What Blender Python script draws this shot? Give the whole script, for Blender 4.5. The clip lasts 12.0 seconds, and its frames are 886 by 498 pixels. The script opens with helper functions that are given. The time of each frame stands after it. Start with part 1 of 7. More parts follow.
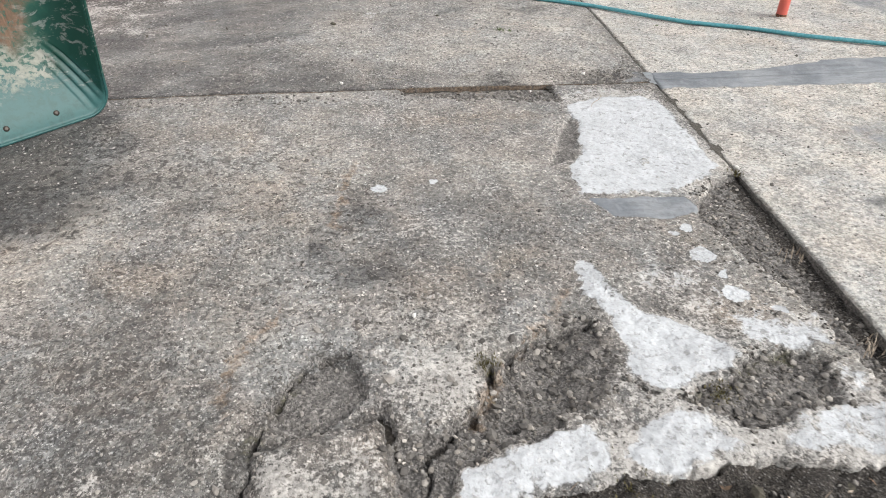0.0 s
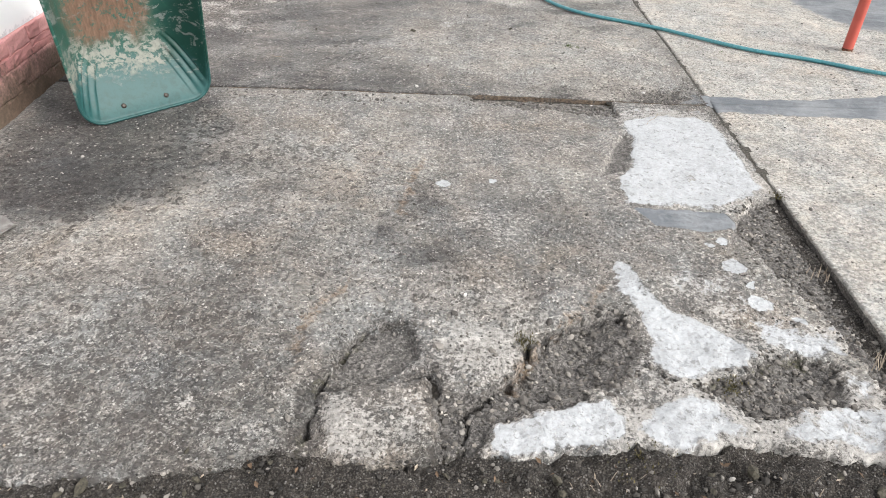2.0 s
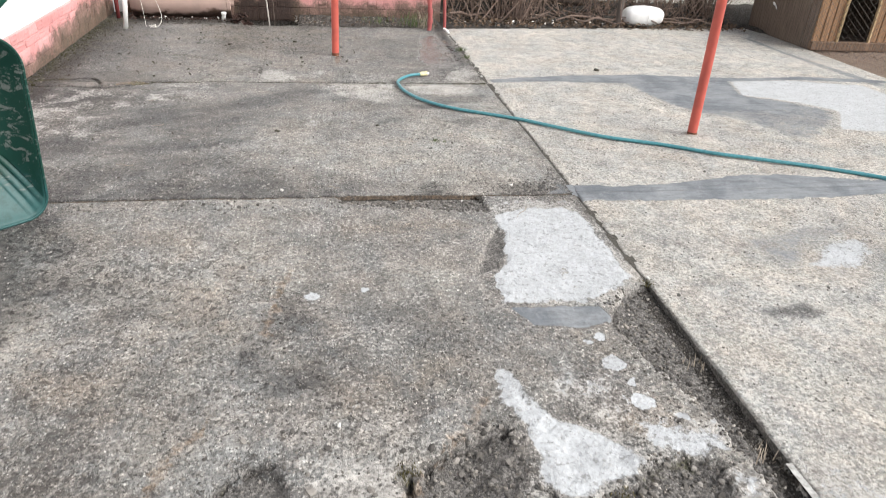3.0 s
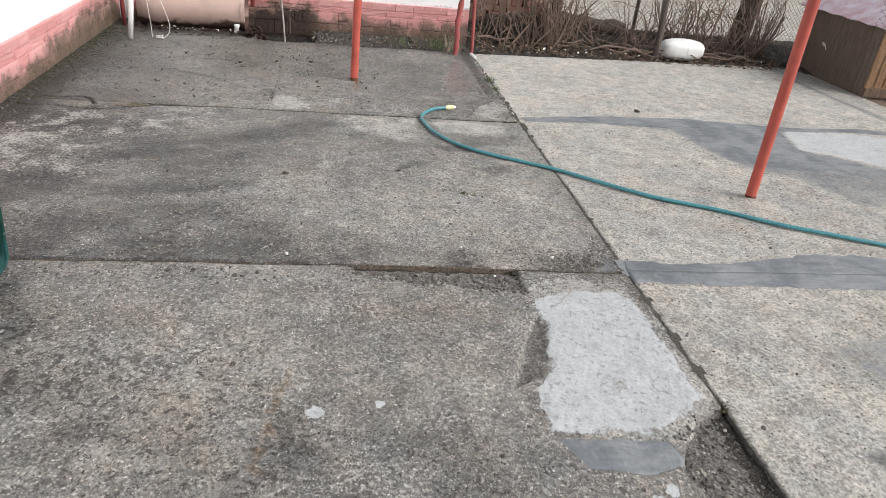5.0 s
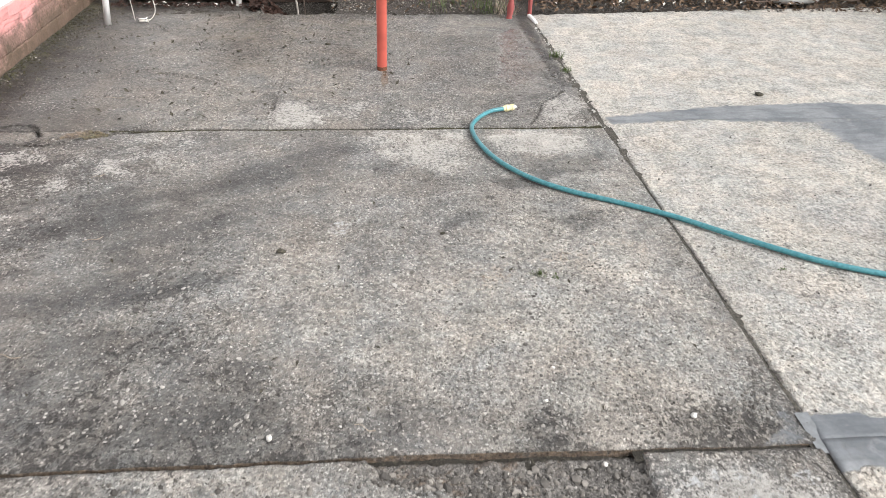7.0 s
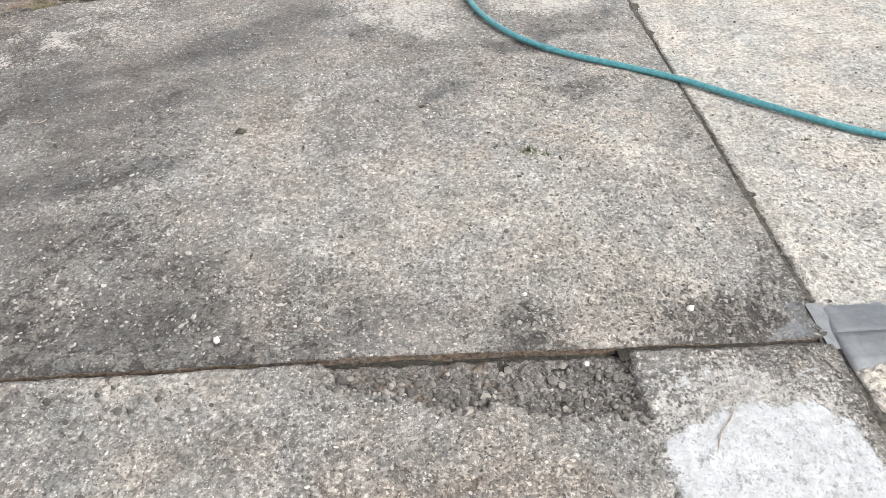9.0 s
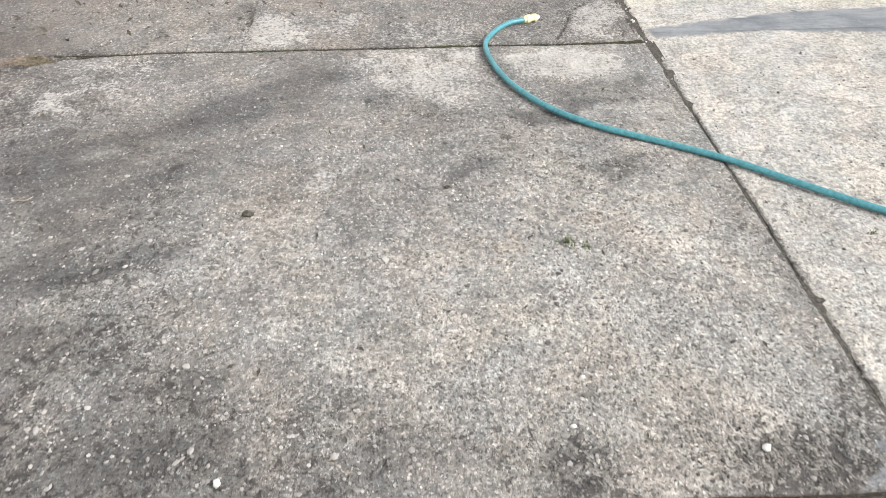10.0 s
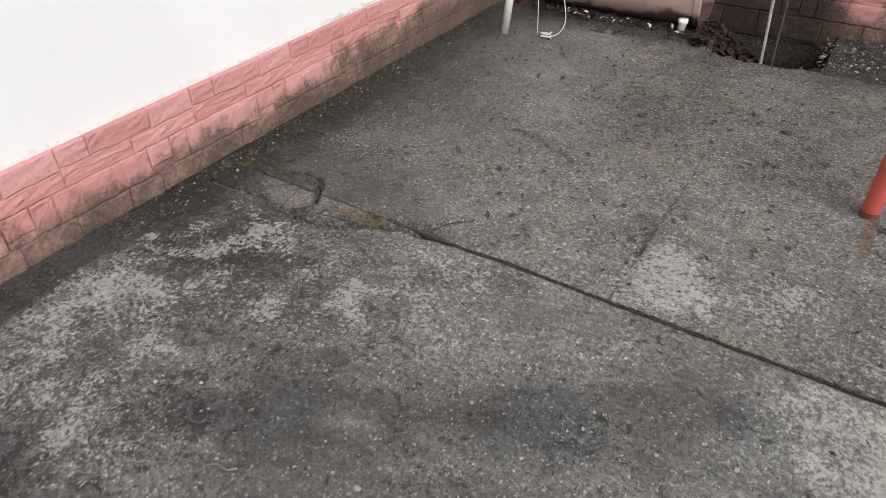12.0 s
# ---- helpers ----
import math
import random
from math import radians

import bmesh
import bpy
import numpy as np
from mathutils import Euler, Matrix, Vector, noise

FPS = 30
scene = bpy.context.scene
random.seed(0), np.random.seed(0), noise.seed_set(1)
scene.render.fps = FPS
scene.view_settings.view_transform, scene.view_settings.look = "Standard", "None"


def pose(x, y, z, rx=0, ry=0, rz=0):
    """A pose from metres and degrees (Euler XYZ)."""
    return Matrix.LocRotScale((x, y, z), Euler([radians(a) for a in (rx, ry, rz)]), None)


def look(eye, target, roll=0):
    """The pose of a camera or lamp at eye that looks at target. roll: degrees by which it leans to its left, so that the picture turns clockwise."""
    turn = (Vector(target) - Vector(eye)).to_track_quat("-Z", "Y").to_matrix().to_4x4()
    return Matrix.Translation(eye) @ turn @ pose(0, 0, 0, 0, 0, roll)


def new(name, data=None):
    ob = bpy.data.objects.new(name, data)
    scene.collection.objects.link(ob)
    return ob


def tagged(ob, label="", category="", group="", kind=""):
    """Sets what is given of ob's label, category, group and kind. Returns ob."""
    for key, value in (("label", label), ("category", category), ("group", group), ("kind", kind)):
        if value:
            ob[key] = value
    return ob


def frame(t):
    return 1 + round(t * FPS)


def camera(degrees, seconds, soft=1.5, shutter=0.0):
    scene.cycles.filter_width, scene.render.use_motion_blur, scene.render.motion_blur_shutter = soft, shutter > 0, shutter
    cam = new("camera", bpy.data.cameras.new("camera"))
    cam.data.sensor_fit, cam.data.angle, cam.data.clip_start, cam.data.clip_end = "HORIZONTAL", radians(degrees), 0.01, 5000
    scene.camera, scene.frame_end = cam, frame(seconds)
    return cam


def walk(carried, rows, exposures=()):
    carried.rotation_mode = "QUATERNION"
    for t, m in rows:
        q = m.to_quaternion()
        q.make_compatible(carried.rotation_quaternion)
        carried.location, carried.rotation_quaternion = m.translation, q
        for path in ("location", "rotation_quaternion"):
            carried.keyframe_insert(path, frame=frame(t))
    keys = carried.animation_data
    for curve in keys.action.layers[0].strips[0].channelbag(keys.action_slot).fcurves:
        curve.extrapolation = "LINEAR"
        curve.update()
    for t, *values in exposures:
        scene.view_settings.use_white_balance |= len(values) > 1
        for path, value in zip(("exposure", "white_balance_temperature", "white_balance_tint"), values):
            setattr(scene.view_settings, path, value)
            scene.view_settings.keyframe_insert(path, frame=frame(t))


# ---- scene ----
cam = camera(65.7, 12.0, soft=0.6, shutter=0.2)
PATH = [
    (0, (-1.263, -2.878, 1.214), (-1.098, -1.265, 0.044), 0.2),
    (0.5, (-1.247, -3.06, 1.32), (-1.043, -1.471, 0.123), 1.3),
    (1, (-1.266, -3.108, 1.337), (-1.13, -1.48, 0.182), 1.7),
    (1.5, (-1.289, -3.12, 1.315), (-1.296, -1.498, 0.145), 1.7),
    (2, (-1.276, -3.111, 1.313), (-1.27, -1.481, 0.155), 2.0),
    (2.5, (-1.24, -3.038, 1.324), (-1.083, -1.356, 0.253), 4.4),
    (3, (-1.208, -2.948, 1.344), (-0.882, -1.22, 0.391), 3.2),
    (3.5, (-1.273, -2.818, 1.393), (-0.946, -1.032, 0.555), 2.4),
    (3.7, (-1.302, -2.77, 1.397), (-0.986, -0.986, 0.55), 2.8),
    (5.3, (-1.224, -2.19, 1.375), (-0.906, -0.473, 0.399), 6.4),
    (5.5, (-1.24, -2.039, 1.373), (-0.938, -0.34, 0.362), 5.2),
    (6, (-1.241, -1.776, 1.376), (-0.938, -0.097, 0.332), 3.4),
    (6.5, (-1.172, -1.348, 1.351), (-0.973, 0.366, 0.34), -0.1),
    (7, (-1.118, -1.101, 1.383), (-0.948, 0.553, 0.272), 1.9),
    (7.5, (-1.069, -0.874, 1.317), (-0.891, 0.832, 0.288), -0.4),
    (7.7, (-1.049, -0.891, 1.271), (-0.858, 0.726, 0.111), -1.1),
    (9.3, (-0.95, -0.919, 1.258), (-0.877, 0.513, -0.136), -0.5),
    (9.5, (-0.966, -0.84, 1.26), (-0.887, 0.622, -0.102), -0.1),
    (10, (-1.024, -0.62, 1.257), (-0.923, 0.867, -0.077), 0.3),
    (10.5, (-1.028, -0.332, 1.243), (-1.166, 1.22, -0.011), -0.5),
    (11, (-1.061, -0.057, 1.279), (-1.63, 1.467, 0.115), 1.6),
    (11.5, (-1.166, 0.233, 1.25), (-2.0, 1.655, 0.118), 1.6),
    (12, (-1.271, 0.558, 1.256), (-2.139, 1.91, 0.065), -0.3),
]
EXPOSURES = [(0, 0.25), (2.5, 0.3), (3, 0.27), (3.5, 0.05), (3.7, -0.34), (5.3, 0.05), (5.5, 0.2), (6.5, 0.25), (7, 0.27), (7.5, 0.44), (9.5, 0.42), (10.5, 0.45), (11, 0.4), (11.5, -0.24), (12, -0.57)]
walk(cam, [(t, look(eye, target, roll)) for t, eye, target, roll in PATH], EXPOSURES)

# ---- light: overcast sky with a weak, very wide sun ----
SUN_UP, SUN_TURN = 40.0, 118.0
world = bpy.data.worlds.new("overcast_sky")
scene.world = world
world.use_nodes = True
wn, wl = world.node_tree.nodes, world.node_tree.links
sky = wn.new("ShaderNodeTexSky")
sky.sky_type, sky.sun_disc = "NISHITA", False
sky.sun_elevation, sky.sun_rotation = radians(SUN_UP), radians(SUN_TURN)
sky.air_density, sky.dust_density = 1.0, 3.0
grey = wn.new("ShaderNodeHueSaturation")
grey.inputs["Saturation"].default_value = 0.3
wl.new(sky.outputs[0], grey.inputs["Color"])
wl.new(grey.outputs[0], wn["Background"].inputs["Color"])
wn["Background"].inputs["Strength"].default_value = 0.15
sun = new("sun", bpy.data.lights.new("sun", "SUN"))
sun.data.energy, sun.data.angle, sun.data.color = 3.5, radians(50), (1.0, 0.985, 0.965)
sun.matrix_world = pose(0, 0, 8, 90 - SUN_UP, 0, 180 - SUN_TURN)


# ---- node helper ----
class Mat:
    """A small builder for node materials; values may be sockets or constants."""

    def __init__(self, name, rough=0.8, metal=0.0, spec=0.5):
        self.m = bpy.data.materials.new(name)
        self.m.use_nodes = True
        self.N, self.L = self.m.node_tree.nodes, self.m.node_tree.links
        self.b = self.N["Principled BSDF"]
        self.b.inputs["Roughness"].default_value = rough
        self.b.inputs["Metallic"].default_value = metal
        self.b.inputs["Specular IOR Level"].default_value = spec
        self.pos = self.N.new("ShaderNodeNewGeometry").outputs["Position"]

    def put(self, socket, v):
        if isinstance(v, bpy.types.NodeSocket):
            self.L.new(v, socket)
        elif isinstance(v, tuple) and len(v) == 3 and socket.type == "RGBA":
            socket.default_value = (*v, 1)
        else:
            socket.default_value = v

    def local(self):
        self.pos = self.N.new("ShaderNodeTexCoord").outputs["Object"]
        return self

    def noise(self, scale, detail=3.0, rough=0.55, stretch=(1, 1, 1), warp=0.0):
        mp = self.N.new("ShaderNodeMapping")
        self.put(mp.inputs["Vector"], self.pos)
        mp.inputs["Scale"].default_value = stretch
        n = self.N.new("ShaderNodeTexNoise")
        self.L.new(mp.outputs[0], n.inputs["Vector"])
        n.inputs["Scale"].default_value, n.inputs["Detail"].default_value = scale, detail
        n.inputs["Roughness"].default_value, n.inputs["Distortion"].default_value = rough, warp
        return n.outputs["Fac"]

    def cells(self, scale, feature="F1", stretch=(1, 1, 1)):
        mp = self.N.new("ShaderNodeMapping")
        self.put(mp.inputs["Vector"], self.pos)
        mp.inputs["Scale"].default_value = stretch
        v = self.N.new("ShaderNodeTexVoronoi")
        v.feature = feature
        self.L.new(mp.outputs[0], v.inputs["Vector"])
        v.inputs["Scale"].default_value = scale
        return v.outputs["Distance"], v.outputs["Color"]

    def ragged(self, amount, scale):
        """The position, shifted by fine noise, for stones that are not round."""
        n = self.N.new("ShaderNodeTexNoise")
        self.put(n.inputs["Vector"], self.pos)
        n.inputs["Scale"].default_value, n.inputs["Detail"].default_value = scale, 2
        v = self.N.new("ShaderNodeVectorMath")
        v.operation = "MULTIPLY_ADD"
        self.put(v.inputs[0], n.outputs["Color"])
        v.inputs[1].default_value = (amount,) * 3
        self.put(v.inputs[2], self.pos)
        return v.outputs[0]

    def attr(self, name):
        a = self.N.new("ShaderNodeAttribute")
        a.attribute_name = name
        return a.outputs["Fac"]

    def chance(self):
        return self.N.new("ShaderNodeObjectInfo").outputs["Random"]

    def island(self):
        return self.N.new("ShaderNodeNewGeometry").outputs["Random Per Island"]

    def op(self, kind, a, b=0.0, c=0.0):
        n = self.N.new("ShaderNodeMath")
        n.operation = kind
        for s, v in zip(n.inputs, (a, b, c)):
            self.put(s, v)
        return n.outputs[0]

    def step(self, v, lo, hi, a=0.0, b=1.0):
        n = self.N.new("ShaderNodeMapRange")
        n.interpolation_type = "SMOOTHSTEP"
        self.put(n.inputs["Value"], v)
        for s, x in (("From Min", lo), ("From Max", hi), ("To Min", a), ("To Max", b)):
            self.put(n.inputs[s], x)
        return n.outputs["Result"]

    def mix(self, f, a, b, kind="MIX"):
        n = self.N.new("ShaderNodeMix")
        n.data_type, n.blend_type = "RGBA", kind
        self.put(n.inputs["Factor"], f)
        self.put(n.inputs[6], a)
        self.put(n.inputs[7], b)
        return n.outputs[2]

    def ramp(self, f, *stops):
        n = self.N.new("ShaderNodeValToRGB")
        self.put(n.inputs[0], f)
        e = n.color_ramp.elements
        while len(e) < len(stops):
            e.new(0.5)
        for el, (p, c) in zip(e, stops):
            el.position, el.color = p, (*c, 1)
        return n.outputs[0]

    def part_of(self, c, k):
        s = self.N.new("ShaderNodeSeparateColor")
        self.L.new(c, s.inputs[0])
        return s.outputs[k]

    def height(self):
        s = self.N.new("ShaderNodeSeparateXYZ")
        self.L.new(self.pos, s.inputs[0])
        return s.outputs["Z"]

    def done(self, color, rough=None, bump=None, strength=0.5, distance=0.01):
        self.put(self.b.inputs["Base Color"], color)
        if rough is not None:
            self.put(self.b.inputs["Roughness"], rough)
        if bump is not None:
            n = self.N.new("ShaderNodeBump")
            n.inputs["Strength"].default_value, n.inputs["Distance"].default_value = strength, distance
            self.L.new(bump, n.inputs["Height"])
            self.L.new(n.outputs[0], self.b.inputs["Normal"])
        return self.m


# ---- materials ----
def concrete_material():
    g = Mat("weathered_concrete")
    broad, mid, fine = g.noise(1.6, 4), g.noise(9, 5, 0.65), g.noise(70, 4, 0.7)
    grain = g.noise(420, 2, 0.6)
    whole, g.pos = g.pos, g.ragged(0.012, 110)
    dist, col = g.cells(95)
    r1, r2 = g.part_of(col, 0), g.part_of(col, 1)
    dist2, col2 = g.cells(210)
    g.pos = whole
    r3 = g.part_of(col2, 0)
    white, mortar, soil = g.attr("white"), g.attr("mortar"), g.attr("soil")
    damp, pale, dirt = g.attr("damp"), g.attr("pale"), g.attr("dirt")
    gloss, brown = g.attr("gloss"), g.attr("brown")
    moss, rust, bare = g.attr("moss"), g.attr("rust"), g.attr("warm")
    blot = g.noise(30, 5, 0.7, warp=0.6)
    rag = g.op("ADD", g.op("MULTIPLY_ADD", mid, 1.4, -0.7), g.op("MULTIPLY_ADD", blot, 1.3, -0.65))
    fleck = g.op("ADD", g.op("MULTIPLY_ADD", blot, 1.7, -0.85), g.op("ADD", g.op("MULTIPLY_ADD", mid, 0.8, -0.4), g.op("MULTIPLY_ADD", fine, 1.1, -0.55)))
    # cement paste
    tone = g.op("ADD", g.op("MULTIPLY", mid, 0.55), g.op("MULTIPLY", fine, 0.45))
    paste = g.ramp(tone, (0.3, (0.085, 0.08, 0.074)), (0.5, (0.215, 0.2, 0.185)), (0.7, (0.40, 0.38, 0.355)))
    light = g.ramp(tone, (0.3, (0.23, 0.212, 0.19)), (0.5, (0.535, 0.503, 0.457)), (0.68, (0.76, 0.728, 0.678)))
    paste = g.mix(g.step(bare, 0.1, 1.0), paste, light)
    # drifting tone, cool to warm
    drift, haze = g.noise(3.2, 5, 0.6, warp=0.5), g.noise(12, 5, 0.62, warp=1.1)
    paste = g.mix(g.step(drift, 0.35, 0.65), g.mix(1.0, paste, (0.84, 0.87, 0.9), "MULTIPLY"), g.mix(1.0, paste, (1.06, 1.05, 1.02), "MULTIPLY"))
    film = g.step(g.op("ADD", damp, g.op("MULTIPLY_ADD", haze, 1.6, -0.8)), 0.1, 0.8)
    # sand and pebbles that show in the worn face
    sand = g.ramp(r3, (0.0, (0.045, 0.042, 0.038)), (0.35, (0.14, 0.131, 0.12)), (0.7, (0.36, 0.34, 0.315)), (1.0, (0.66, 0.64, 0.6)))
    col_a = g.mix(g.op("MULTIPLY", g.step(dist2, 0.55, 0.2), g.op("MULTIPLY_ADD", film, -0.38, 0.72)), paste, g.mix(g.op("MULTIPLY", bare, 0.5), sand, light))
    stone = g.ramp(r1, (0.0, (0.05, 0.046, 0.042)), (0.3, (0.2, 0.183, 0.165)), (0.6, (0.44, 0.41, 0.378)), (0.85, (0.54, 0.51, 0.475)), (1.0, (0.64, 0.62, 0.59)))
    stone = g.mix(g.op("MULTIPLY", bare, 0.5), stone, g.ramp(r1, (0.0, (0.36, 0.325, 0.285)), (0.5, (0.56, 0.522, 0.475)), (1.0, (0.72, 0.69, 0.645))))
    size = g.op("MULTIPLY_ADD", r2, 0.46, 0.02)
    is_stone = g.step(g.op("SUBTRACT", size, dist), -0.02, 0.06)
    col_a = g.mix(g.op("MULTIPLY", is_stone, g.op("MULTIPLY_ADD", film, -0.42, 0.85)), col_a, stone)
    col_a = g.mix(g.op("MULTIPLY", g.step(haze, 0.4, 0.68), 0.34), col_a, g.mix(1.0, col_a, (0.6, 0.6, 0.61), "MULTIPLY"))
    # dark dirt settled in hollows and worn spots
    limit = g.op("MULTIPLY_ADD", dirt, -0.2, 0.64)
    spots = g.step(g.op("SUBTRACT", blot, limit), -0.03, 0.06)
    col_a = g.mix(g.op("MULTIPLY", spots, g.op("MULTIPLY_ADD", is_stone, -0.35, 0.8)), col_a, (0.052, 0.047, 0.044))
    specks = g.step(g.op("SUBTRACT", g.noise(150, 2, 0.6), g.op("MULTIPLY_ADD", dirt, -0.1, 0.62)), 0.0, 0.05)
    col_a = g.mix(g.op("MULTIPLY", specks, g.op("MULTIPLY_ADD", g.step(bare, 0.3, 0.9), -0.5, 0.68)), col_a, (0.042, 0.039, 0.035))
    col_a = g.mix(g.op("MULTIPLY", g.step(broad, 0.4, 0.65), 0.3), col_a, g.mix(1.0, col_a, (0.62, 0.61, 0.6), "MULTIPLY"))
    grainy = g.op("ADD", g.op("MULTIPLY", blot, 0.55), g.op("MULTIPLY", fine, 0.45))
    col_a = g.mix(g.step(grainy, 0.43, 0.56), g.mix(1.0, col_a, (0.76, 0.765, 0.775), "MULTIPLY"), g.mix(1.0, col_a, (1.2, 1.19, 1.175), "MULTIPLY"))
    # faint cool and rosy mottling of the old cement
    hue = g.op("ADD", g.op("MULTIPLY", g.noise(4.5, 4, 0.6, warp=0.6), 0.6), g.op("MULTIPLY", g.noise(40, 3, 0.6), 0.4))
    col_a = g.mix(g.step(hue, 0.4, 0.6), g.mix(1.0, col_a, (0.965, 1.0, 1.015), "MULTIPLY"), g.mix(1.0, col_a, (1.022, 1.0, 0.982), "MULTIPLY"))
    # wet and algae-dark film, also darkening for shade and reflection set in damp
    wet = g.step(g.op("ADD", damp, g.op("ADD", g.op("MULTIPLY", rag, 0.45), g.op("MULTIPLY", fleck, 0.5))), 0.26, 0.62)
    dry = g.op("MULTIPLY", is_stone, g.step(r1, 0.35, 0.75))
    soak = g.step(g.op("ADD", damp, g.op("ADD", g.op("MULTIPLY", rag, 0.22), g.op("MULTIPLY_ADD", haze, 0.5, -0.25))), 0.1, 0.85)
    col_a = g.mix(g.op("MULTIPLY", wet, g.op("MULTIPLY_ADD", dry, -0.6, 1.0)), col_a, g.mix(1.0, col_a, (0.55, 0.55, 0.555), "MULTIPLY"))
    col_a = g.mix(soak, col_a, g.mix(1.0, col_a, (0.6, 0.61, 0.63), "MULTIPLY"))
    col_a = g.mix(g.step(g.op("ADD", brown, g.op("MULTIPLY", rag, 0.4)), 0.1, 0.9), col_a, g.mix(1.0, col_a, (0.92, 0.81, 0.7), "MULTIPLY"))
    # pale scoured areas
    dust = g.op("ADD", g.op("MULTIPLY_ADD", blot, 1.3, -0.65), g.op("ADD", g.op("MULTIPLY_ADD", fine, 1.7, -0.85), g.op("ADD", g.op("MULTIPLY_ADD", mid, 0.7, -0.35), g.op("MULTIPLY_ADD", g.noise(170, 3, 0.6), 1.2, -0.6))))
    pal = g.ramp(g.op("ADD", g.op("MULTIPLY", fine, 0.6), g.op("MULTIPLY", mid, 0.4)), (0.3, (0.24, 0.228, 0.21)), (0.65, (0.58, 0.556, 0.52)))
    col_a = g.mix(g.op("MULTIPLY", g.step(g.op("ADD", pale, g.op("MULTIPLY", dust, 1.0)), 0.4, 0.7), 0.74), col_a, pal)
    # lime-white overlay, worn through in places
    chip = g.step(g.op("ADD", g.op("MULTIPLY", blot, 0.5), g.op("MULTIPLY", g.noise(150, 3, 0.6), 0.5)), 0.5, 0.62)
    wht = g.ramp(g.op("ADD", g.op("MULTIPLY", fine, 0.6), g.op("MULTIPLY", mid, 0.4)), (0.3, (0.31, 0.318, 0.324)), (0.5, (0.435, 0.448, 0.458)), (0.68, (0.53, 0.547, 0.56)))
    wht = g.mix(g.op("MULTIPLY", chip, 0.3), wht, (0.26, 0.255, 0.245))
    wht = g.mix(g.op("MULTIPLY", is_stone, 0.22), wht, stone)
    dent = g.step(g.noise(42, 4, 0.65), 0.58, 0.64)
    wht = g.mix(g.op("MULTIPLY", dent, 0.6), wht, (0.2, 0.195, 0.185))
    wht = g.mix(g.op("MULTIPLY", g.step(bare, 1.25, 1.6), 1.0), wht, g.ramp(fine, (0.3, (0.6, 0.585, 0.55)), (0.7, (0.82, 0.805, 0.765))))
    wm = g.step(g.op("ADD", white, g.op("ADD", g.op("MULTIPLY", rag, 0.3), g.op("MULTIPLY", fleck, 0.3))), 0.4, 0.6)
    col_a = g.mix(wm, col_a, wht)
    # smooth repair mortar
    trowel = g.noise(14, 4, 0.6, stretch=(0.5, 2.2, 1), warp=0.8)
    mor = g.ramp(g.op("ADD", g.op("MULTIPLY", trowel, 0.7), g.op("MULTIPLY", fine, 0.3)), (0.3, (0.15, 0.16, 0.168)), (0.7, (0.275, 0.289, 0.302)))
    mor = g.mix(g.step(drift, 0.38, 0.6), g.mix(1.0, mor, (0.62, 0.64, 0.67), "MULTIPLY"), mor)
    mor = g.mix(g.op("MULTIPLY", g.step(haze, 0.54, 0.74), 0.35), mor, (0.34, 0.345, 0.35))
    mor = g.mix(g.op("MULTIPLY", g.step(blot, 0.54, 0.66), 0.4), mor, (0.13, 0.132, 0.135))
    mm = g.step(g.op("ADD", mortar, g.op("ADD", g.op("MULTIPLY", rag, 0.3), g.op("MULTIPLY", fleck, 0.2))), 0.32, 0.68)
    col_a = g.mix(mm, col_a, mor)
    # rust-coloured lichen, soil, moss
    dirt_c = g.ramp(g.op("ADD", g.op("MULTIPLY", fine, 0.5), g.op("MULTIPLY", r3, 0.4)), (0.2, (0.042, 0.039, 0.036)), (0.5, (0.14, 0.13, 0.12)), (0.8, (0.34, 0.32, 0.295)))
    sm = g.step(g.op("ADD", soil, g.op("MULTIPLY", rag, 0.25)), 0.35, 0.65)
    dirt_c = g.mix(g.step(soil, 1.02, 1.22), dirt_c, g.mix(1.0, dirt_c, (0.3, 0.27, 0.23), "MULTIPLY"))
    col_a = g.mix(sm, col_a, dirt_c)
    rm = g.step(g.op("ADD", rust, rag), 0.35, 0.8)
    col_a = g.mix(g.op("MULTIPLY", rm, 0.52), col_a, g.ramp(fine, (0.35, (0.06, 0.036, 0.022)), (0.66, (0.34, 0.23, 0.14))))
    mo = g.step(g.op("ADD", moss, rag), 0.45, 0.9)
    col_a = g.mix(g.op("MULTIPLY", mo, 0.6), col_a, g.ramp(fine, (0.35, (0.04, 0.04, 0.018)), (0.65, (0.14, 0.135, 0.05))))
    shine = g.step(g.op("ADD", gloss, g.op("MULTIPLY", rag, 0.25)), 0.4, 0.75)
    rough = g.op("SUBTRACT", g.op("MULTIPLY_ADD", mm, -0.1, 0.82), g.op("ADD", g.op("MULTIPLY", shine, 0.6), g.op("MULTIPLY", wet, 0.22)))
    flat = g.op("SUBTRACT", 1.0, g.op("MAXIMUM", g.op("MAXIMUM", g.op("MULTIPLY", mm, 0.9), g.op("MULTIPLY", wm, 0.68)), g.op("MULTIPLY", shine, 0.95)))
    bump = g.op("ADD", g.op("MULTIPLY", g.op("ADD", g.op("MULTIPLY", is_stone, 0.45), g.op("ADD", fine, g.op("ADD", g.op("MULTIPLY", spots, -0.35), g.op("MULTIPLY", specks, -0.3)))), flat), g.op("MULTIPLY", grain, 0.12))
    return g.done(col_a, rough, bump, 1.0, 0.007)


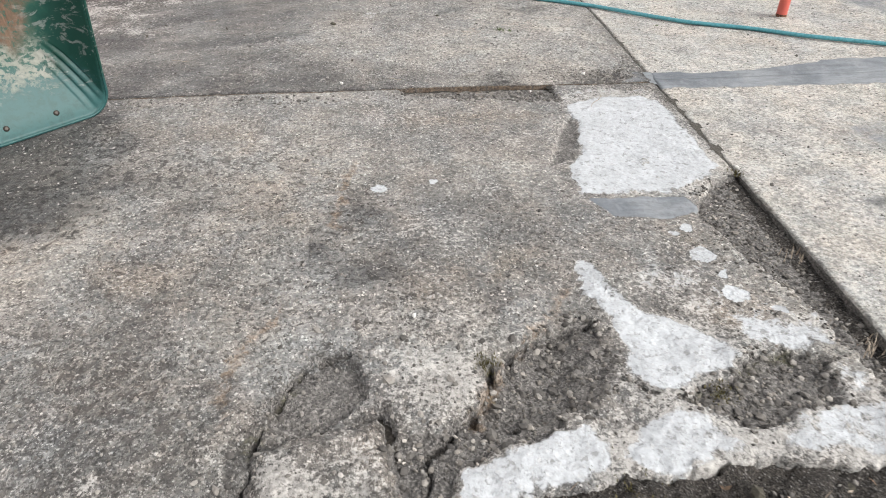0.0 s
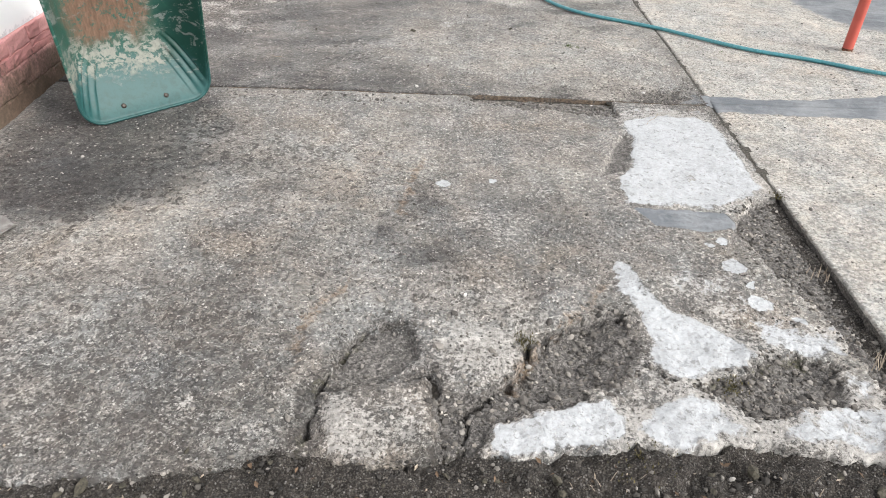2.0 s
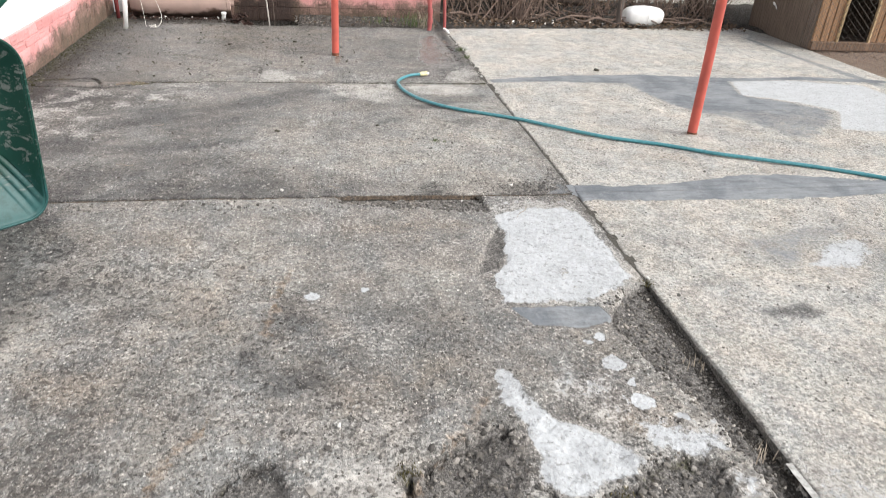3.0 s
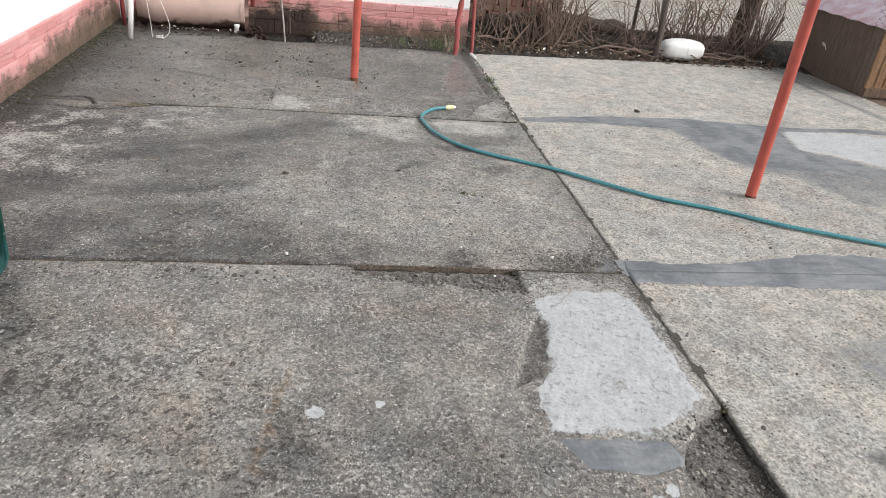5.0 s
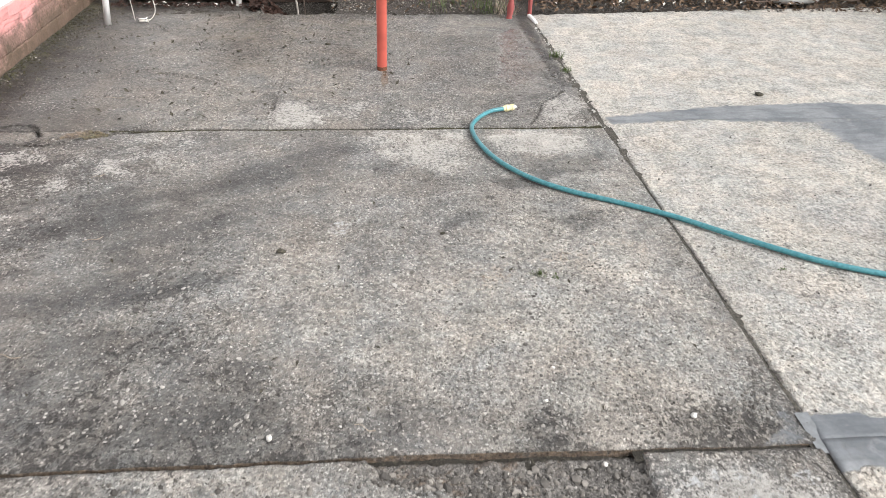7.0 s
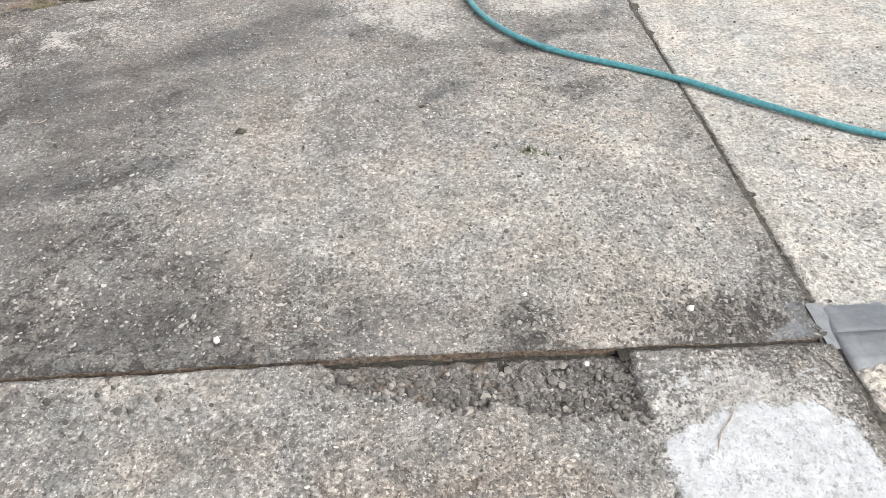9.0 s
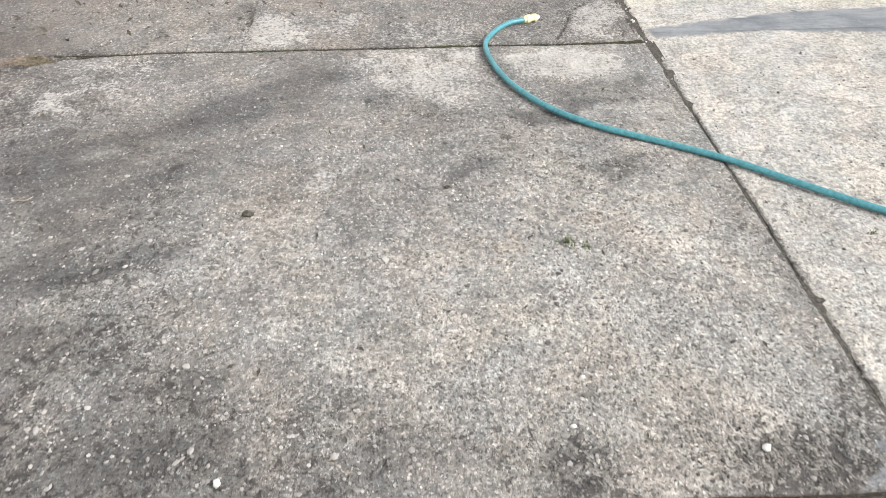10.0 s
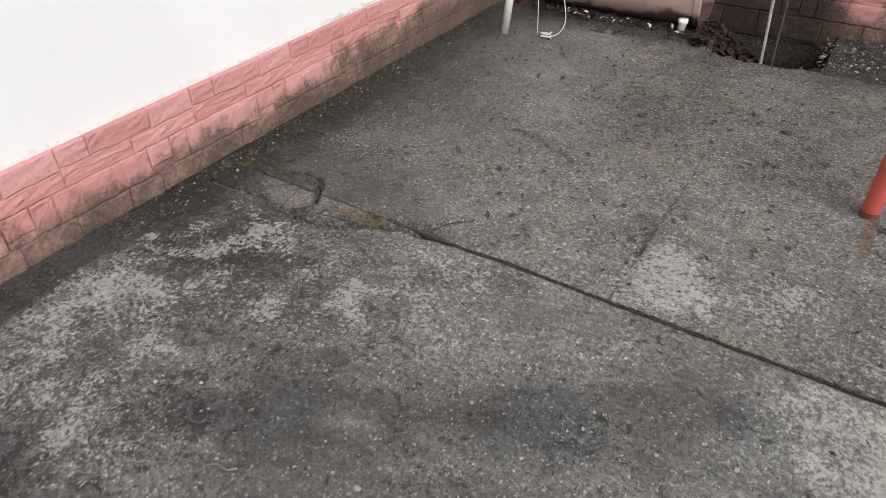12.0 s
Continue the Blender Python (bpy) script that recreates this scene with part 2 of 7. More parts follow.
def soil_material():
    g = Mat("dark_soil", 0.95)
    fine, mid = g.noise(95, 5, 0.75), g.noise(11, 4)
    d, c = g.cells(150)
    r = g.part_of(c, 0)
    d2, c2 = g.cells(340)
    col = g.ramp(g.op("ADD", g.op("MULTIPLY", fine, 0.6), g.op("MULTIPLY", mid, 0.4)), (0.3, (0.009, 0.0075, 0.006)), (0.52, (0.028, 0.023, 0.019)), (0.72, (0.085, 0.071, 0.06)))
    peb = g.ramp(r, (0.0, (0.03, 0.028, 0.026)), (0.8, (0.13, 0.12, 0.11)), (1.0, (0.3, 0.28, 0.26)))
    col = g.mix(g.op("MULTIPLY", g.step(r, 0.4, 0.6), g.step(d, 0.5, 0.3)), col, peb)
    col = g.mix(g.op("MULTIPLY", g.step(g.part_of(c2, 0), 0.6, 0.8), 0.5), col, (0.15, 0.135, 0.115))
    # tan earth where it is trodden beside the dog house
    sep = g.N.new("ShaderNodeSeparateXYZ")
    g.L.new(g.pos, sep.inputs[0])
    trodden = g.op("MULTIPLY", g.op("MULTIPLY", g.step(sep.outputs["X"], 3.4, 3.6), g.step(sep.outputs["X"], 7.5, 6.0)), g.op("MULTIPLY", g.step(sep.outputs["Y"], -1.0, 0.0), g.step(sep.outputs["Y"], 4.2, 3.9)))
    col = g.mix(g.op("MULTIPLY", trodden, 0.9), col, g.ramp(fine, (0.3, (0.14, 0.1, 0.075)), (0.5, (0.27, 0.2, 0.155)), (0.7, (0.42, 0.33, 0.26))))
    return g.done(col, 0.95, g.op("ADD", fine, g.op("MULTIPLY", g.step(d, 0.5, 0.2), 0.5)), 1.0, 0.012)


def joint_material():
    g = Mat("black_joint_dirt", 0.95)
    fine = g.noise(120, 4, 0.7)
    return g.done(g.ramp(fine, (0.35, (0.012, 0.0105, 0.008)), (0.55, (0.035, 0.031, 0.024)), (0.72, (0.1, 0.09, 0.07))), 0.95, fine, 0.9, 0.006)


def grit_material(name, tone):
    g = Mat(name, 0.95)
    f = g.noise(160, 3, 0.6)
    col = g.ramp(g.island(), (0.0, (0.04, 0.038, 0.036)), (0.5, (0.11, 0.103, 0.095)), (0.9, (0.24, 0.225, 0.205)), (1.0, (0.45, 0.43, 0.4)))
    col = g.mix(1.0, col, (tone, tone * 0.97, tone * 0.93), "MULTIPLY")
    return g.done(g.mix(g.op("MULTIPLY", f, 0.5), col, (0.05 * tone, 0.045 * tone, 0.04 * tone)), 0.95, f, 0.4, 0.003)


def gravel_material():
    g = Mat("mixed_gravel", 0.9)
    r = g.island()
    col = g.ramp(r, (0.0, (0.05, 0.046, 0.042)), (0.45, (0.13, 0.12, 0.108)), (0.8, (0.26, 0.24, 0.215)), (0.97, (0.36, 0.335, 0.3)), (1.0, (0.5, 0.48, 0.45)))
    f = g.noise(160, 3, 0.6)
    return g.done(g.mix(g.op("MULTIPLY", f, 0.6), col, (0.07, 0.064, 0.058)), 0.9, f, 0.4, 0.003)


def pebble_material():
    g = Mat("worn_pebbles", 0.85)
    f = g.noise(160, 3, 0.6)
    col = g.ramp(g.island(), (0.0, (0.08, 0.074, 0.068)), (0.35, (0.2, 0.188, 0.172)), (0.7, (0.33, 0.314, 0.29)), (0.95, (0.39, 0.372, 0.346)), (1.0, (0.46, 0.44, 0.415)))
    return g.done(g.mix(g.op("MULTIPLY", f, 0.35), col, (0.12, 0.11, 0.1)), 0.85, f, 0.4, 0.002)


def pale_stone_material():
    g = Mat("pale_pebble", 0.7)
    f = g.noise(90, 3)
    return g.done(g.ramp(f, (0.3, (0.4, 0.385, 0.355)), (0.6, (0.68, 0.665, 0.63))), 0.7, f, 0.3, 0.003)


def plaster_material():
    g = Mat("white_plaster", 0.85)
    f, b = g.noise(45, 4, 0.6), g.noise(1.2, 4)
    col = g.mix(g.step(b, 0.4, 0.7), (0.88, 0.88, 0.89), (0.83, 0.83, 0.84))
    foot = g.op("ADD", g.height(), g.op("ADD", g.op("MULTIPLY_ADD", f, 0.09, -0.045), g.op("MULTIPLY_ADD", g.noise(6, 4, 0.7), 0.06, -0.03)))
    col = g.mix(g.op("MULTIPLY", g.step(foot, 0.318, 0.308), g.step(g.noise(2.2, 3), 0.42, 0.6, 0.25, 0.7)), col, (0.5, 0.51, 0.53))
    return g.done(col, 0.85, f, 0.25, 0.003)


def plinth_material():
    g = Mat("pink_painted_stone", 0.8)
    r, f, b, s = g.chance(), g.noise(80, 4, 0.65), g.noise(9, 5, 0.65, warp=0.5), g.noise(3, 4, 0.6)
    pink = g.ramp(r, (0.0, (0.57, 0.255, 0.245)), (0.5, (0.61, 0.29, 0.28)), (1.0, (0.65, 0.335, 0.325)))
    pink = g.mix(g.op("MULTIPLY", g.step(f, 0.45, 0.7), 0.35), pink, (0.36, 0.2, 0.18))
    worn = g.ramp(g.op("ADD", g.op("MULTIPLY", f, 0.5), g.op("MULTIPLY", b, 0.5)), (0.3, (0.04, 0.03, 0.024)), (0.5, (0.15, 0.1, 0.078)), (0.72, (0.34, 0.22, 0.175)))
    sep = g.N.new("ShaderNodeSeparateXYZ")
    g.L.new(g.pos, sep.inputs[0])
    z = g.op("SUBTRACT", sep.outputs["Z"], g.op("MULTIPLY", g.op("MULTIPLY", g.step(sep.outputs["Y"], 2.0, 3.8), g.step(sep.outputs["Y"], 4.58, 4.5)), 0.125))
    z = g.op("SUBTRACT", z, g.op("MULTIPLY", g.step(sep.outputs["Y"], 1.0, 0.3), 0.1))
    north = g.step(sep.outputs["Y"], 4.5, 4.58)
    z = g.op("SUBTRACT", z, g.op("MULTIPLY", north, 0.03))
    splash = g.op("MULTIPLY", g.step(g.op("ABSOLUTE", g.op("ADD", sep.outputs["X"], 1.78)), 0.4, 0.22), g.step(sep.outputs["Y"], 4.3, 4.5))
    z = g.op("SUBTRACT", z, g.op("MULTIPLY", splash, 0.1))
    line = g.op("ADD", z, g.op("ADD", g.op("MULTIPLY_ADD", f, 0.1, -0.05), g.op("ADD", g.op("MULTIPLY_ADD", b, 0.2, -0.1), g.op("MULTIPLY_ADD", s, 0.24, -0.12))))
    col = g.mix(g.op("MULTIPLY", g.step(line, 0.155, 0.06), 0.92), pink, worn)
    green = g.step(g.op("ADD", line, g.op("MULTIPLY", f, 0.1)), 0.10, 0.02)
    col = g.mix(g.op("MULTIPLY", green, 0.5), col, (0.05, 0.048, 0.022))
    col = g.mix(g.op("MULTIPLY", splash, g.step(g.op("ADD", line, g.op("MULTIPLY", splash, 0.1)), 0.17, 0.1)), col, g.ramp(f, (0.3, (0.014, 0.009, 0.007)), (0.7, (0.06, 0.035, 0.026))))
    return g.done(col, 0.8, g.op("ADD", f, b), 0.5, 0.006)


def paint_material(name, color, rust=(0.12, 0.05, 0.03), rough=0.5, wear=0.66):
    g = Mat(name, rough)
    f, b = g.noise(60, 4, 0.7), g.noise(7, 3)
    c2 = tuple(x * 0.78 for x in color)
    col = g.mix(g.step(b, 0.35, 0.7), color, c2)
    col = g.mix(g.step(g.op("ADD", g.op("MULTIPLY", f, 0.6), g.op("MULTIPLY", b, 0.4)), wear, wear + 0.05), col, rust)
    return g.done(col, rough, f, 0.15, 0.002)


def pipe_material():
    g = Mat("pink_cement_pipe_paint", 0.85)
    f, b, c = g.noise(70, 4, 0.7), g.noise(5, 4, 0.65, warp=0.5), g.noise(2.2, 3)
    col = g.mix(g.step(b, 0.35, 0.7), (0.46, 0.33, 0.285), (0.39, 0.29, 0.25))
    col = g.mix(g.step(g.op("ADD", g.op("MULTIPLY", f, 0.6), g.op("MULTIPLY", b, 0.4)), 0.66, 0.7), col, (0.2, 0.12, 0.1))
    # dark brown along the bottom of the pipe, with a ragged upper edge
    line = g.op("ADD", g.height(), g.op("ADD", g.op("MULTIPLY_ADD", b, 0.14, -0.07), g.op("MULTIPLY_ADD", c, 0.3, -0.15)))
    col = g.mix(g.step(line, 0.1, 0.06), col, g.ramp(f, (0.35, (0.04, 0.024, 0.018)), (0.65, (0.12, 0.07, 0.052))))
    return g.done(col, 0.85, f, 0.4, 0.004)


def tray_material():
    g = Mat("worn_green_enamel", 0.45, spec=0.3)
    g.local()
    f, b, s = g.noise(38, 5, 0.7, warp=0.4), g.noise(6, 5, 0.65, warp=0.8), g.noise(90, 3, 0.7, stretch=(1, 1, 0.25))
    streak = g.noise(15, 5, 0.7, stretch=(0.6, 0.6, 1.3), warp=1.6)
    sep = g.N.new("ShaderNodeSeparateXYZ")
    g.L.new(g.pos, sep.inputs[0])
    x, z = sep.outputs["X"], sep.outputs["Z"]
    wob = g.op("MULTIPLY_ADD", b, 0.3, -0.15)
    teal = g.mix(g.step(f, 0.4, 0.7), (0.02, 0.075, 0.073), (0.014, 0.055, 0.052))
    # enamel turns darker green upwards and towards the right side
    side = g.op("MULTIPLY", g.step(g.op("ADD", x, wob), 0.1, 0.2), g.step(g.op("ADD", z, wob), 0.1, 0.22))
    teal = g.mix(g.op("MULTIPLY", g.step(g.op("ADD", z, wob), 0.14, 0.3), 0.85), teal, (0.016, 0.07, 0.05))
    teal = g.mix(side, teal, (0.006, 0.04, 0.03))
    # bare metal scratches; their broad streaks also paint in glints on wet enamel
    scr = g.op("MULTIPLY", g.step(g.op("ADD", g.op("MULTIPLY", streak, 0.7), g.op("MULTIPLY", f, 0.3)), 0.53, 0.58), g.step(g.op("ADD", z, wob), 0.08, 0.2))
    col = g.mix(g.op("MULTIPLY", scr, 0.7), teal, g.mix(s, (0.1, 0.115, 0.11), (0.24, 0.255, 0.24)))
    # rust in the middle of the back
    r_area = g.op("MULTIPLY", g.step(g.op("ADD", z, wob), 0.26, 0.36), g.step(g.op("ADD", g.op("ABSOLUTE", g.op("ADD", x, 0.05)), wob), 0.22, 0.1))
    rust = g.op("MULTIPLY", r_area, g.step(g.op("ADD", f, g.op("MULTIPLY_ADD", b, 0.5, -0.25)), 0.34, 0.5))
    col = g.mix(g.op("MULTIPLY", rust, 0.9), col, g.ramp(s, (0.3, (0.095, 0.05, 0.032)), (0.7, (0.19, 0.112, 0.075))))
    # dried cement in a ragged belt
    belt = g.op("MULTIPLY", g.op("MULTIPLY", g.step(g.op("ADD", z, wob), 0.12, 0.2), g.step(g.op("ADD", z, wob), 0.36, 0.26)), g.step(x, 0.2, 0.12))
    cem = g.op("MULTIPLY", belt, g.step(g.op("ADD", g.op("MULTIPLY", f, 0.6), g.op("MULTIPLY", streak, 0.4)), 0.46, 0.53))
    col = g.mix(g.op("MULTIPLY", cem, 0.85), col, g.mix(s, (0.17, 0.175, 0.15), (0.31, 0.305, 0.265)))
    return g.done(col, g.op("MULTIPLY_ADD", g.op("MAXIMUM", cem, rust), 0.4, 0.42), g.op("ADD", f, g.op("MULTIPLY", cem, 0.4)), 0.25, 0.003)


def wood_material(name, dark, light, scale=1.0, rough=0.75):
    g = Mat(name, rough)
    g.local()
    grain = g.noise(26 * scale, 5, 0.65, stretch=(3, 3, 0.18), warp=0.4)
    b = g.noise(4, 3)
    r = g.chance()
    col = g.mix(g.step(grain, 0.32, 0.68), dark, light)
    col = g.mix(g.op("MULTIPLY", b, 0.4), col, dark)
    col = g.mix(g.op("MULTIPLY", r, 0.25), col, light)
    return g.done(col, rough, grain, 0.35, 0.003)


def plain(name, c1, c2, rough=0.6, scale=40, metal=0.0, bump=0.2, stretch=(1, 1, 1), per_island=False):
    g = Mat(name, rough, metal)
    f = g.noise(scale, 4, 0.65, stretch=stretch)
    k = g.step(f, 0.3, 0.7)
    if per_island:
        k = g.op("ADD", g.op("MULTIPLY", k, 0.4), g.op("MULTIPLY", g.island(), 0.6))
    return g.done(g.mix(k, c1, c2), rough, f, bump, 0.003)


JOINT, GRIT = joint_material(), grit_material("dull_grit", 1.3)
DARK_GRIT = grit_material("dark_soil_grit", 0.42)
PEBBLES = pebble_material()
CONCRETE, SOIL, GRAVEL, PALE = concrete_material(), soil_material(), gravel_material(), pale_stone_material()
PLASTER, PLINTH, TRAY = plaster_material(), plinth_material(), tray_material()
RED = paint_material("red_oxide_paint", (0.5, 0.098, 0.07), wear=0.7)
# about half as bright as DULL_RED: the wall corner's shade is in this colour
SHADED_RED = paint_material("shaded_red_paint", (0.2, 0.035, 0.035), rough=0.7, wear=0.6)
DULL_RED = paint_material("dull_red_paint", (0.36, 0.09, 0.085), rough=0.75, wear=0.62)
GREEN_TUBE = paint_material("green_tube_paint", (0.009, 0.07, 0.05), rough=0.35, wear=0.72)
RUBBER = plain("black_rubber", (0.012, 0.012, 0.012), (0.03, 0.03, 0.03), 0.65)
STEEL = plain("grey_steel", (0.2, 0.19, 0.18), (0.36, 0.35, 0.33), 0.5, 30, 0.7)
DARK_BOLT = plain("dark_bolt", (0.03, 0.028, 0.026), (0.07, 0.06, 0.05), 0.55, 60, 0.6)
HOSE = plain("green_hose_rubber", (0.045, 0.185, 0.21), (0.09, 0.3, 0.34), 0.36, 90, bump=0.05)
YELLOW = plain("yellow_plastic", (0.68, 0.6, 0.3), (0.78, 0.72, 0.48), 0.45)
WHITE_PVC = plain("white_plastic", (0.78, 0.78, 0.765), (0.87, 0.87, 0.86), 0.4, 14)
CORD = plain("white_cord", (0.5, 0.48, 0.44), (0.72, 0.7, 0.66), 0.9, 160)
PIPE_PINK = pipe_material()
BARK = plain("brown_bark", (0.03, 0.021, 0.016), (0.11, 0.083, 0.067), 0.9, 30, bump=0.6, stretch=(2, 2, 0.4))
STEM = plain("dry_stem_bark", (0.07, 0.045, 0.034), (0.36, 0.265, 0.215), 0.85, 50, bump=0.4, per_island=True)
LEAF = plain("dry_leaf", (0.04, 0.026, 0.016), (0.2, 0.13, 0.08), 0.8, 50, per_island=True)
MOSS_LEAF = plain("olive_moss_blade", (0.04, 0.036, 0.013), (0.13, 0.11, 0.04), 0.9, 80, per_island=True)
GREEN_LEAF = plain("green_blade", (0.045, 0.075, 0.02), (0.12, 0.16, 0.05), 0.7, 50, per_island=True)


def brick_material():
    g = Mat("old_red_brick", 0.9)
    f = g.noise(45, 4, 0.65)
    k = g.op("ADD", g.op("MULTIPLY", g.step(f, 0.3, 0.7), 0.45), g.op("MULTIPLY", g.chance(), 0.55))
    return g.done(g.mix(k, (0.19, 0.08, 0.058), (0.46, 0.27, 0.215)), 0.9, f, 0.5, 0.003)


BRICK = brick_material()
WIRE = plain("galvanised_wire", (0.08, 0.07, 0.06), (0.2, 0.175, 0.155), 0.7, 60, 0.3)
PLANK = wood_material("varnished_pine", (0.13, 0.068, 0.033), (0.4, 0.235, 0.125))
DARK_PLY = wood_material("weathered_dark_plywood", (0.055, 0.04, 0.031), (0.19, 0.14, 0.107))
BEAM = wood_material("scuffed_brown_beam", (0.07, 0.042, 0.028), (0.24, 0.15, 0.095))
TRIM_WOOD = wood_material("pale_trim_wood", (0.3, 0.2, 0.1), (0.55, 0.41, 0.24))
GREY_WOOD = wood_material("grey_weathered_stake", (0.05, 0.04, 0.034), (0.13, 0.105, 0.09))
FELT = plain("faded_lilac_felt", (0.6, 0.38, 0.42), (0.74, 0.68, 0.76), 0.75, 9, bump=0.4)
ROAD = plain("grey_gravel_road", (0.24, 0.222, 0.2), (0.45, 0.425, 0.385), 0.95, 12, bump=0.4)
CREAM = plain("cream_plaster", (0.86, 0.79, 0.5), (0.9, 0.86, 0.66), 0.9, 4)
TWIG = plain("dry_twig", (0.24, 0.19, 0.14), (0.42, 0.36, 0.29), 0.85, 60)
WET_LEAF = plain("wet_brown_leaf", (0.012, 0.006, 0.004), (0.05, 0.022, 0.014), 0.95, 90)
BROWN_GRAVEL = plain("brown_gravel", (0.2, 0.14, 0.105), (0.42, 0.31, 0.24), 0.95, 60, per_island=True)
CLOD = plain("dark_clod", (0.03, 0.028, 0.02), (0.09, 0.08, 0.06), 0.95, 120, bump=0.6)


# ---- mesh helpers ----
def link_mesh(name, bm, material, parent=None, label=""):
    me = bpy.data.meshes.new(name)
    bm.to_mesh(me)
    bm.free()
    me.materials.append(material)
    ob = new(name, me)
    if parent:
        ob.parent = parent
    if label:
        ob["label"] = label
    return ob


def part(name, bm, material, parent, label="", smooth=False):
    if smooth:
        for f in bm.faces:
            f.smooth = True
    return link_mesh(name, bm, material, parent, label)


def thing(name, m, label, category, group="", kind=""):
    ob = new(name)
    ob.empty_display_size = 0.1
    ob.matrix_world = m
    return tagged(ob, label, category, group, kind)


def tube(bm, pts, radii, sides=8, caps=True):
    """A tapered tube along pts."""
    pts = [Vector(p) for p in pts]
    if not hasattr(radii, "__len__"):
        radii = [radii] * len(pts)
    rings, side = [], None
    for i, p in enumerate(pts):
        d = (pts[min(i + 1, len(pts) - 1)] - pts[max(i - 1, 0)]).normalized()
        if side is None:
            side = d.orthogonal().normalized()
        side = (side - d * side.dot(d))
        side = side.normalized() if side.length > 1e-6 else d.orthogonal().normalized()
        other = d.cross(side)
        rings.append([bm.verts.new(p + radii[i] * (math.cos(a) * side + math.sin(a) * other))
                      for a in (2 * math.pi * k / sides for k in range(sides))])
    for a, b in zip(rings, rings[1:]):
        for k in range(sides):
            bm.faces.new((a[k], a[(k + 1) % sides], b[(k + 1) % sides], b[k]))
    if caps:
        bm.faces.new(rings[0][::-1])
        bm.faces.new(rings[-1])
    return bm


def box(bm, x0, x1, y0, y1, z0, z1, bevel=0.0, m=None):
    mat = Matrix.LocRotScale(((x0 + x1) / 2, (y0 + y1) / 2, (z0 + z1) / 2), None, (x1 - x0, y1 - y0, z1 - z0))
    got = bmesh.ops.create_cube(bm, size=1, matrix=(m @ mat) if m else mat)
    if bevel:
        edges = {e for v in got["verts"] for e in v.link_edges}
        bmesh.ops.bevel(bm, geom=list(edges), offset=bevel, segments=2, affect="EDGES", profile=0.6)
    return bm


def curve_points(keys, steps=8):
    """Catmull-Rom points through keys."""
    k = [Vector(p) for p in keys]
    k = [2 * k[0] - k[1]] + k + [2 * k[-1] - k[-2]]
    out = []
    for a, b, c, d in zip(k, k[1:], k[2:], k[3:]):
        for i in range(steps):
            t = i / steps
            out.append(0.5 * ((2 * b) + (c - a) * t + (2 * a - 5 * b + 4 * c - d) * t * t + (3 * b - a - 3 * c + d) * t ** 3))
    return out + [k[-2]]


def stone_shape(bm, x, y, z, r, rng, flat=0.6):
    """A small irregular stone."""
    got = bmesh.ops.create_icosphere(bm, subdivisions=1, radius=1.0)
    turn = Euler((rng.uniform(-0.4, 0.4), rng.uniform(-0.4, 0.4), rng.uniform(0, 6.28))).to_matrix()
    s = Vector((r * rng.uniform(0.8, 1.25), r * rng.uniform(0.7, 1.0), r * flat * rng.uniform(0.7, 1.1)))
    for v in got["verts"]:
        q = v.co * rng.uniform(0.66, 1.16)
        v.co = turn @ Vector((q.x * s.x, q.y * s.y, q.z * s.z)) + Vector((x, y, z))


# ---- noise and outlines on the plan ----
def lattice(ix, iy, seed):
    h = (ix.astype(np.int64) * 374761393 + iy.astype(np.int64) * 668265263 + seed * 1442695041) & 0xFFFFFFFF
    h = ((h ^ (h >> 13)) * 1274126177) & 0xFFFFFFFF
    return ((h ^ (h >> 16)) & 0xFFFF) / 65535.0


def noise2(x, y, seed=0):
    ix, iy = np.floor(x), np.floor(y)
    fx, fy = x - ix, y - iy
    fx, fy = fx * fx * (3 - 2 * fx), fy * fy * (3 - 2 * fy)
    a, b = lattice(ix, iy, seed), lattice(ix + 1, iy, seed)
    c, d = lattice(ix, iy + 1, seed), lattice(ix + 1, iy + 1, seed)
    return (a * (1 - fx) + b * fx) * (1 - fy) + (c * (1 - fx) + d * fx) * fy


def fbm(x, y, scale, octaves=4, seed=0):
    v, w, total = 0.0, 1.0, 0.0
    for o in range(octaves):
        v = v + w * noise2(x * scale + 17.3 * o, y * scale - 9.1 * o, seed + o)
        total += w
        w *= 0.55
        scale *= 2.03
    return v / total - 0.5


def smooth(v, lo, hi):
    t = np.clip((v - lo) / (hi - lo), 0, 1)
    return t * t * (3 - 2 * t)


def inside(x, y, pts):
    """Signed distance to an outline, positive inside."""
    d, sign = np.full(x.shape, 1e9), np.zeros(x.shape, bool)
    for (ax, ay), (bx, by) in zip(pts, pts[1:] + pts[:1]):
        ex, ey = bx - ax, by - ay
        t = np.clip(((x - ax) * ex + (y - ay) * ey) / (ex * ex + ey * ey + 1e-12), 0, 1)
        d = np.minimum(d, (x - ax - t * ex) ** 2 + (y - ay - t * ey) ** 2)
        cross = (ay > y) != (by > y)
        sign ^= cross & (x < ex * (y - ay) / (ey if abs(ey) > 1e-9 else 1e-9) + ax)
    return np.where(sign, np.sqrt(d), -np.sqrt(d))


def along(x, y, pts):
    """Distance to an open line."""
    d = np.full(x.shape, 1e9)
    for (ax, ay), (bx, by) in zip(pts, pts[1:]):
        ex, ey = bx - ax, by - ay
        t = np.clip(((x - ax) * ex + (y - ay) * ey) / (ex * ex + ey * ey + 1e-12), 0, 1)
        d = np.minimum(d, (x - ax - t * ex) ** 2 + (y - ay - t * ey) ** 2)
    return np.sqrt(d)


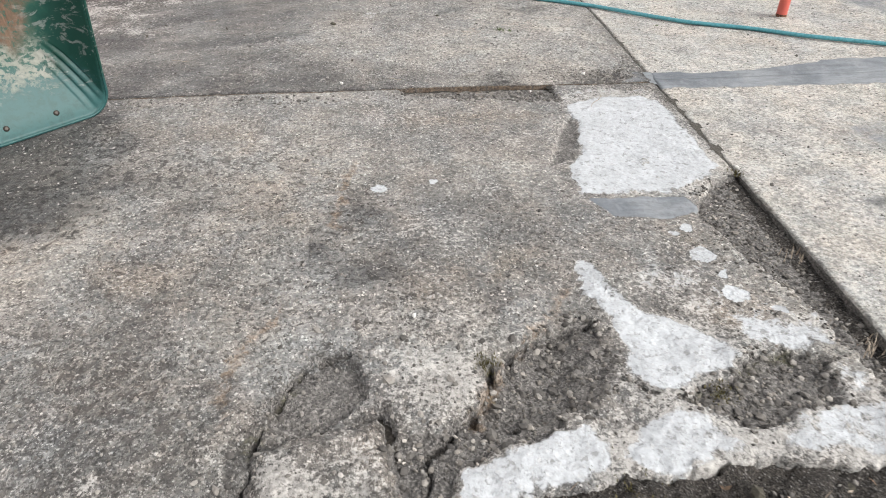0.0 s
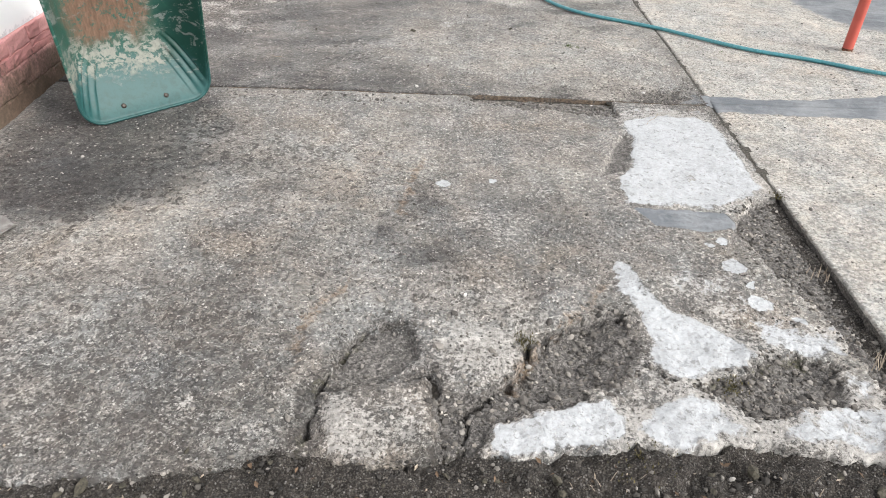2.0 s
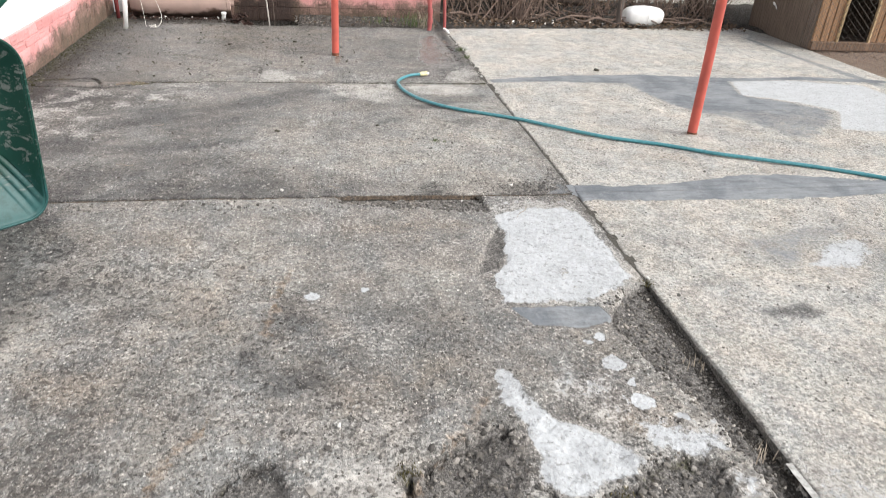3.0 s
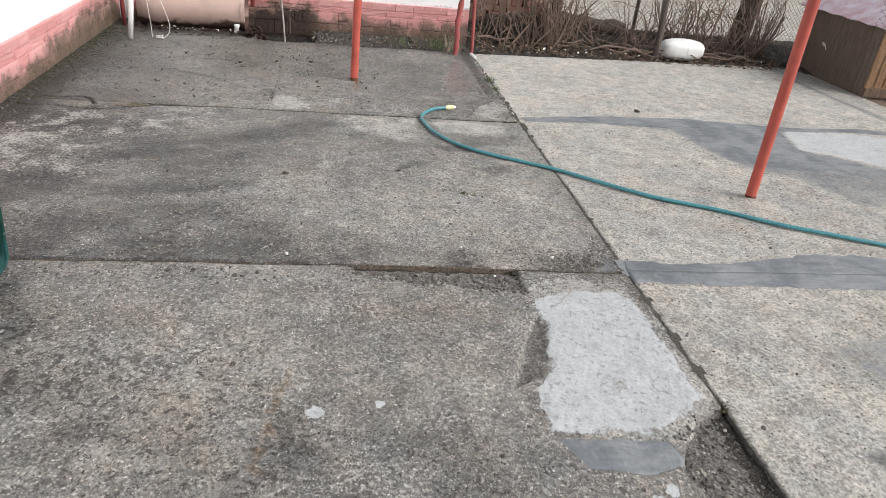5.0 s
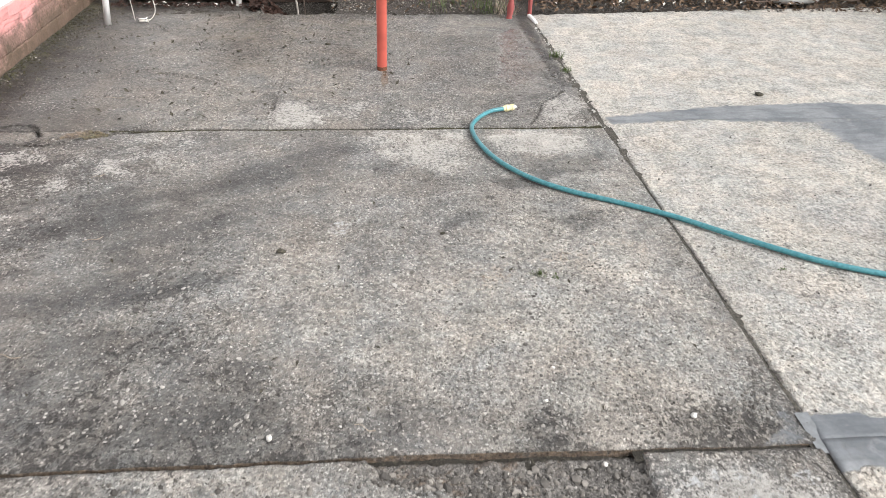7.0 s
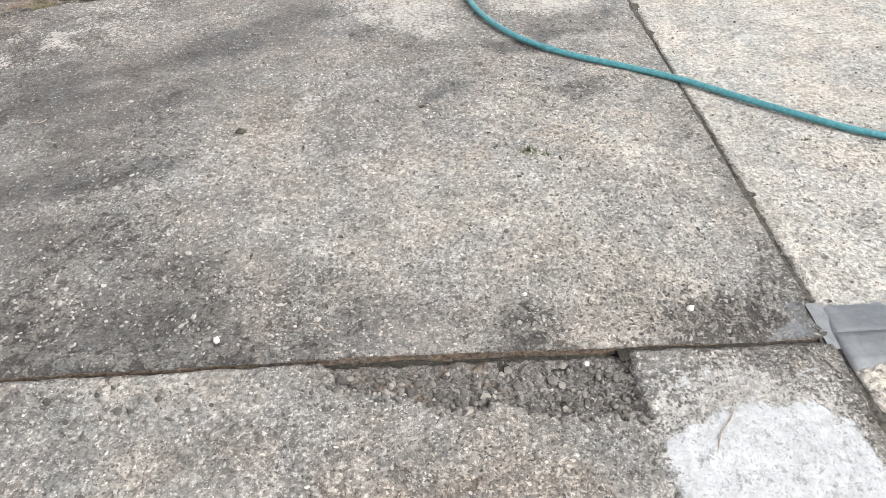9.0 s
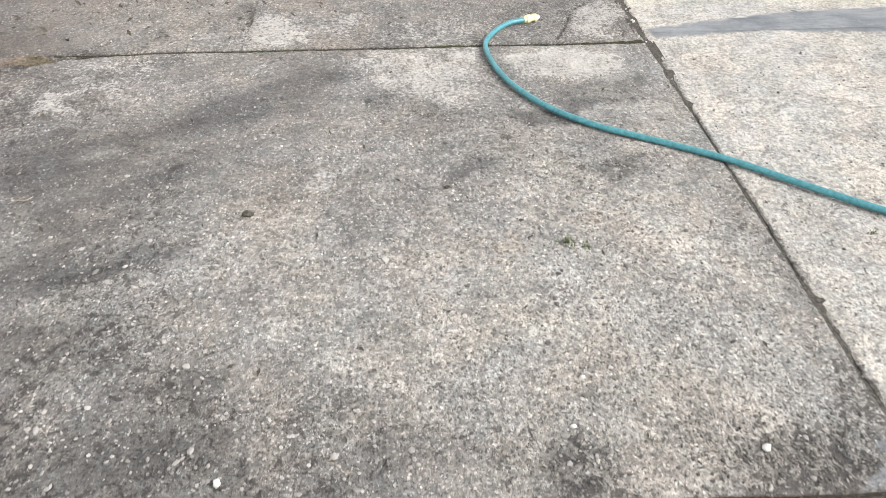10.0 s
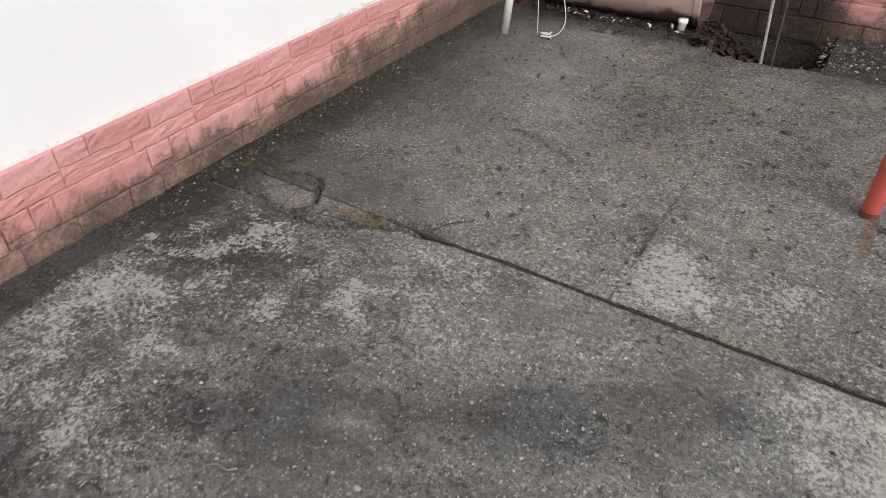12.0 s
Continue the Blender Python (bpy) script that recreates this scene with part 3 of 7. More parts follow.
# ---- the yard's surface: outlines of patches, holes and stains on the plan ----
WHITE_PATCHES = [
    [(-0.48, -0.2), (-0.29, -0.12), (-0.11, -0.14), (-0.04, -0.2), (-0.03, -0.49), (-0.03, -0.78), (-0.08, -0.86), (-0.18, -0.91), (-0.27, -0.97), (-0.55, -0.96), (-0.62, -0.95), (-0.59, -0.73), (-0.54, -0.66), (-0.49, -0.42)],
    [(-0.7, -1.27), (-0.65, -1.32), (-0.61, -1.42), (-0.56, -1.53), (-0.46, -1.58), (-0.41, -1.65), (-0.35, -1.71), (-0.42, -1.77), (-0.51, -1.79), (-0.56, -1.83), (-0.65, -1.83), (-0.7, -1.76), (-0.69, -1.66), (-0.69, -1.56), (-0.73, -1.46), (-0.74, -1.38)],
]
LOW_PATCHES = [
    [(-0.44, -1.99), (-0.37, -1.91), (-0.26, -1.89), (-0.13, -1.89), (-0.08, -1.92), (-0.08, -2.01), (-0.07, -2.07), (-0.18, -2.08), (-0.27, -2.06), (-0.36, -2.05), (-0.44, -2.03)],
    [(-0.79, -1.96), (-0.67, -1.89), (-0.58, -1.85), (-0.53, -1.9), (-0.5, -1.97), (-0.52, -2.03), (-0.6, -2.05), (-0.69, -2.07), (-0.75, -2.05), (-0.79, -2.01)],
    [(-1.15, -1.99), (-1.06, -1.95), (-0.99, -1.92), (-0.9, -1.9), (-0.83, -1.88), (-0.79, -1.97), (-0.81, -2.03), (-0.88, -2.06), (-0.97, -2.08), (-1.04, -2.11), (-1.11, -2.1), (-1.17, -2.08)],
]
HALF_WHITE = [
    [(-0.34, -1.53), (-0.25, -1.58), (-0.14, -1.6), (-0.12, -1.68), (-0.14, -1.72), (-0.27, -1.72), (-0.36, -1.68)],
    [(-0.19, -1.75), (-0.1, -1.7), (-0.09, -1.8), (-0.12, -1.88), (-0.23, -1.89)],
    [(-0.33, -1.2), (-0.28, -1.36), (-0.16, -1.46), (-0.09, -1.6), (-0.13, -1.7), (-0.29, -1.66), (-0.44, -1.54), (-0.59, -1.45), (-0.5, -1.23)],
    [(-0.47, -0.01), (-0.02, -0.01), (-0.02, -0.3), (-0.48, -0.25)],
    [(-1.34, -0.79), (-1.22, -0.8), (-1.18, -0.86), (-1.24, -0.92), (-1.32, -0.9)],
    [(-0.03, -1.8), (0.01, -1.72), (0.14, -1.78), (0.3, -2.0), (0.3, -2.12), (-0.08, -2.12)],
]
WHITE_DOTS = [(-0.31, -1.3, 0.04), (-0.3, -1.48, 0.034), (-0.31, -1.16, 0.025), (-0.29, -1.4, 0.016), (-0.36, -1.19, 0.02), (-0.2, -1.55, 0.02), (-1.27, -0.83, 0.03), (-1.08, -0.8, 0.02)]
PALE_A = [
    [(-1.37, -1.66), (-1.27, -1.56), (-1.05, -1.67), (-1.07, -1.78), (-1.13, -1.86), (-1.25, -1.88), (-1.3, -1.79)],
    [(-1.1, -1.57), (-0.97, -1.47), (-0.84, -1.42), (-0.83, -1.53), (-0.95, -1.65), (-1.08, -1.64)],
    [(-1.61, -1.65), (-1.5, -1.65), (-1.52, -1.74), (-1.54, -1.78), (-1.59, -1.78), (-1.66, -1.95), (-1.72, -1.9)],
    [(-0.78, -0.4), (-0.62, -0.45), (-0.7, -0.75), (-0.85, -0.6)],
]
BLOCK = [(-1.57, -1.91), (-1.48, -1.88), (-1.39, -1.85), (-1.3, -1.83), (-1.29, -1.91), (-1.27, -1.98), (-1.27, -2.06), (-1.36, -2.1), (-1.46, -2.13), (-1.55, -2.1)]
MORTAR_HOLE = [(-1.55, -1.78), (-1.49, -1.67), (-1.43, -1.62), (-1.35, -1.67), (-1.33, -1.77), (-1.39, -1.83), (-1.48, -1.86), (-1.55, -1.85)]
HOLES = [
    [(-1.04, -1.78), (-1.0, -1.69), (-0.95, -1.67), (-0.85, -1.58), (-0.77, -1.53), (-0.73, -1.58), (-0.7, -1.71), (-0.71, -1.77), (-0.83, -1.85), (-0.93, -1.87), (-1.04, -1.87), (-1.09, -1.87)],
    [(-1.28, -1.89), (-1.08, -1.85), (-0.93, -1.86), (-0.81, -1.86), (-0.89, -1.9), (-1.06, -1.95), (-1.15, -1.99), (-1.18, -2.08), (-1.27, -2.07)],
    [(-0.59, -1.84), (-0.53, -1.8), (-0.35, -1.71), (-0.25, -1.69), (-0.18, -1.75), (-0.2, -1.84), (-0.22, -1.9), (-0.33, -1.9), (-0.39, -1.93), (-0.45, -1.95), (-0.49, -1.92), (-0.52, -1.87)],
]
TRENCH = [(-0.03, -0.85), (-0.1, -0.89), (-0.19, -0.98), (-0.25, -1.1), (-0.2, -1.25), (-0.16, -1.35), (-0.16, -1.44), (-0.12, -1.5), (-0.105, -1.61), (-0.12, -1.69), (-0.09, -1.75), (-0.09, -1.84), (-0.11, -2.0), (-0.1, -2.13), (-0.08, -2.13), (-0.065, -2.03), (-0.02, -1.9), (-0.004, -1.76), (0.1, -1.72), (0.1, -0.85)]
EDGE_PIT = [(-1.2, 0.08), (-0.475, 0.08), (-0.475, -0.07), (-0.485, -0.165), (-0.53, -0.145), (-0.68, -0.14), (-0.79, -0.1), (-0.88, -0.125), (-0.95, -0.09), (-1.04, -0.06), (-1.14, -0.03)]
GROOVE = [(-0.47, -0.32), (-0.485, -0.48), (-0.55, -0.68), (-0.65, -0.73), (-0.6, -0.58), (-0.51, -0.36)]
DAMP_SHADE_A = [
    [(-0.96, -0.33), (-0.83, -0.38), (-0.93, -0.64), (-1.12, -0.8), (-1.26, -0.96), (-1.32, -1.19), (-1.4, -1.34), (-1.5, -1.2), (-1.44, -1.07), (-1.38, -0.88), (-1.25, -0.76), (-1.16, -0.6)],
    # damp by the wall, and the wheelbarrow's cast shadow put into the colour
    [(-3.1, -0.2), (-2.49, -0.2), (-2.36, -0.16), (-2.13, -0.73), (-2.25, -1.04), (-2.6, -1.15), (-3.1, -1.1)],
]
DAMP_WIDE = [(-1.38, -0.86), (-1.18, -0.76), (-0.95, -0.6), (-0.85, -0.42), (-0.76, -0.8), (-0.74, -1.2), (-0.8, -1.4), (-1.1, -1.45), (-1.45, -1.4), (-1.5, -1.15)]
SMEAR = [(-0.58, -0.97), (-0.25, -0.985), (-0.22, -1.07), (-0.36, -1.12), (-0.52, -1.08)]
FLECK_B = [(-3.15, 1.2), (-3.17, 1.86), (-2.79, 1.87), (-2.54, 1.82), (-2.31, 1.91), (-2.05, 1.97), (-1.93, 1.92), (-2.03, 1.78), (-2.09, 1.6), (-2.17, 1.51), (-2.3, 1.44), (-2.44, 1.41), (-2.62, 1.35), (-2.5, 1.21), (-2.35, 1.1), (-2.4, 0.95), (-2.5, 0.72), (-2.8, 0.7), (-3.1, 0.9)]
PALE_B = [
    [(-0.6, 1.93), (-0.38, 1.99), (-0.15, 1.9), (-0.16, 1.79), (-0.35, 1.71), (-0.57, 1.75)],
    [(-1.23, 1.93), (-1.12, 2.01), (-0.7, 2.01), (-0.71, 1.67), (-0.83, 1.54), (-0.97, 1.65), (-1.08, 1.66), (-1.15, 1.76)],
    [(-2.0, 0.62), (-1.82, 0.68), (-1.64, 0.83), (-1.41, 0.93), (-1.12, 0.92), (-0.66, 0.98), (-0.13, 0.89), (-0.06, 0.45), (-0.08, 0.18), (-0.37, 0.18), (-0.75, 0.24), (-1.3, 0.27), (-1.45, 0.57), (-1.78, 0.55)],
    [(-2.1, 1.28), (-1.98, 1.38), (-1.95, 1.31), (-2.04, 1.24)],
]
PALE_C = [
    [(-1.68, 2.27), (-1.6, 2.43), (-1.52, 2.34), (-1.41, 2.25), (-1.4, 2.08), (-1.51, 2.04), (-1.67, 2.08)],
    [(-1.38, 2.28), (-1.26, 2.41), (-1.19, 2.35), (-1.22, 2.14), (-1.33, 2.13)],
    [(-1.15, 2.08), (-1.04, 2.24), (-0.77, 2.33), (-0.62, 2.24), (-0.75, 2.05)],
    [(-0.4, 2.05), (-0.25, 2.36), (-0.09, 2.49), (-0.03, 2.3), (-0.04, 2.08), (-0.2, 2.05)],
]
DARK_B = [
    [(-0.43, 1.68), (-0.2, 1.69), (-0.07, 1.75), (-0.13, 1.52), (-0.31, 1.53), (-0.42, 1.49), (-0.5, 1.56)],
    [(-0.67, 1.48), (-0.43, 1.5), (-0.41, 1.4), (-0.61, 1.39)],
    [(-1.03, 1.26), (-0.94, 1.33), (-0.84, 1.28), (-0.93, 1.21)],
    [(-0.91, 1.14), (-0.84, 1.22), (-0.7, 1.22), (-0.72, 1.13), (-0.81, 1.13), (-0.88, 1.07)],
    [(-0.45, 1.17), (-0.24, 1.21), (-0.27, 1.11), (-0.39, 1.04)],
    [(-0.75, 0.02), (-0.76, 0.13), (-0.68, 0.2), (-0.61, 0.12), (-0.59, 0.02)],
    [(-0.52, 0.02), (-0.37, 0.13), (-0.2, 0.17), (-0.1, 0.09), (-0.16, 0.02)],
]
FILM_B = [
    [(-2.4, 1.36), (-1.97, 1.58), (-1.34, 1.6), (-0.89, 1.47), (-1.02, 1.24), (-1.13, 1.11), (-1.41, 0.98), (-1.71, 0.88), (-1.94, 0.8), (-2.15, 0.72)],
    [(-2.62, 1.32), (-2.4, 1.38), (-2.2, 1.46), (-2.02, 1.62), (-1.9, 1.85), (-1.5, 1.98), (-1.26, 1.9), (-1.18, 1.7), (-1.3, 1.45), (-1.65, 1.2), (-2.0, 0.95), (-2.3, 1.0)],
    [(-2.05, 0.58), (-1.72, 0.6), (-1.49, 0.6), (-1.41, 0.42), (-1.42, 0.2), (-1.83, 0.15), (-2.1, 0.3)],
    [(-2.0, 0.02), (-0.95, 0.02), (-0.9, 0.14), (-1.3, 0.22), (-1.9, 0.25)],
    [(-0.98, 0.62), (-0.8, 0.72), (-0.72, 0.6), (-0.84, 0.5)],
]
CORNER_SMEAR = [(-0.17, 0.01), (-0.02, 0.01), (-0.02, 0.15), (-0.07, 0.12), (-0.1, 0.06)]
WASH_B = [(-1.46, 1.2), (-1.2, 1.3), (-1.05, 1.15), (-1.25, 0.98), (-1.46, 1.02)]
STREAK_B = [(-1.95, 0.72), (-1.7, 0.82), (-1.55, 0.9), (-1.4, 1.09)]
PUDDLE = [(-0.42, 2.8), (-0.42, 2.5), (-0.47, 2.2), (-0.35, 2.18), (-0.25, 2.43), (-0.09, 2.6), (-0.03, 2.95), (-0.05, 3.6), (-0.14, 3.85), (-0.3, 3.6), (-0.37, 3.1)]
WET_C = [(-1.56, 3.86), (-0.2, 3.88), (-0.25, 2.7), (-0.63, 2.54), (-1.03, 2.6), (-1.36, 2.81)]
MORTAR_STRIPS = [
    [(0.0, 0.11), (0.25, 0.085), (0.63, 0.12), (0.97, 0.2), (1.24, 0.2), (1.7, 0.1), (2.6, 0.1), (3.5, 0.12), (3.5, -0.1), (1.6, -0.09), (1.12, -0.11), (0.76, -0.1), (0.37, -0.09), (0.0, -0.07)],
    [(0.03, 2.14), (0.61, 2.27), (1.34, 2.32), (2.2, 2.23), (2.79, 2.31), (3.5, 2.2), (3.5, 2.1), (2.66, 2.2), (2.04, 2.12), (1.12, 2.05), (0.54, 2.09), (0.05, 2.05)],
    [(1.1, 2.08), (2.04, 2.16), (1.9, 1.72), (2.23, 1.55), (2.4, 1.35), (2.26, 1.11), (1.82, 0.7), (1.67, 0.83), (1.52, 1.15), (1.31, 1.27), (1.19, 1.54)],
    [(3.16, 3.9), (3.26, 3.9), (3.26, 3.2), (3.34, 2.64), (3.42, 2.0), (3.27, 2.0), (3.2, 2.64), (3.16, 3.2)],
]
WASHED_D = [(0.57, -0.48), (0.9, -0.4), (1.4, -0.44), (1.1, -0.87), (0.85, -0.89), (0.68, -0.81), (0.58, -0.67)]
WASHED_D_WHITE = [(0.92, -0.56), (1.25, -0.52), (0.95, -0.83), (0.74, -0.77)]
DARK_D = [(0.34, -1.02), (0.56, -1.02), (0.59, -1.1), (0.46, -1.14), (0.36, -1.09)]
SMOOTH_C = [(-3.0, 2.1), (-2.81, 2.12), (-2.66, 1.98), (-2.47, 2.03), (-2.29, 2.08), (-2.22, 2.18), (-2.27, 2.28), (-2.42, 2.4), (-2.58, 2.36), (-2.75, 2.3)]
PALE_E = [(2.04, 2.14), (2.66, 2.2), (3.2, 2.05), (3.2, 0.9), (2.32, 0.88), (2.15, 0.94), (2.43, 1.35), (2.24, 1.56), (1.89, 1.73)]
WALL_PIT = [(-2.02, 4.75), (-1.99, 4.25), (-1.92, 4.1), (-1.76, 4.06), (-1.56, 4.08), (-1.5, 4.2), (-1.5, 4.75)]
CRACKS = [
    [(-0.71, -1.76), (-0.66, -1.82), (-0.54, -1.84), (-0.38, -1.75), (-0.26, -1.7)],
    [(-0.74, -1.57), (-0.87, -1.6), (-1.02, -1.69), (-1.04, -1.78), (-1.1, -1.86), (-1.2, -1.94), (-1.22, -2.12)],
    [(-1.38, -1.63), (-1.43, -1.615), (-1.49, -1.67), (-1.55, -1.78), (-1.58, -1.9), (-1.58, -1.98), (-1.6, -2.12)],
    [(-3.1, 1.89), (-2.91, 1.9), (-2.76, 1.89), (-2.64, 1.87), (-2.48, 1.95), (-2.37, 2.0), (-2.2, 2.02)],
    [(-3.16, 1.98), (-3.02, 2.075), (-2.92, 2.07), (-2.85, 2.1), (-2.79, 2.09), (-2.74, 2.05), (-2.7, 1.98)],
    [(-2.28, 2.06), (-2.2, 2.17)],
    [(-0.1, 2.51), (-0.18, 2.43), (-0.26, 2.35), (-0.31, 2.2), (-0.36, 2.08)],
    [(-0.1, 2.51), (-0.15, 2.61), (-0.145, 2.87)],
    [(-0.05, 2.28), (-0.076, 2.085)],
    [(-2.36, 2.81), (-2.27, 2.815), (-2.15, 2.74)],
    [(-1.58, -1.9), (-1.48, -1.865), (-1.39, -1.84), (-1.3, -1.82), (-1.265, -1.9), (-1.255, -2.09)],
    [(-1.71, 2.47), (-1.68, 2.34), (-1.67, 2.24), (-1.64, 2.11)],
    [(-2.72, 1.88), (-2.67, 1.93), (-2.56, 1.96), (-2.51, 1.98), (-2.48, 2.02), (-2.43, 1.99), (-2.36, 2.01)],
]
OCHRE = [(-2.62, 1.95), (-2.6, 2.01), (-2.54, 2.03), (-2.45, 2.04), (-2.38, 1.99), (-2.42, 1.95), (-2.52, 1.97)]
LICHEN = [[(-1.56, -1.45), (-1.63, -1.57), (-1.66, -1.69), (-1.65, -1.84)], [(-0.76, -1.42), (-0.83, -1.53), (-0.95, -1.65), (-1.03, -1.74), (-1.09, -1.86)], [(-1.36, -0.64), (-1.41, -0.86), (-1.42, -1.05)], [(-0.85, 0.75), (-0.2, 0.95)], [(0.6, 0.45), (1.3, 0.6)]]
FRONT_EDGE_X = [-3.4, -2.25, -1.78, -1.67, -1.56, -1.41, -1.28, -1.2, -1.14, -1.08, -0.96, -0.86, -0.77, -0.72, -0.61, -0.46, -0.29, -0.16, 0.0]
FRONT_EDGE_Y = [-2.26, -2.21, -2.15, -2.09, -2.11, -2.14, -2.1, -2.08, -2.08, -2.1, -2.06, -2.06, -2.04, -2.06, -2.05, -2.03, -2.06, -2.08, -2.1]
ATTRS = ("white", "mortar", "soil", "damp", "pale", "dirt", "moss", "rust", "warm", "gloss", "brown")


def joint_y(x):
    return 0.006 + 0.03 * np.clip(-x / 1.2, 0, 1)


def surface(x, y):
    """Height and stain layers of the pavement at plan points."""
    w1, w2 = fbm(x, y, 9, 4, 3) * 0.075, fbm(x, y, 9, 4, 51) * 0.075
    px, py = x + w1, y + w2
    # a finer, smaller wander for outlines that keep their place
    f1, f2 = fbm(x, y, 24, 4, 131), fbm(x, y, 24, 4, 151)
    qx, qy = x + w1 * 0.22 + f1 * 0.04, y + w2 * 0.22 + f2 * 0.04
    jag = fbm(x, y, 26, 4, 77)
    a = {k: np.zeros(x.shape) for k in ATTRS}
    left, right = x < 0, x >= 0
    slab_a, slab_b, slab_c = left & (y < joint_y(x)), left & (y >= joint_y(x)) & (y < 2.02), left & (y >= 2.02)
    z = fbm(x, y, 110, 2, 15) * 0.003 * slab_a + fbm(x, y, 1.1, 3, 5) * 0.012 + fbm(x, y, 7, 4, 9) * 0.006 + fbm(x, y, 45, 3, 13) * 0.0045
    big = fbm(x, y, 1.6, 4, 21)
    big2 = fbm(x, y, 3.4, 4, 33)
    # general tone of each slab
    a["dirt"] = np.where(slab_a, 0.24, np.where(slab_b, 0.2, np.where(slab_c, 0.36, 0.16))) + big * 0.9 + big2 * 0.5
    a["dirt"] += np.where(slab_a, 0.45 * smooth(-y, 0.9, 1.7) * smooth(-x, 1.4, 2.0), 0)
    a["warm"] = np.where(right, 0.85 - 0.16 * smooth(-y, 0.1, 0.6), np.where(slab_a, 0.2, np.where(slab_b, 0.16 + 0.24 * smooth(x, -1.4, -0.4), 0.0))) + big2 * 0.4
    a["damp"] = np.where(slab_c, 0.05 + 0.33 * smooth(-x, 1.7, 3.0), np.where(slab_b, 0.13 + 0.09 * (1 - smooth(y, 0.4, 0.9)) + 0.16 * smooth(-x, 1.2, 2.8) + 0.04 * smooth(y, 0.8, 1.9), np.where(slab_a, 0.0, 0.0))) + big * 0.45
    a["pale"] = np.where(right, 0.25, np.where(slab_a, 0.06, np.where(slab_c, 0.15, 0.1))) + big2 * 0.5
    a["moss"] += np.where(slab_c, 0.22 + 0.16 * smooth(y, 2.4, 3.8), np.where(slab_b, 0.04, 0)) + big * 0.2
    a["brown"] = np.where(slab_c, 0.34 - 0.25 * smooth(x, -1.6, -0.4), np.where(slab_b, 0.22 * smooth(-x, 1.8, 2.8), 0.02)) + big * 0.6
    # second outline also darkens the slab colour for the wheelbarrow's shadow
    for p, w, e in zip(DAMP_SHADE_A, (0.12, 0.6), (0.045, 0.16)):
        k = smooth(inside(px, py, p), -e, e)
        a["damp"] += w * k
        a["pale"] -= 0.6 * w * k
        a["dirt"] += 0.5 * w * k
    wide_damp = smooth(inside(px, py, DAMP_WIDE) + jag * 0.15, -0.12, 0.12)
    a["damp"] += (0.22 + 0.5 * big2 - a["damp"]) * wide_damp
    a["moss"] += 0.16 * wide_damp
    a["warm"] -= 0.15 * wide_damp
    corner = smooth(-y, 1.1, 1.8) * smooth(-x, 1.5, 2.0) * slab_a
    a["damp"] -= 0.2 * corner
    a["pale"] += 0.16 * corner
    # rosy, better kept stretches between greyer worn ones
    a["pale"] += slab_a * (1.1 * fbm(x, y, 4.5, 4, 471) - 0.02)
    a["warm"] += slab_a * 1.2 * fbm(x, y, 2.6, 4, 481)
    a["brown"] += slab_a * 1.6 * fbm(x, y, 3.1, 4, 491)
    # an oval of slab A brightened through a paler cement colour
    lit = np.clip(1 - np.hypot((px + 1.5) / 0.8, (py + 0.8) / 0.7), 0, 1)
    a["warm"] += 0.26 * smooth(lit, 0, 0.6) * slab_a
    # water marks drawn out along the fall of slab B, and clouds of dirt over its lower part
    u, v = x * 0.92 + y * 0.39 + w1 * 0.6, y * 0.92 - x * 0.39 + w2 * 0.6
    drawn = fbm(u * 0.22, v, 7, 4, 431)
    swept = slab_b * smooth(-x, 1.0, 1.6) * smooth(y, 0.3, 0.7)
    a["damp"] += (0.95 * drawn + 0.02) * swept
    a["pale"] -= 0.5 * drawn * swept
    cloud = fbm(x, y, 5.5, 4, 441)
    a["damp"] += slab_b * 0.75 * cloud * (1 - 0.6 * swept) + slab_a * (0.03 + 0.1 * smooth(-x, 1.3, 1.9) * smooth(y, -1.5, -1.0) + 0.6 * cloud)
    a["dirt"] += slab_b * (0.9 * fbm(x, y, 4, 4, 451) + 0.25 * (1 - smooth(y, 0.1, 0.6)))
    for i, p in enumerate(DARK_B):
        k = smooth(inside(qx, qy, p) + jag * 0.05, -0.03, 0.03)
        a["damp"] += (0.38 if i < 5 else 0.2) * k
        a["dirt"] += (0.1 if i < 5 else 0.3) * k
        a["pale"] -= 0.3 * k
    for p, w, e in zip(FILM_B, (0.06, 0.2, 0.08, 0.2, 0.2), (0.12, 0.1, 0.12, 0.06, 0.08)):
        k = smooth(inside(px, py, p), -e, e)
        a["damp"] += w * k
        a["pale"] -= 0.25 * k
    a["damp"] += right * (0.14 * (1 - smooth(x, 0.05, 0.8)) * smooth(y, 0.2, 1.5) + 0.1 * smooth(fbm(x, y, 2.2, 4, 401), 0.0, 0.2))
    fl = smooth(inside(px, py, FLECK_B), -0.12, 0.12)
    a["pale"] += (0.2 + 1.3 * fbm(x, y, 13, 4, 461)) * fl
    a["dirt"] += 0.42 * fl
    a["damp"] += 0.06 * fl
    for p, w, e in zip(PALE_B, (0.7, 0.38, 0.1, 0.35), (0.03, 0.05, 0.14, 0.05)):
        k = smooth(inside(qx, qy, p), -e, e)
        a["pale"] += w * k
        a["damp"] -= 0.32 * k
        a["warm"] += 0.15 * k
    for p, w in zip(PALE_C, (0.62, 0.5, 0.32, 0.42)):
        k = smooth(inside(qx, qy, p), -0.06, 0.06)
        a["pale"] += w * k
        a["damp"] -= 0.8 * w * k
    wb = smooth(inside(px, py, WASH_B), -0.14, 0.14)
    a["white"] += 0.4 * wb
    a["damp"] -= 0.2 * wb
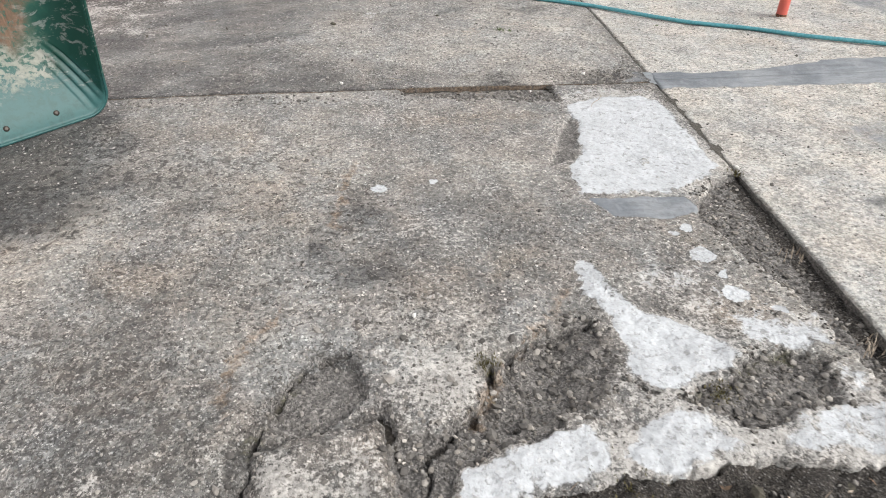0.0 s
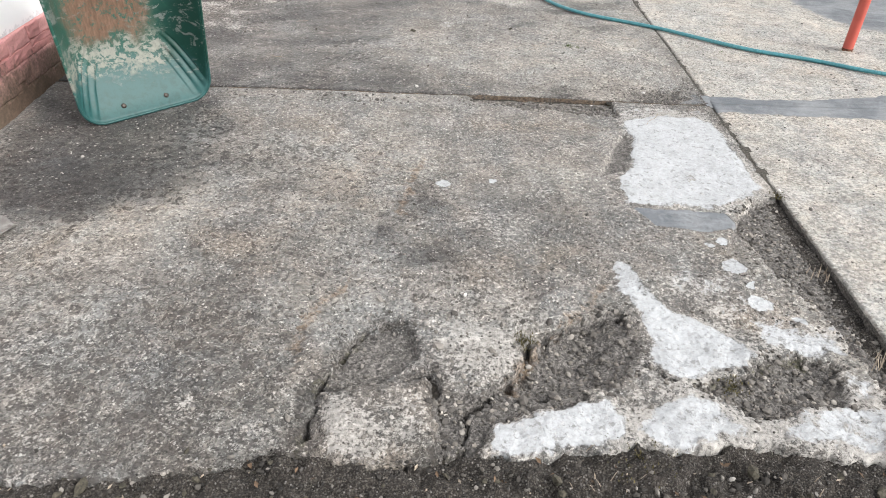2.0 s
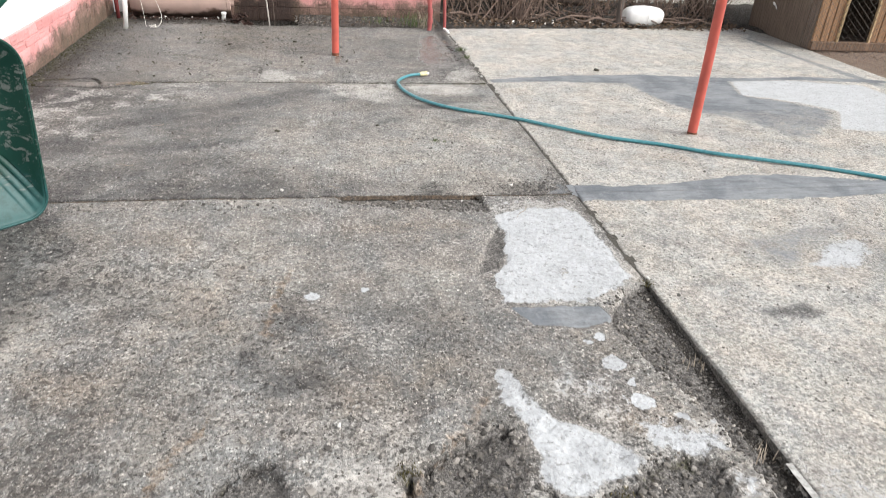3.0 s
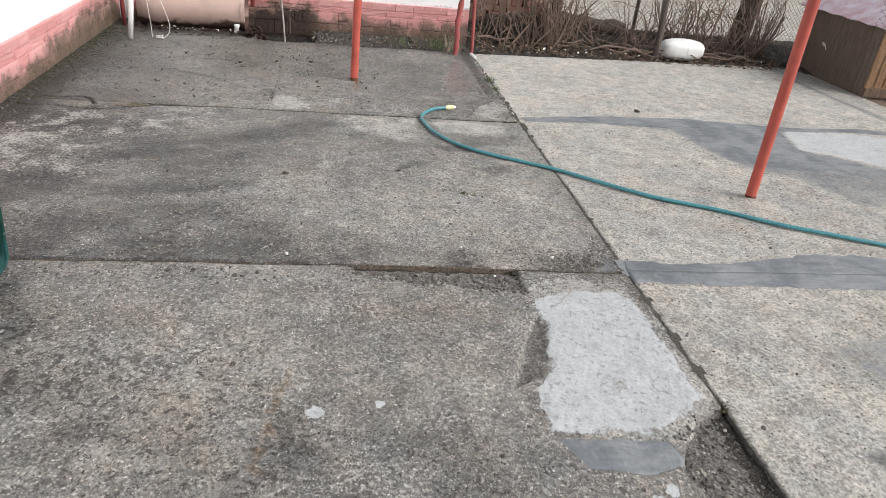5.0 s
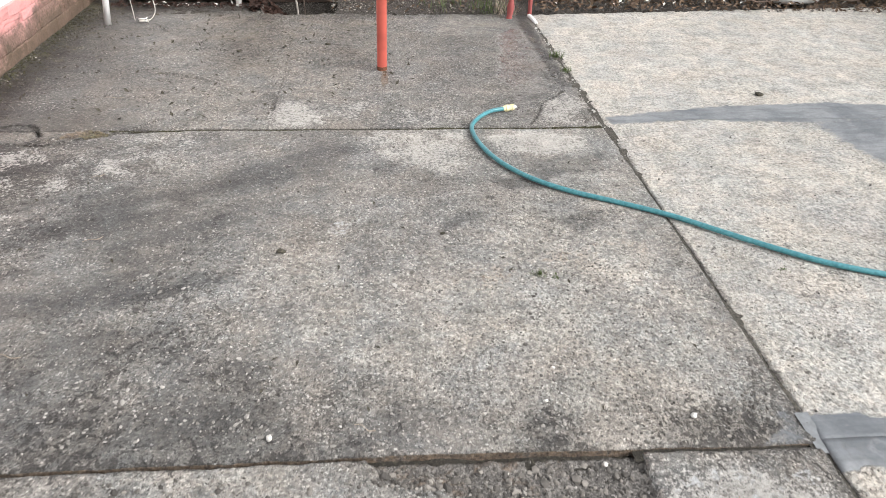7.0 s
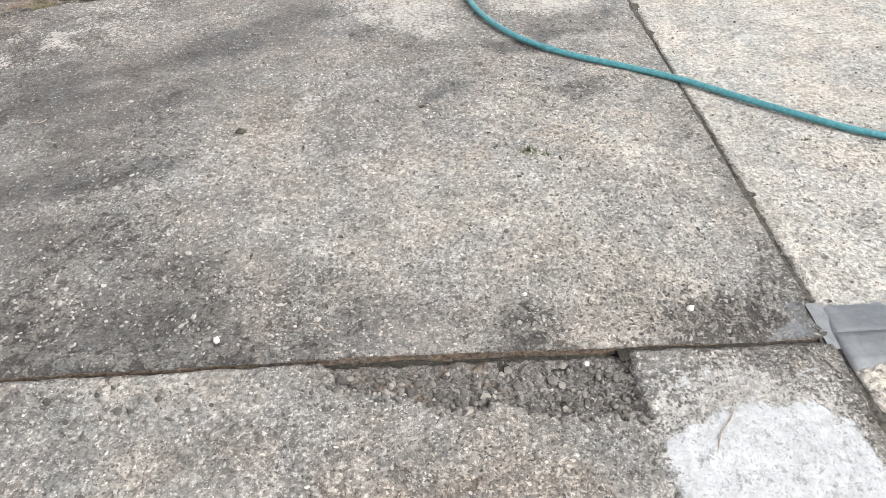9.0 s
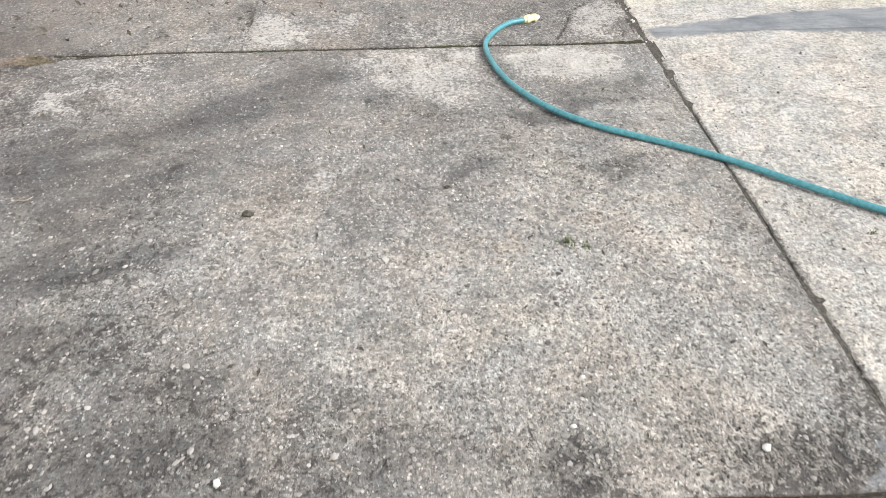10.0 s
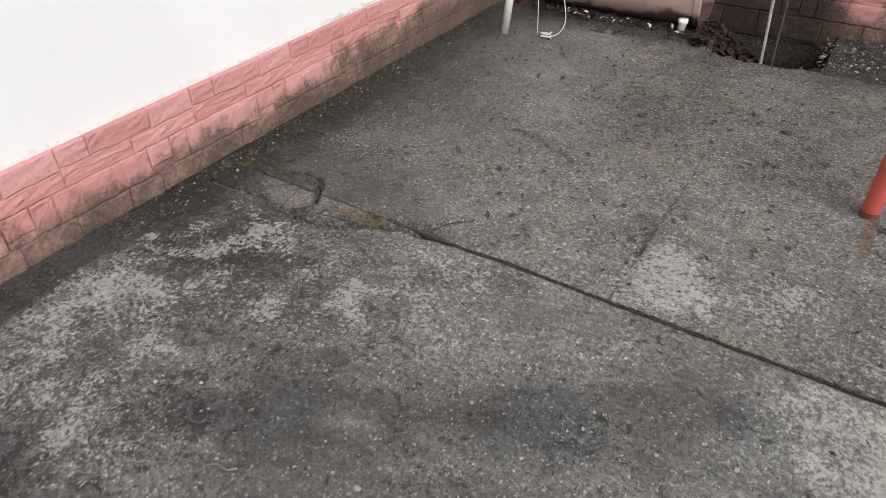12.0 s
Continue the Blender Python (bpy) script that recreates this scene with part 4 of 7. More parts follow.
    a["damp"] += 0.24 * smooth(0.03 - along(px, py, STREAK_B), -0.04, 0.03)
    # black-brown dirt washed against the wall foot and into the corner by the pipe
    wall_x = -3.065 - 0.0201 * (y + 4.2)
    washed = np.maximum(1 - smooth(x - wall_x + 0.5 * w1, 0.03, 0.3), (1 - smooth(4.28 - y + 0.6 * w2, 0.02, 0.3)) * smooth(-x, 1.9, 2.3)) * smooth(y, 1.2, 2.2) * left
    a["damp"] += 0.4 * washed
    a["dirt"] += 0.7 * washed
    a["brown"] += 0.3 * washed
    a["pale"] -= 0.3 * washed
    so = smooth(inside(qx, qy, SMOOTH_C), -0.02, 0.03)
    a["pale"] -= 0.5 * so
    a["dirt"] -= 0.4 * so
    z = z * (1 - 0.5 * so)
    a["damp"] += 0.13 * slab_c * smooth(-1.67 - x + w1 * 0.2, -0.01, 0.01)
    seam = smooth(0.004 - np.abs(x + 1.672 + w1 * 0.25), -0.004, 0.004) * slab_c * smooth(3.3 - y, 0, 0.4)
    a["dirt"] += 0.9 * seam
    z = z - 0.004 * seam
    for p in PALE_A:
        k = smooth(inside(qx, qy, p), -0.05, 0.05)
        a["pale"] += 0.38 * k
        a["damp"] -= 0.25 * k
        z += 0.01 * smooth(inside(qx, qy, p), -0.004, 0.02) * (y < -1)
    for dx, dy, dr in WHITE_DOTS:
        a["white"] = np.maximum(a["white"], 0.9 * smooth(dr - np.hypot(qx - dx, qy - dy), -0.012, 0.012))
    wc, pu = smooth(inside(px, py, WET_C), -0.15, 0.15), smooth(inside(px, py, PUDDLE) + jag * 0.06, -0.05, 0.05)
    # streak at the post: rust, plus its reflection in the wet painted as colour
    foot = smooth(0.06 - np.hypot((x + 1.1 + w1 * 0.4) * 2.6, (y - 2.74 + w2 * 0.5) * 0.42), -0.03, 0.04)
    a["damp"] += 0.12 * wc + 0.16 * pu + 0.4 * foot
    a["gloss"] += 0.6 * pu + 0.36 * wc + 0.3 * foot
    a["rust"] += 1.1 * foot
    a["damp"] += 0.4 * smooth(0.06 - np.abs(x + 0.07), 0, 0.04) * smooth(y, 2.3, 2.5) * left
    z = z * (1 - 0.85 * pu) - 0.004 * pu
    # right-hand slabs: repair mortar and washed cement
    for p, e, w in zip(MORTAR_STRIPS, (0.012, 0.04, 0.1, 0.05), (1, 0.9, 0.86, 0.58)):
        k = w * smooth(inside(qx, qy, p), -e, e) * (0.62 + 0.38 * smooth(y + 0.3 * big2, 1.1, 1.8) if e == 0.1 else 1)
        a["mortar"] = np.maximum(a["mortar"], k)
        z = z * (1 - 0.7 * k) + 0.004 * k
    a["gloss"] += 0.42 * right * smooth(x, 0.9, 2.2) * smooth(y, 2.3, 3.4)
    far = right * smooth(y, 2.2, 2.9)
    a["dirt"] -= 0.5 * far
    a["warm"] += 0.12 * far
    z = z * (1 - 0.5 * far)
    pe = smooth(inside(px * 0.5 + x * 0.5, py * 0.5 + y * 0.5, PALE_E), -0.02, 0.04) * right
    a["pale"] += 0.8 * pe
    a["white"] += 0.75 * pe
    a["warm"] += 0.9 * pe
    a["dirt"] -= 0.4 * pe
    wd = smooth(inside(px, py, WASHED_D), -0.06, 0.08)
    ww = smooth(inside(px, py, WASHED_D_WHITE), -0.08, 0.08)
    a["mortar"] = np.maximum(a["mortar"], 0.5 * wd * (1 - 0.8 * ww))
    a["white"] += 0.7 * ww
    a["damp"] += 0.9 * smooth(inside(px, py, DARK_D), -0.04, 0.05)
    scribe = np.abs(y - (0.02 + 0.03 * x))
    z -= 0.0015 * smooth(0.012 - scribe, 0, 0.008) * smooth(x, 0.1, 0.3)
    # slab A: white overlay, mortar smear, raised block
    for i, p in enumerate(WHITE_PATCHES + LOW_PATCHES):
        k = smooth(inside(qx, qy, p), -0.02, 0.05)
        a["white"] = np.maximum(a["white"], k * np.clip((0.86 if i < 2 else 0.74) + 0.9 * fbm(x, y, 7, 4, 19), 0.3, 1))
        a["pale"] += 0.3 * k + 0.32 * smooth(inside(px, py, p), -0.12, 0.0)
        a["damp"] *= 1 - k
        z += 0.006 * k
    for p, w in zip(HALF_WHITE, (0.62, 0.5, 0.36, 0.38, 0.4, 0.42)):
        k = smooth(inside(qx, qy, p), -0.04, 0.05)
        a["pale"] += 0.3 * k
        a["white"] = np.maximum(a["white"], w * k)
        a["damp"] *= 1 - 0.7 * k
    sm = smooth(inside(px * 0.5 + x * 0.5, py * 0.5 + y * 0.5, SMEAR), -0.01, 0.01)
    a["mortar"], a["white"] = np.maximum(a["mortar"], sm), a["white"] * (1 - sm)
    cs = smooth(inside(qx, qy, CORNER_SMEAR), -0.02, 0.02) * left
    a["mortar"] = np.maximum(a["mortar"], 0.5 * cs)
    bl = smooth(inside(qx, qy, BLOCK), -0.01, 0.03)
    a["pale"] += 0.4 * bl
    z += bl * (0.012 + 0.02 * fbm(x, y, 11, 3, 91))
    worn = slab_a * smooth(-y, 1.15, 1.6) * smooth(x, -1.75, -1.45)
    z += worn * (fbm(x, y, 8, 4, 61) * 0.035 - 0.008)
    # holes, trench, broken joint
    sink, depth = np.zeros(x.shape), np.zeros(x.shape)
    # broken on the far side, running out on the near side
    slope = (1 - 0.85 * smooth((x + 1.08) * 0.73 - (y + 1.86) * 0.68, 0.03, 0.24)) * (1 - 0.75 * smooth(x, -0.86, -0.74))
    for p, d, e in zip(HOLES, (0.055 * slope, 0.022, 0.024), (0.007, 0.012, 0.012)):
        k = smooth(inside(qx, qy, p) + jag * 0.04, -e, e)
        sink, depth = np.maximum(sink, k * 0.85), np.maximum(depth, k * d)
    a["moss"] += 0.3 * smooth(inside(qx, qy, HOLES[2]), -0.03, 0.03)
    mh = smooth(inside(qx, qy, MORTAR_HOLE) + jag * 0.02, -0.006, 0.007)
    a["mortar"] *= 1 - mh
    sink, depth = np.maximum(sink, 0.62 * mh), np.maximum(depth, 0.024 * mh)
    k = smooth(inside(x + w1 * 0.4, y + w2 * 0.4, TRENCH) + jag * 0.04, -0.008, 0.008) * left
    sink, depth = np.maximum(sink, k), np.maximum(depth, k * 0.029)
    k = smooth(inside(qx, qy * 0.6 + y * 0.4, EDGE_PIT) + jag * 0.02, -0.008, 0.012) * slab_a
    sink, depth = np.maximum(sink, k * 0.8), np.maximum(depth, k * 0.021)
    k = smooth(inside(qx, qy, GROOVE) + jag * 0.02, -0.012, 0.012)
    sink, depth = np.maximum(sink, k * 0.62), np.maximum(depth, k * 0.014)
    black = np.zeros(x.shape)
    for i, p in enumerate(CRACKS):
        wide = (0.007, 0.008, 0.004, 0.007, 0.008, 0.004, 0.004, 0.003, 0.003, 0.004, 0.005, 0.002, 0.006)[i]
        wander = 0.45 if i < 3 else 0.12
        k = smooth(wide + jag * (0.04 if i < 3 or i == 10 else 0.005 if i < 6 else 0.012) - along(x + w1 * wander + f1 * 0.03, y + w2 * wander + f2 * 0.03, p), -0.004, 0.004)
        sink, depth = np.maximum(sink, k), np.maximum(depth, k * ((0.02, 0.05, 0.035)[i] if i < 3 else 0.03 if i < 6 else 0.02 if i == 10 else 0.014))
        black = np.maximum(black, k * (1.0 if i > 2 else 0.88))
        near = smooth(0.05 - along(px, py, p), 0, 0.05)
        a["moss"] += near * (0.4 if i < 3 else 0.2)
        a["dirt"] += near * 0.35
    oc = smooth(inside(qx, qy, OCHRE), -0.02, 0.015)
    a["moss"] += 0.42 * oc
    a["rust"] += 0.75 * oc
    # front edge crumbles into the soil
    edge = np.interp(x, FRONT_EDGE_X, FRONT_EDGE_Y)
    k = smooth(edge - y + jag * 0.035 + w2 * 0.35, -0.004, 0.004)
    sink, depth = np.maximum(sink, k), np.maximum(depth, k * 0.14)
    a["moss"] += 0.22 * smooth(0.05 - np.abs(y - edge), 0, 0.05) * left * smooth(x, -1.8, -1.2)
    # far edges of the back slabs
    far = np.where(left, np.where(x < -1.98, 4.46, 4.1), 4.1 + 0.1 * np.clip(x, 0, 4))
    k = smooth(y - far + jag * 0.06, -0.01, 0.015)
    pit = inside(x + w1 * 0.7, y + w2 * 0.7, WALL_PIT) + jag * 0.09 > 0
    k = np.where(left & pit, 1.0, k)
    sink, depth = np.maximum(sink, k), np.maximum(depth, k * np.where(pit, 0.42, 0.12))
    a["dirt"] += 0.4 * smooth(0.25 - (far - y), 0, 0.25)
    a["soil"] = np.maximum(sink, np.maximum(black, pit * left) * 1.3)
    z = z - depth + sink * (fbm(x, y, 30, 4, 41) * 0.02)
    a["damp"] = np.where(sink > 0.4, 0.25, a["damp"])
    a["white"] *= 1 - sink
    # moss and lichen along joints and walls
    jd = np.minimum(np.abs(x), np.minimum(np.abs(y - joint_y(x)), np.abs(y - 2.02) + 0.1 * (x < -2.3)) + 0.02 * right)
    a["dirt"] += 0.35 * smooth(0.03 - jd, 0, 0.03)
    a["moss"] += 0.3 * smooth(0.012 - np.abs(x), 0, 0.012) + 0.36 * smooth(0.02 - np.abs(y - 2.02), 0, 0.02) * left * smooth(x, -2.4, -2.2)
    wall = np.abs(x + 3.12 + 0.03 * y)
    a["moss"] += 0.26 * smooth(0.4 - wall, 0, 0.4) * smooth(y, 0.5, 2.2)
    a["damp"] += (0.4 * smooth(0.4 - wall, 0, 0.4) + 0.5 * smooth(0.16 + w1 - wall, -0.05, 0.08)) * smooth(y, 1.7, 2.1) + 0.8 * smooth(0.13 + w1 - wall, -0.03, 0.05) * smooth(y, -0.2, 0.3)
    a["pale"] -= 0.5 * smooth(0.13 + w1 - wall, -0.03, 0.05)
    for p in LICHEN[:3]:
        a["rust"] += 0.62 * smooth(0.045 - along(qx, qy, p), 0, 0.045)
    for p in LICHEN[3:]:
        a["rust"] += 0.42 * smooth(0.2 - along(px, py, p), 0, 0.2)
    a["rust"] += 0.42 * smooth(inside(px, py, EDGE_PIT), -0.08, 0.03) * smooth(-x, 0.55, 0.75) * slab_a
    return z, {k: np.clip(v, 0, 1.3) for k, v in a.items()}


def ticks(a, b, step, fine):
    """Even steps from a to b, halved within the stretch given."""
    if not fine:
        return np.linspace(a, b, int((b - a) / step) + 1)
    c, d = fine
    cut = [np.linspace(p, q, max(2, int((q - p) / s) + 1))[:-1] for p, q, s in ((a, c, step), (c, d, step * 0.55), (d, b, step)) if q > p]
    return np.concatenate(cut + [[b]])


def slab(x0, x1, y0, y1, step, parent, label="", fine_x=None, fine_y=None):
    """One concrete slab, as a relief with sides."""
    xs, ys = ticks(x0, x1, step, fine_x), ticks(y0, y1, step, fine_y)
    gx, gy = np.meshgrid(xs, ys)
    # edges run a little unevenly
    mid_x, mid_y = (x0 + x1) / 2, (y0 + y1) / 2
    ex, ey = np.clip(np.abs(gx - mid_x) / (x1 - x0) * 2, 0, 1) ** 20, np.clip(np.abs(gy - mid_y) / (y1 - y0) * 2, 0, 1) ** 20
    gx2 = gx - np.sign(gx - mid_x) * ex * (0.004 * (fbm(gx * 0 + 3.1 * x0, gy, 14, 4, 7) + 0.1))
    gy2 = gy - np.sign(gy - mid_y) * ey * (x1 <= 0) * (0.001 + 0.009 * (fbm(gx, gy * 0 + 5.7 * y0, 14, 4, 8) + 0.2))
    if y1 < 0.2 and x1 <= 0:
        gy2 = gy2 + 0.03 * np.clip(-gx2 / 1.2, 0, 1) * smooth(gy, -0.6, 0)
    closed = np.zeros(gx.shape)
    if abs(y1 - 2.016) < 0.01 and x1 <= 0:
        closed = smooth(-gx, 2.2, 2.45) * smooth(gy, 1.9, 2.016)
        gy2 = gy2 + 0.011 * closed
    if abs(y0) < 0.1 and x1 <= 0:
        gy2 = gy2 + 0.03 * np.clip(-gx2 / 1.2, 0, 1) * smooth(0.6 - gy, 0, 0.6)
    # sample the layers at the regular points nudged inside their own slab
    sx, sy = np.clip(gx2, x0 + 0.001, x1 - 0.001), gy2
    z, at = surface(sx, sy)
    lip = np.minimum(gx - x0, x1 - gx)
    if x1 <= 0:
        lip = np.minimum(lip, np.minimum(gy - y0, y1 - gy))
    z = z - 0.003 * smooth(0.008 - lip, 0, 0.008) * (1 - closed)
    ny, nx = gx.shape
    co = np.stack([gx2, gy2, z], -1).reshape(-1, 3)
    i = np.arange(ny * nx).reshape(ny, nx)
    quads = np.stack([i[:-1, :-1], i[:-1, 1:], i[1:, 1:], i[1:, :-1]], -1).reshape(-1, 4)
    ring = np.concatenate([i[0, :-1], i[:-1, -1], i[-1, :0:-1], i[:0:-1, 0]])
    # grimy sides: a narrow bare lip, then the dirty face
    lipring, low = co[ring].copy(), co[ring].copy()
    lipring[:, 2] -= 0.0025 if x1 <= 0 else 0.012
    low[:, 2] -= 0.1
    base, m = len(co), len(ring)
    j = np.arange(m)
    nxt = (j + 1) % m
    sides = np.concatenate([np.stack([ring[j], base + j, base + nxt, ring[nxt]], -1), np.stack([base + j, base + m + j, base + m + nxt, base + nxt], -1)])
    me = bpy.data.meshes.new("slab")
    allq = np.concatenate([quads, sides])
    vv = np.concatenate([co, lipring, low])
    me.vertices.add(len(vv))
    me.vertices.foreach_set("co", vv.astype(np.float32).ravel())
    me.loops.add(allq.size)
    me.loops.foreach_set("vertex_index", allq.astype(np.int32).ravel())
    me.polygons.add(len(allq))
    me.polygons.foreach_set("loop_start", np.arange(0, allq.size, 4, dtype=np.int32))
    me.update(calc_edges=True)
    for k, v in at.items():
        v = v.ravel()
        rim = np.maximum(v[ring], 1.1) if k == "soil" else np.maximum(v[ring], 0.75) if k == "rust" and y0 == 0.009 else v[ring]
        me.attributes.new(k, "FLOAT", "POINT").data.foreach_set("value", np.concatenate([v, rim, rim]).astype(np.float32))
    me.materials.append(CONCRETE)
    ob = new("slab", me)
    ob.parent = parent
    if label:
        ob["label"] = label
    return ob


SAND = plain("sandy_joint_dirt", (0.022, 0.02, 0.016), (0.11, 0.1, 0.084), 0.95, 110, bump=0.8)
pavement = thing("pavement", pose(0, 0, 0), "old cracked concrete yard paving in six cast slabs", "pavement", kind="structure")
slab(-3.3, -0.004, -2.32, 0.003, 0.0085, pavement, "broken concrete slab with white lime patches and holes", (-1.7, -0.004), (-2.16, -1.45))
slab(-3.3, -0.004, 0.009, 2.016, 0.0095, pavement, "grey-brown damp concrete slab", (-3.2, -2.3), (1.8, 2.016))
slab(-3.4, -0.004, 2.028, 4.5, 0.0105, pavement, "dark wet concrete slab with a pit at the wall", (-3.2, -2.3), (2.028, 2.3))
slab(0.007, 3.6, -4.2, 0.0225, 0.016, pavement, "pale pebbly concrete slab", (0.007, 0.16))
slab(0.007, 3.6, 0.0228, 2.1016, 0.014, pavement, "pale concrete slab with grey mortar repairs")
slab(0.007, 3.6, 2.102, 4.5, 0.016, pavement, "pale concrete slab at the garden bed")


def filler(name, x0, x1, y0, y1, level=-0.008, material=None):
    """Dirt that fills a joint, as an uneven ribbon."""
    bm = bmesh.new()
    n = int(max(x1 - x0, y1 - y0) / 0.03)
    rows = []
    for k in range(n + 1):
        t = k / n
        row = []
        for s in (0, 0.5, 1):
            if x1 - x0 > y1 - y0:
                p = (x0 + t * (x1 - x0), y0 + s * (y1 - y0))
            else:
                p = (x0 + s * (x1 - x0), y0 + t * (y1 - y0))
            h = level + (0.006 if level > -0.01 else 0.012) * (noise.noise((p[0] * 14, p[1] * 14, 0.5)))
            row.append(bm.verts.new((p[0], p[1], h)))
        rows.append(row)
    for a, b in zip(rows, rows[1:]):
        for s in (0, 1):
            bm.faces.new((a[s], a[s + 1], b[s + 1], b[s]))
    bmesh.ops.recalc_face_normals(bm, faces=bm.faces)
    return part(name, bm, material or JOINT, pavement, "dark dirt in the joint")


filler("joint_dirt", -0.03, 0.03, -0.86, 4.1, -0.003, SAND)
filler("joint_dirt", -3.2, -0.5, -0.02, 0.07, -0.026)
filler("joint_dirt", -0.5, 0.0, -0.01, 0.03, -0.009)
filler("joint_dirt", -3.2, 0.0, 1.99, 2.05, -0.03)


def trench_soil():
    """Earth carried on from the trench floor to the edge of the next slab."""
    xs, ys = np.linspace(-0.05, 0.03, 9), np.linspace(-2.4, -0.86, 150)
    gx, gy = np.meshgrid(xs, ys)
    z, _ = surface(np.minimum(gx, -0.008), gy)
    z = np.minimum(z, -0.02) + 0.003 * smooth(gx, -0.05, -0.02) + fbm(gx, gy, 40, 3, 5) * 0.012
    bm = bmesh.new()
    vs = [[bm.verts.new(p) for p in zip(a, b, c)] for a, b, c in zip(gx, gy, z)]
    for a, b in zip(vs, vs[1:]):
        for k in range(8):
            bm.faces.new((a[k], a[k + 1], b[k + 1], b[k]))
    return part("joint_dirt", bm, SOIL, pavement, "brown earth along the trench")


trench_soil()


MOSS = plain("olive_joint_moss", (0.012, 0.012, 0.006), (0.06, 0.055, 0.022), 0.95, 140, bump=0.9)


def joint_moss(x0, x1, y, seed):
    """Dark moss standing in a joint, swelling and breaking off."""
    bm = bmesh.new()
    n = int((x1 - x0) / 0.008)
    rows = []
    for k in range(n + 1):
        x = x0 + (x1 - x0) * k / n
        w = 0.004 + 0.017 * noise.noise((x * 6, seed, 0.3)) + 0.008 * noise.noise((x * 28, seed, 2.0)) + 0.004 * min(1, max(0, x + 1.2))
        c = y + 0.003 * noise.noise((x * 9, seed, 5))
        h = 0.002 + 0.5 * max(0, w)
        w = max(w, 0.0015)
        rows.append([bm.verts.new((x, c + w * u, h * v - 0.005 + 0.003 * noise.noise((x * 60, u, seed)))) for u, v in ((-1, 0), (-0.6, 0.7), (0, 1), (0.6, 0.7), (1, 0))])
    for a, b in zip(rows, rows[1:]):
        for q in range(4):
            bm.faces.new((a[q], b[q], b[q + 1], a[q + 1]))
    bmesh.ops.recalc_face_normals(bm, faces=bm.faces)
    return part("joint_moss", bm, MOSS, pavement, "dark olive moss in the joint")


joint_moss(-2.4, -0.02, 2.022, 1.5)

# mortar pressed into the crossing of the joints
PALE_MORTAR = plain("crumbling_pale_mortar", (0.24, 0.235, 0.22), (0.48, 0.475, 0.455), 0.9, 60, bump=0.5)
MORTAR = plain("smooth_grey_mortar", (0.16, 0.17, 0.178), (0.225, 0.237, 0.248), 0.75, 30, bump=0.2)
filler("mortar_fill", -0.012, 0.02, -2.1, -1.77, -0.002, PALE_MORTAR)["label"] = "crumbling pale mortar in the joint"
filler("mortar_fill", -0.02, 0.02, -0.02, 0.115, 0.0005, MORTAR)["label"] = "smooth grey mortar in the joint"



# ---- ground: one sheet to the horizon ----
def ground_sheet():
    xs = np.concatenate([[-600, -120, -30, -10, -5], np.arange(-3.5, -2.6, 0.05), np.arange(-2.6, 0.4, 0.016), np.arange(0.4, 5.2, 0.05), [6, 8, 12, 30, 120, 600]])
    ys = np.concatenate([[-600, -120, -30, -10, -6, -4.5], np.arange(-3.8, -2.8, 0.05), np.arange(-2.8, -1.9, 0.015), np.arange(-1.9, 4.0, 0.25), np.arange(4.0, 5.6, 0.035), [6, 7, 8, 10, 14, 30, 120, 600]])
    gx, gy = np.meshgrid(xs, ys)
    # clods and hollows near the paving, level ground farther off
    near = smooth(gx, -4.2, -3.4) * (1 - smooth(gx, 4.8, 5.4)) * smooth(gy, -4.2, -3.4) * (1 - smooth(gy, 5.5, 6.5))
    z = -0.055 + (fbm(gx, gy, 3, 4, 201) * 0.05 + fbm(gx, gy, 22, 4, 211) * 0.03) * near
    front_soil = smooth(gy, -2.9, -2.7) * smooth(gx, -2.7, -2.5) * (1 - smooth(gx, 0.3, 0.5))
    z = z + (0.042 + (fbm(gx, gy, 30, 4, 221) * 0.045 + fbm(gx, gy, 9, 3, 231) * 0.03) * front_soil) * (1 - smooth(gy, -1.9, -1.8))
    front = np.interp(gx, FRONT_EDGE_X, FRONT_EDGE_Y) + 0.012
    under = (gx > -3.4) & (gx < 3.58) & (gy > front) & (gy < 4.05)
    z = np.where(under, -0.2, z)
    bed = smooth(gy, 4.1, 4.3) * smooth(gx, -0.1, 0.2)
    z = z + bed * (0.035 + 0.17 * smooth(gy, 4.6, 5.0) * (1 - smooth(gy, 5.15, 5.5))) 
    z = np.where((gx < 0) & (gy > 4.05), np.where((np.abs(gx + 1.74) < 0.3) & (gy < 4.66), -0.34, z + 0.05), z)
    z = np.where((gx > 3.5) & (gy > -2) & (gy < 4.6), z + 0.045, z)
    ny, nx = gx.shape
    i = np.arange(ny * nx).reshape(ny, nx)
    quads = np.stack([i[:-1, :-1], i[:-1, 1:], i[1:, 1:], i[1:, :-1]], -1).reshape(-1, 4)
    me = bpy.data.meshes.new("ground")
    me.from_pydata(np.stack([gx, gy, z], -1).reshape(-1, 3).tolist(), [], quads.tolist())
    me.materials.append(SOIL)
    return tagged(new("ground", me), "dark brown earth with gravel around the paving", "ground", kind="structure")


ground_sheet()


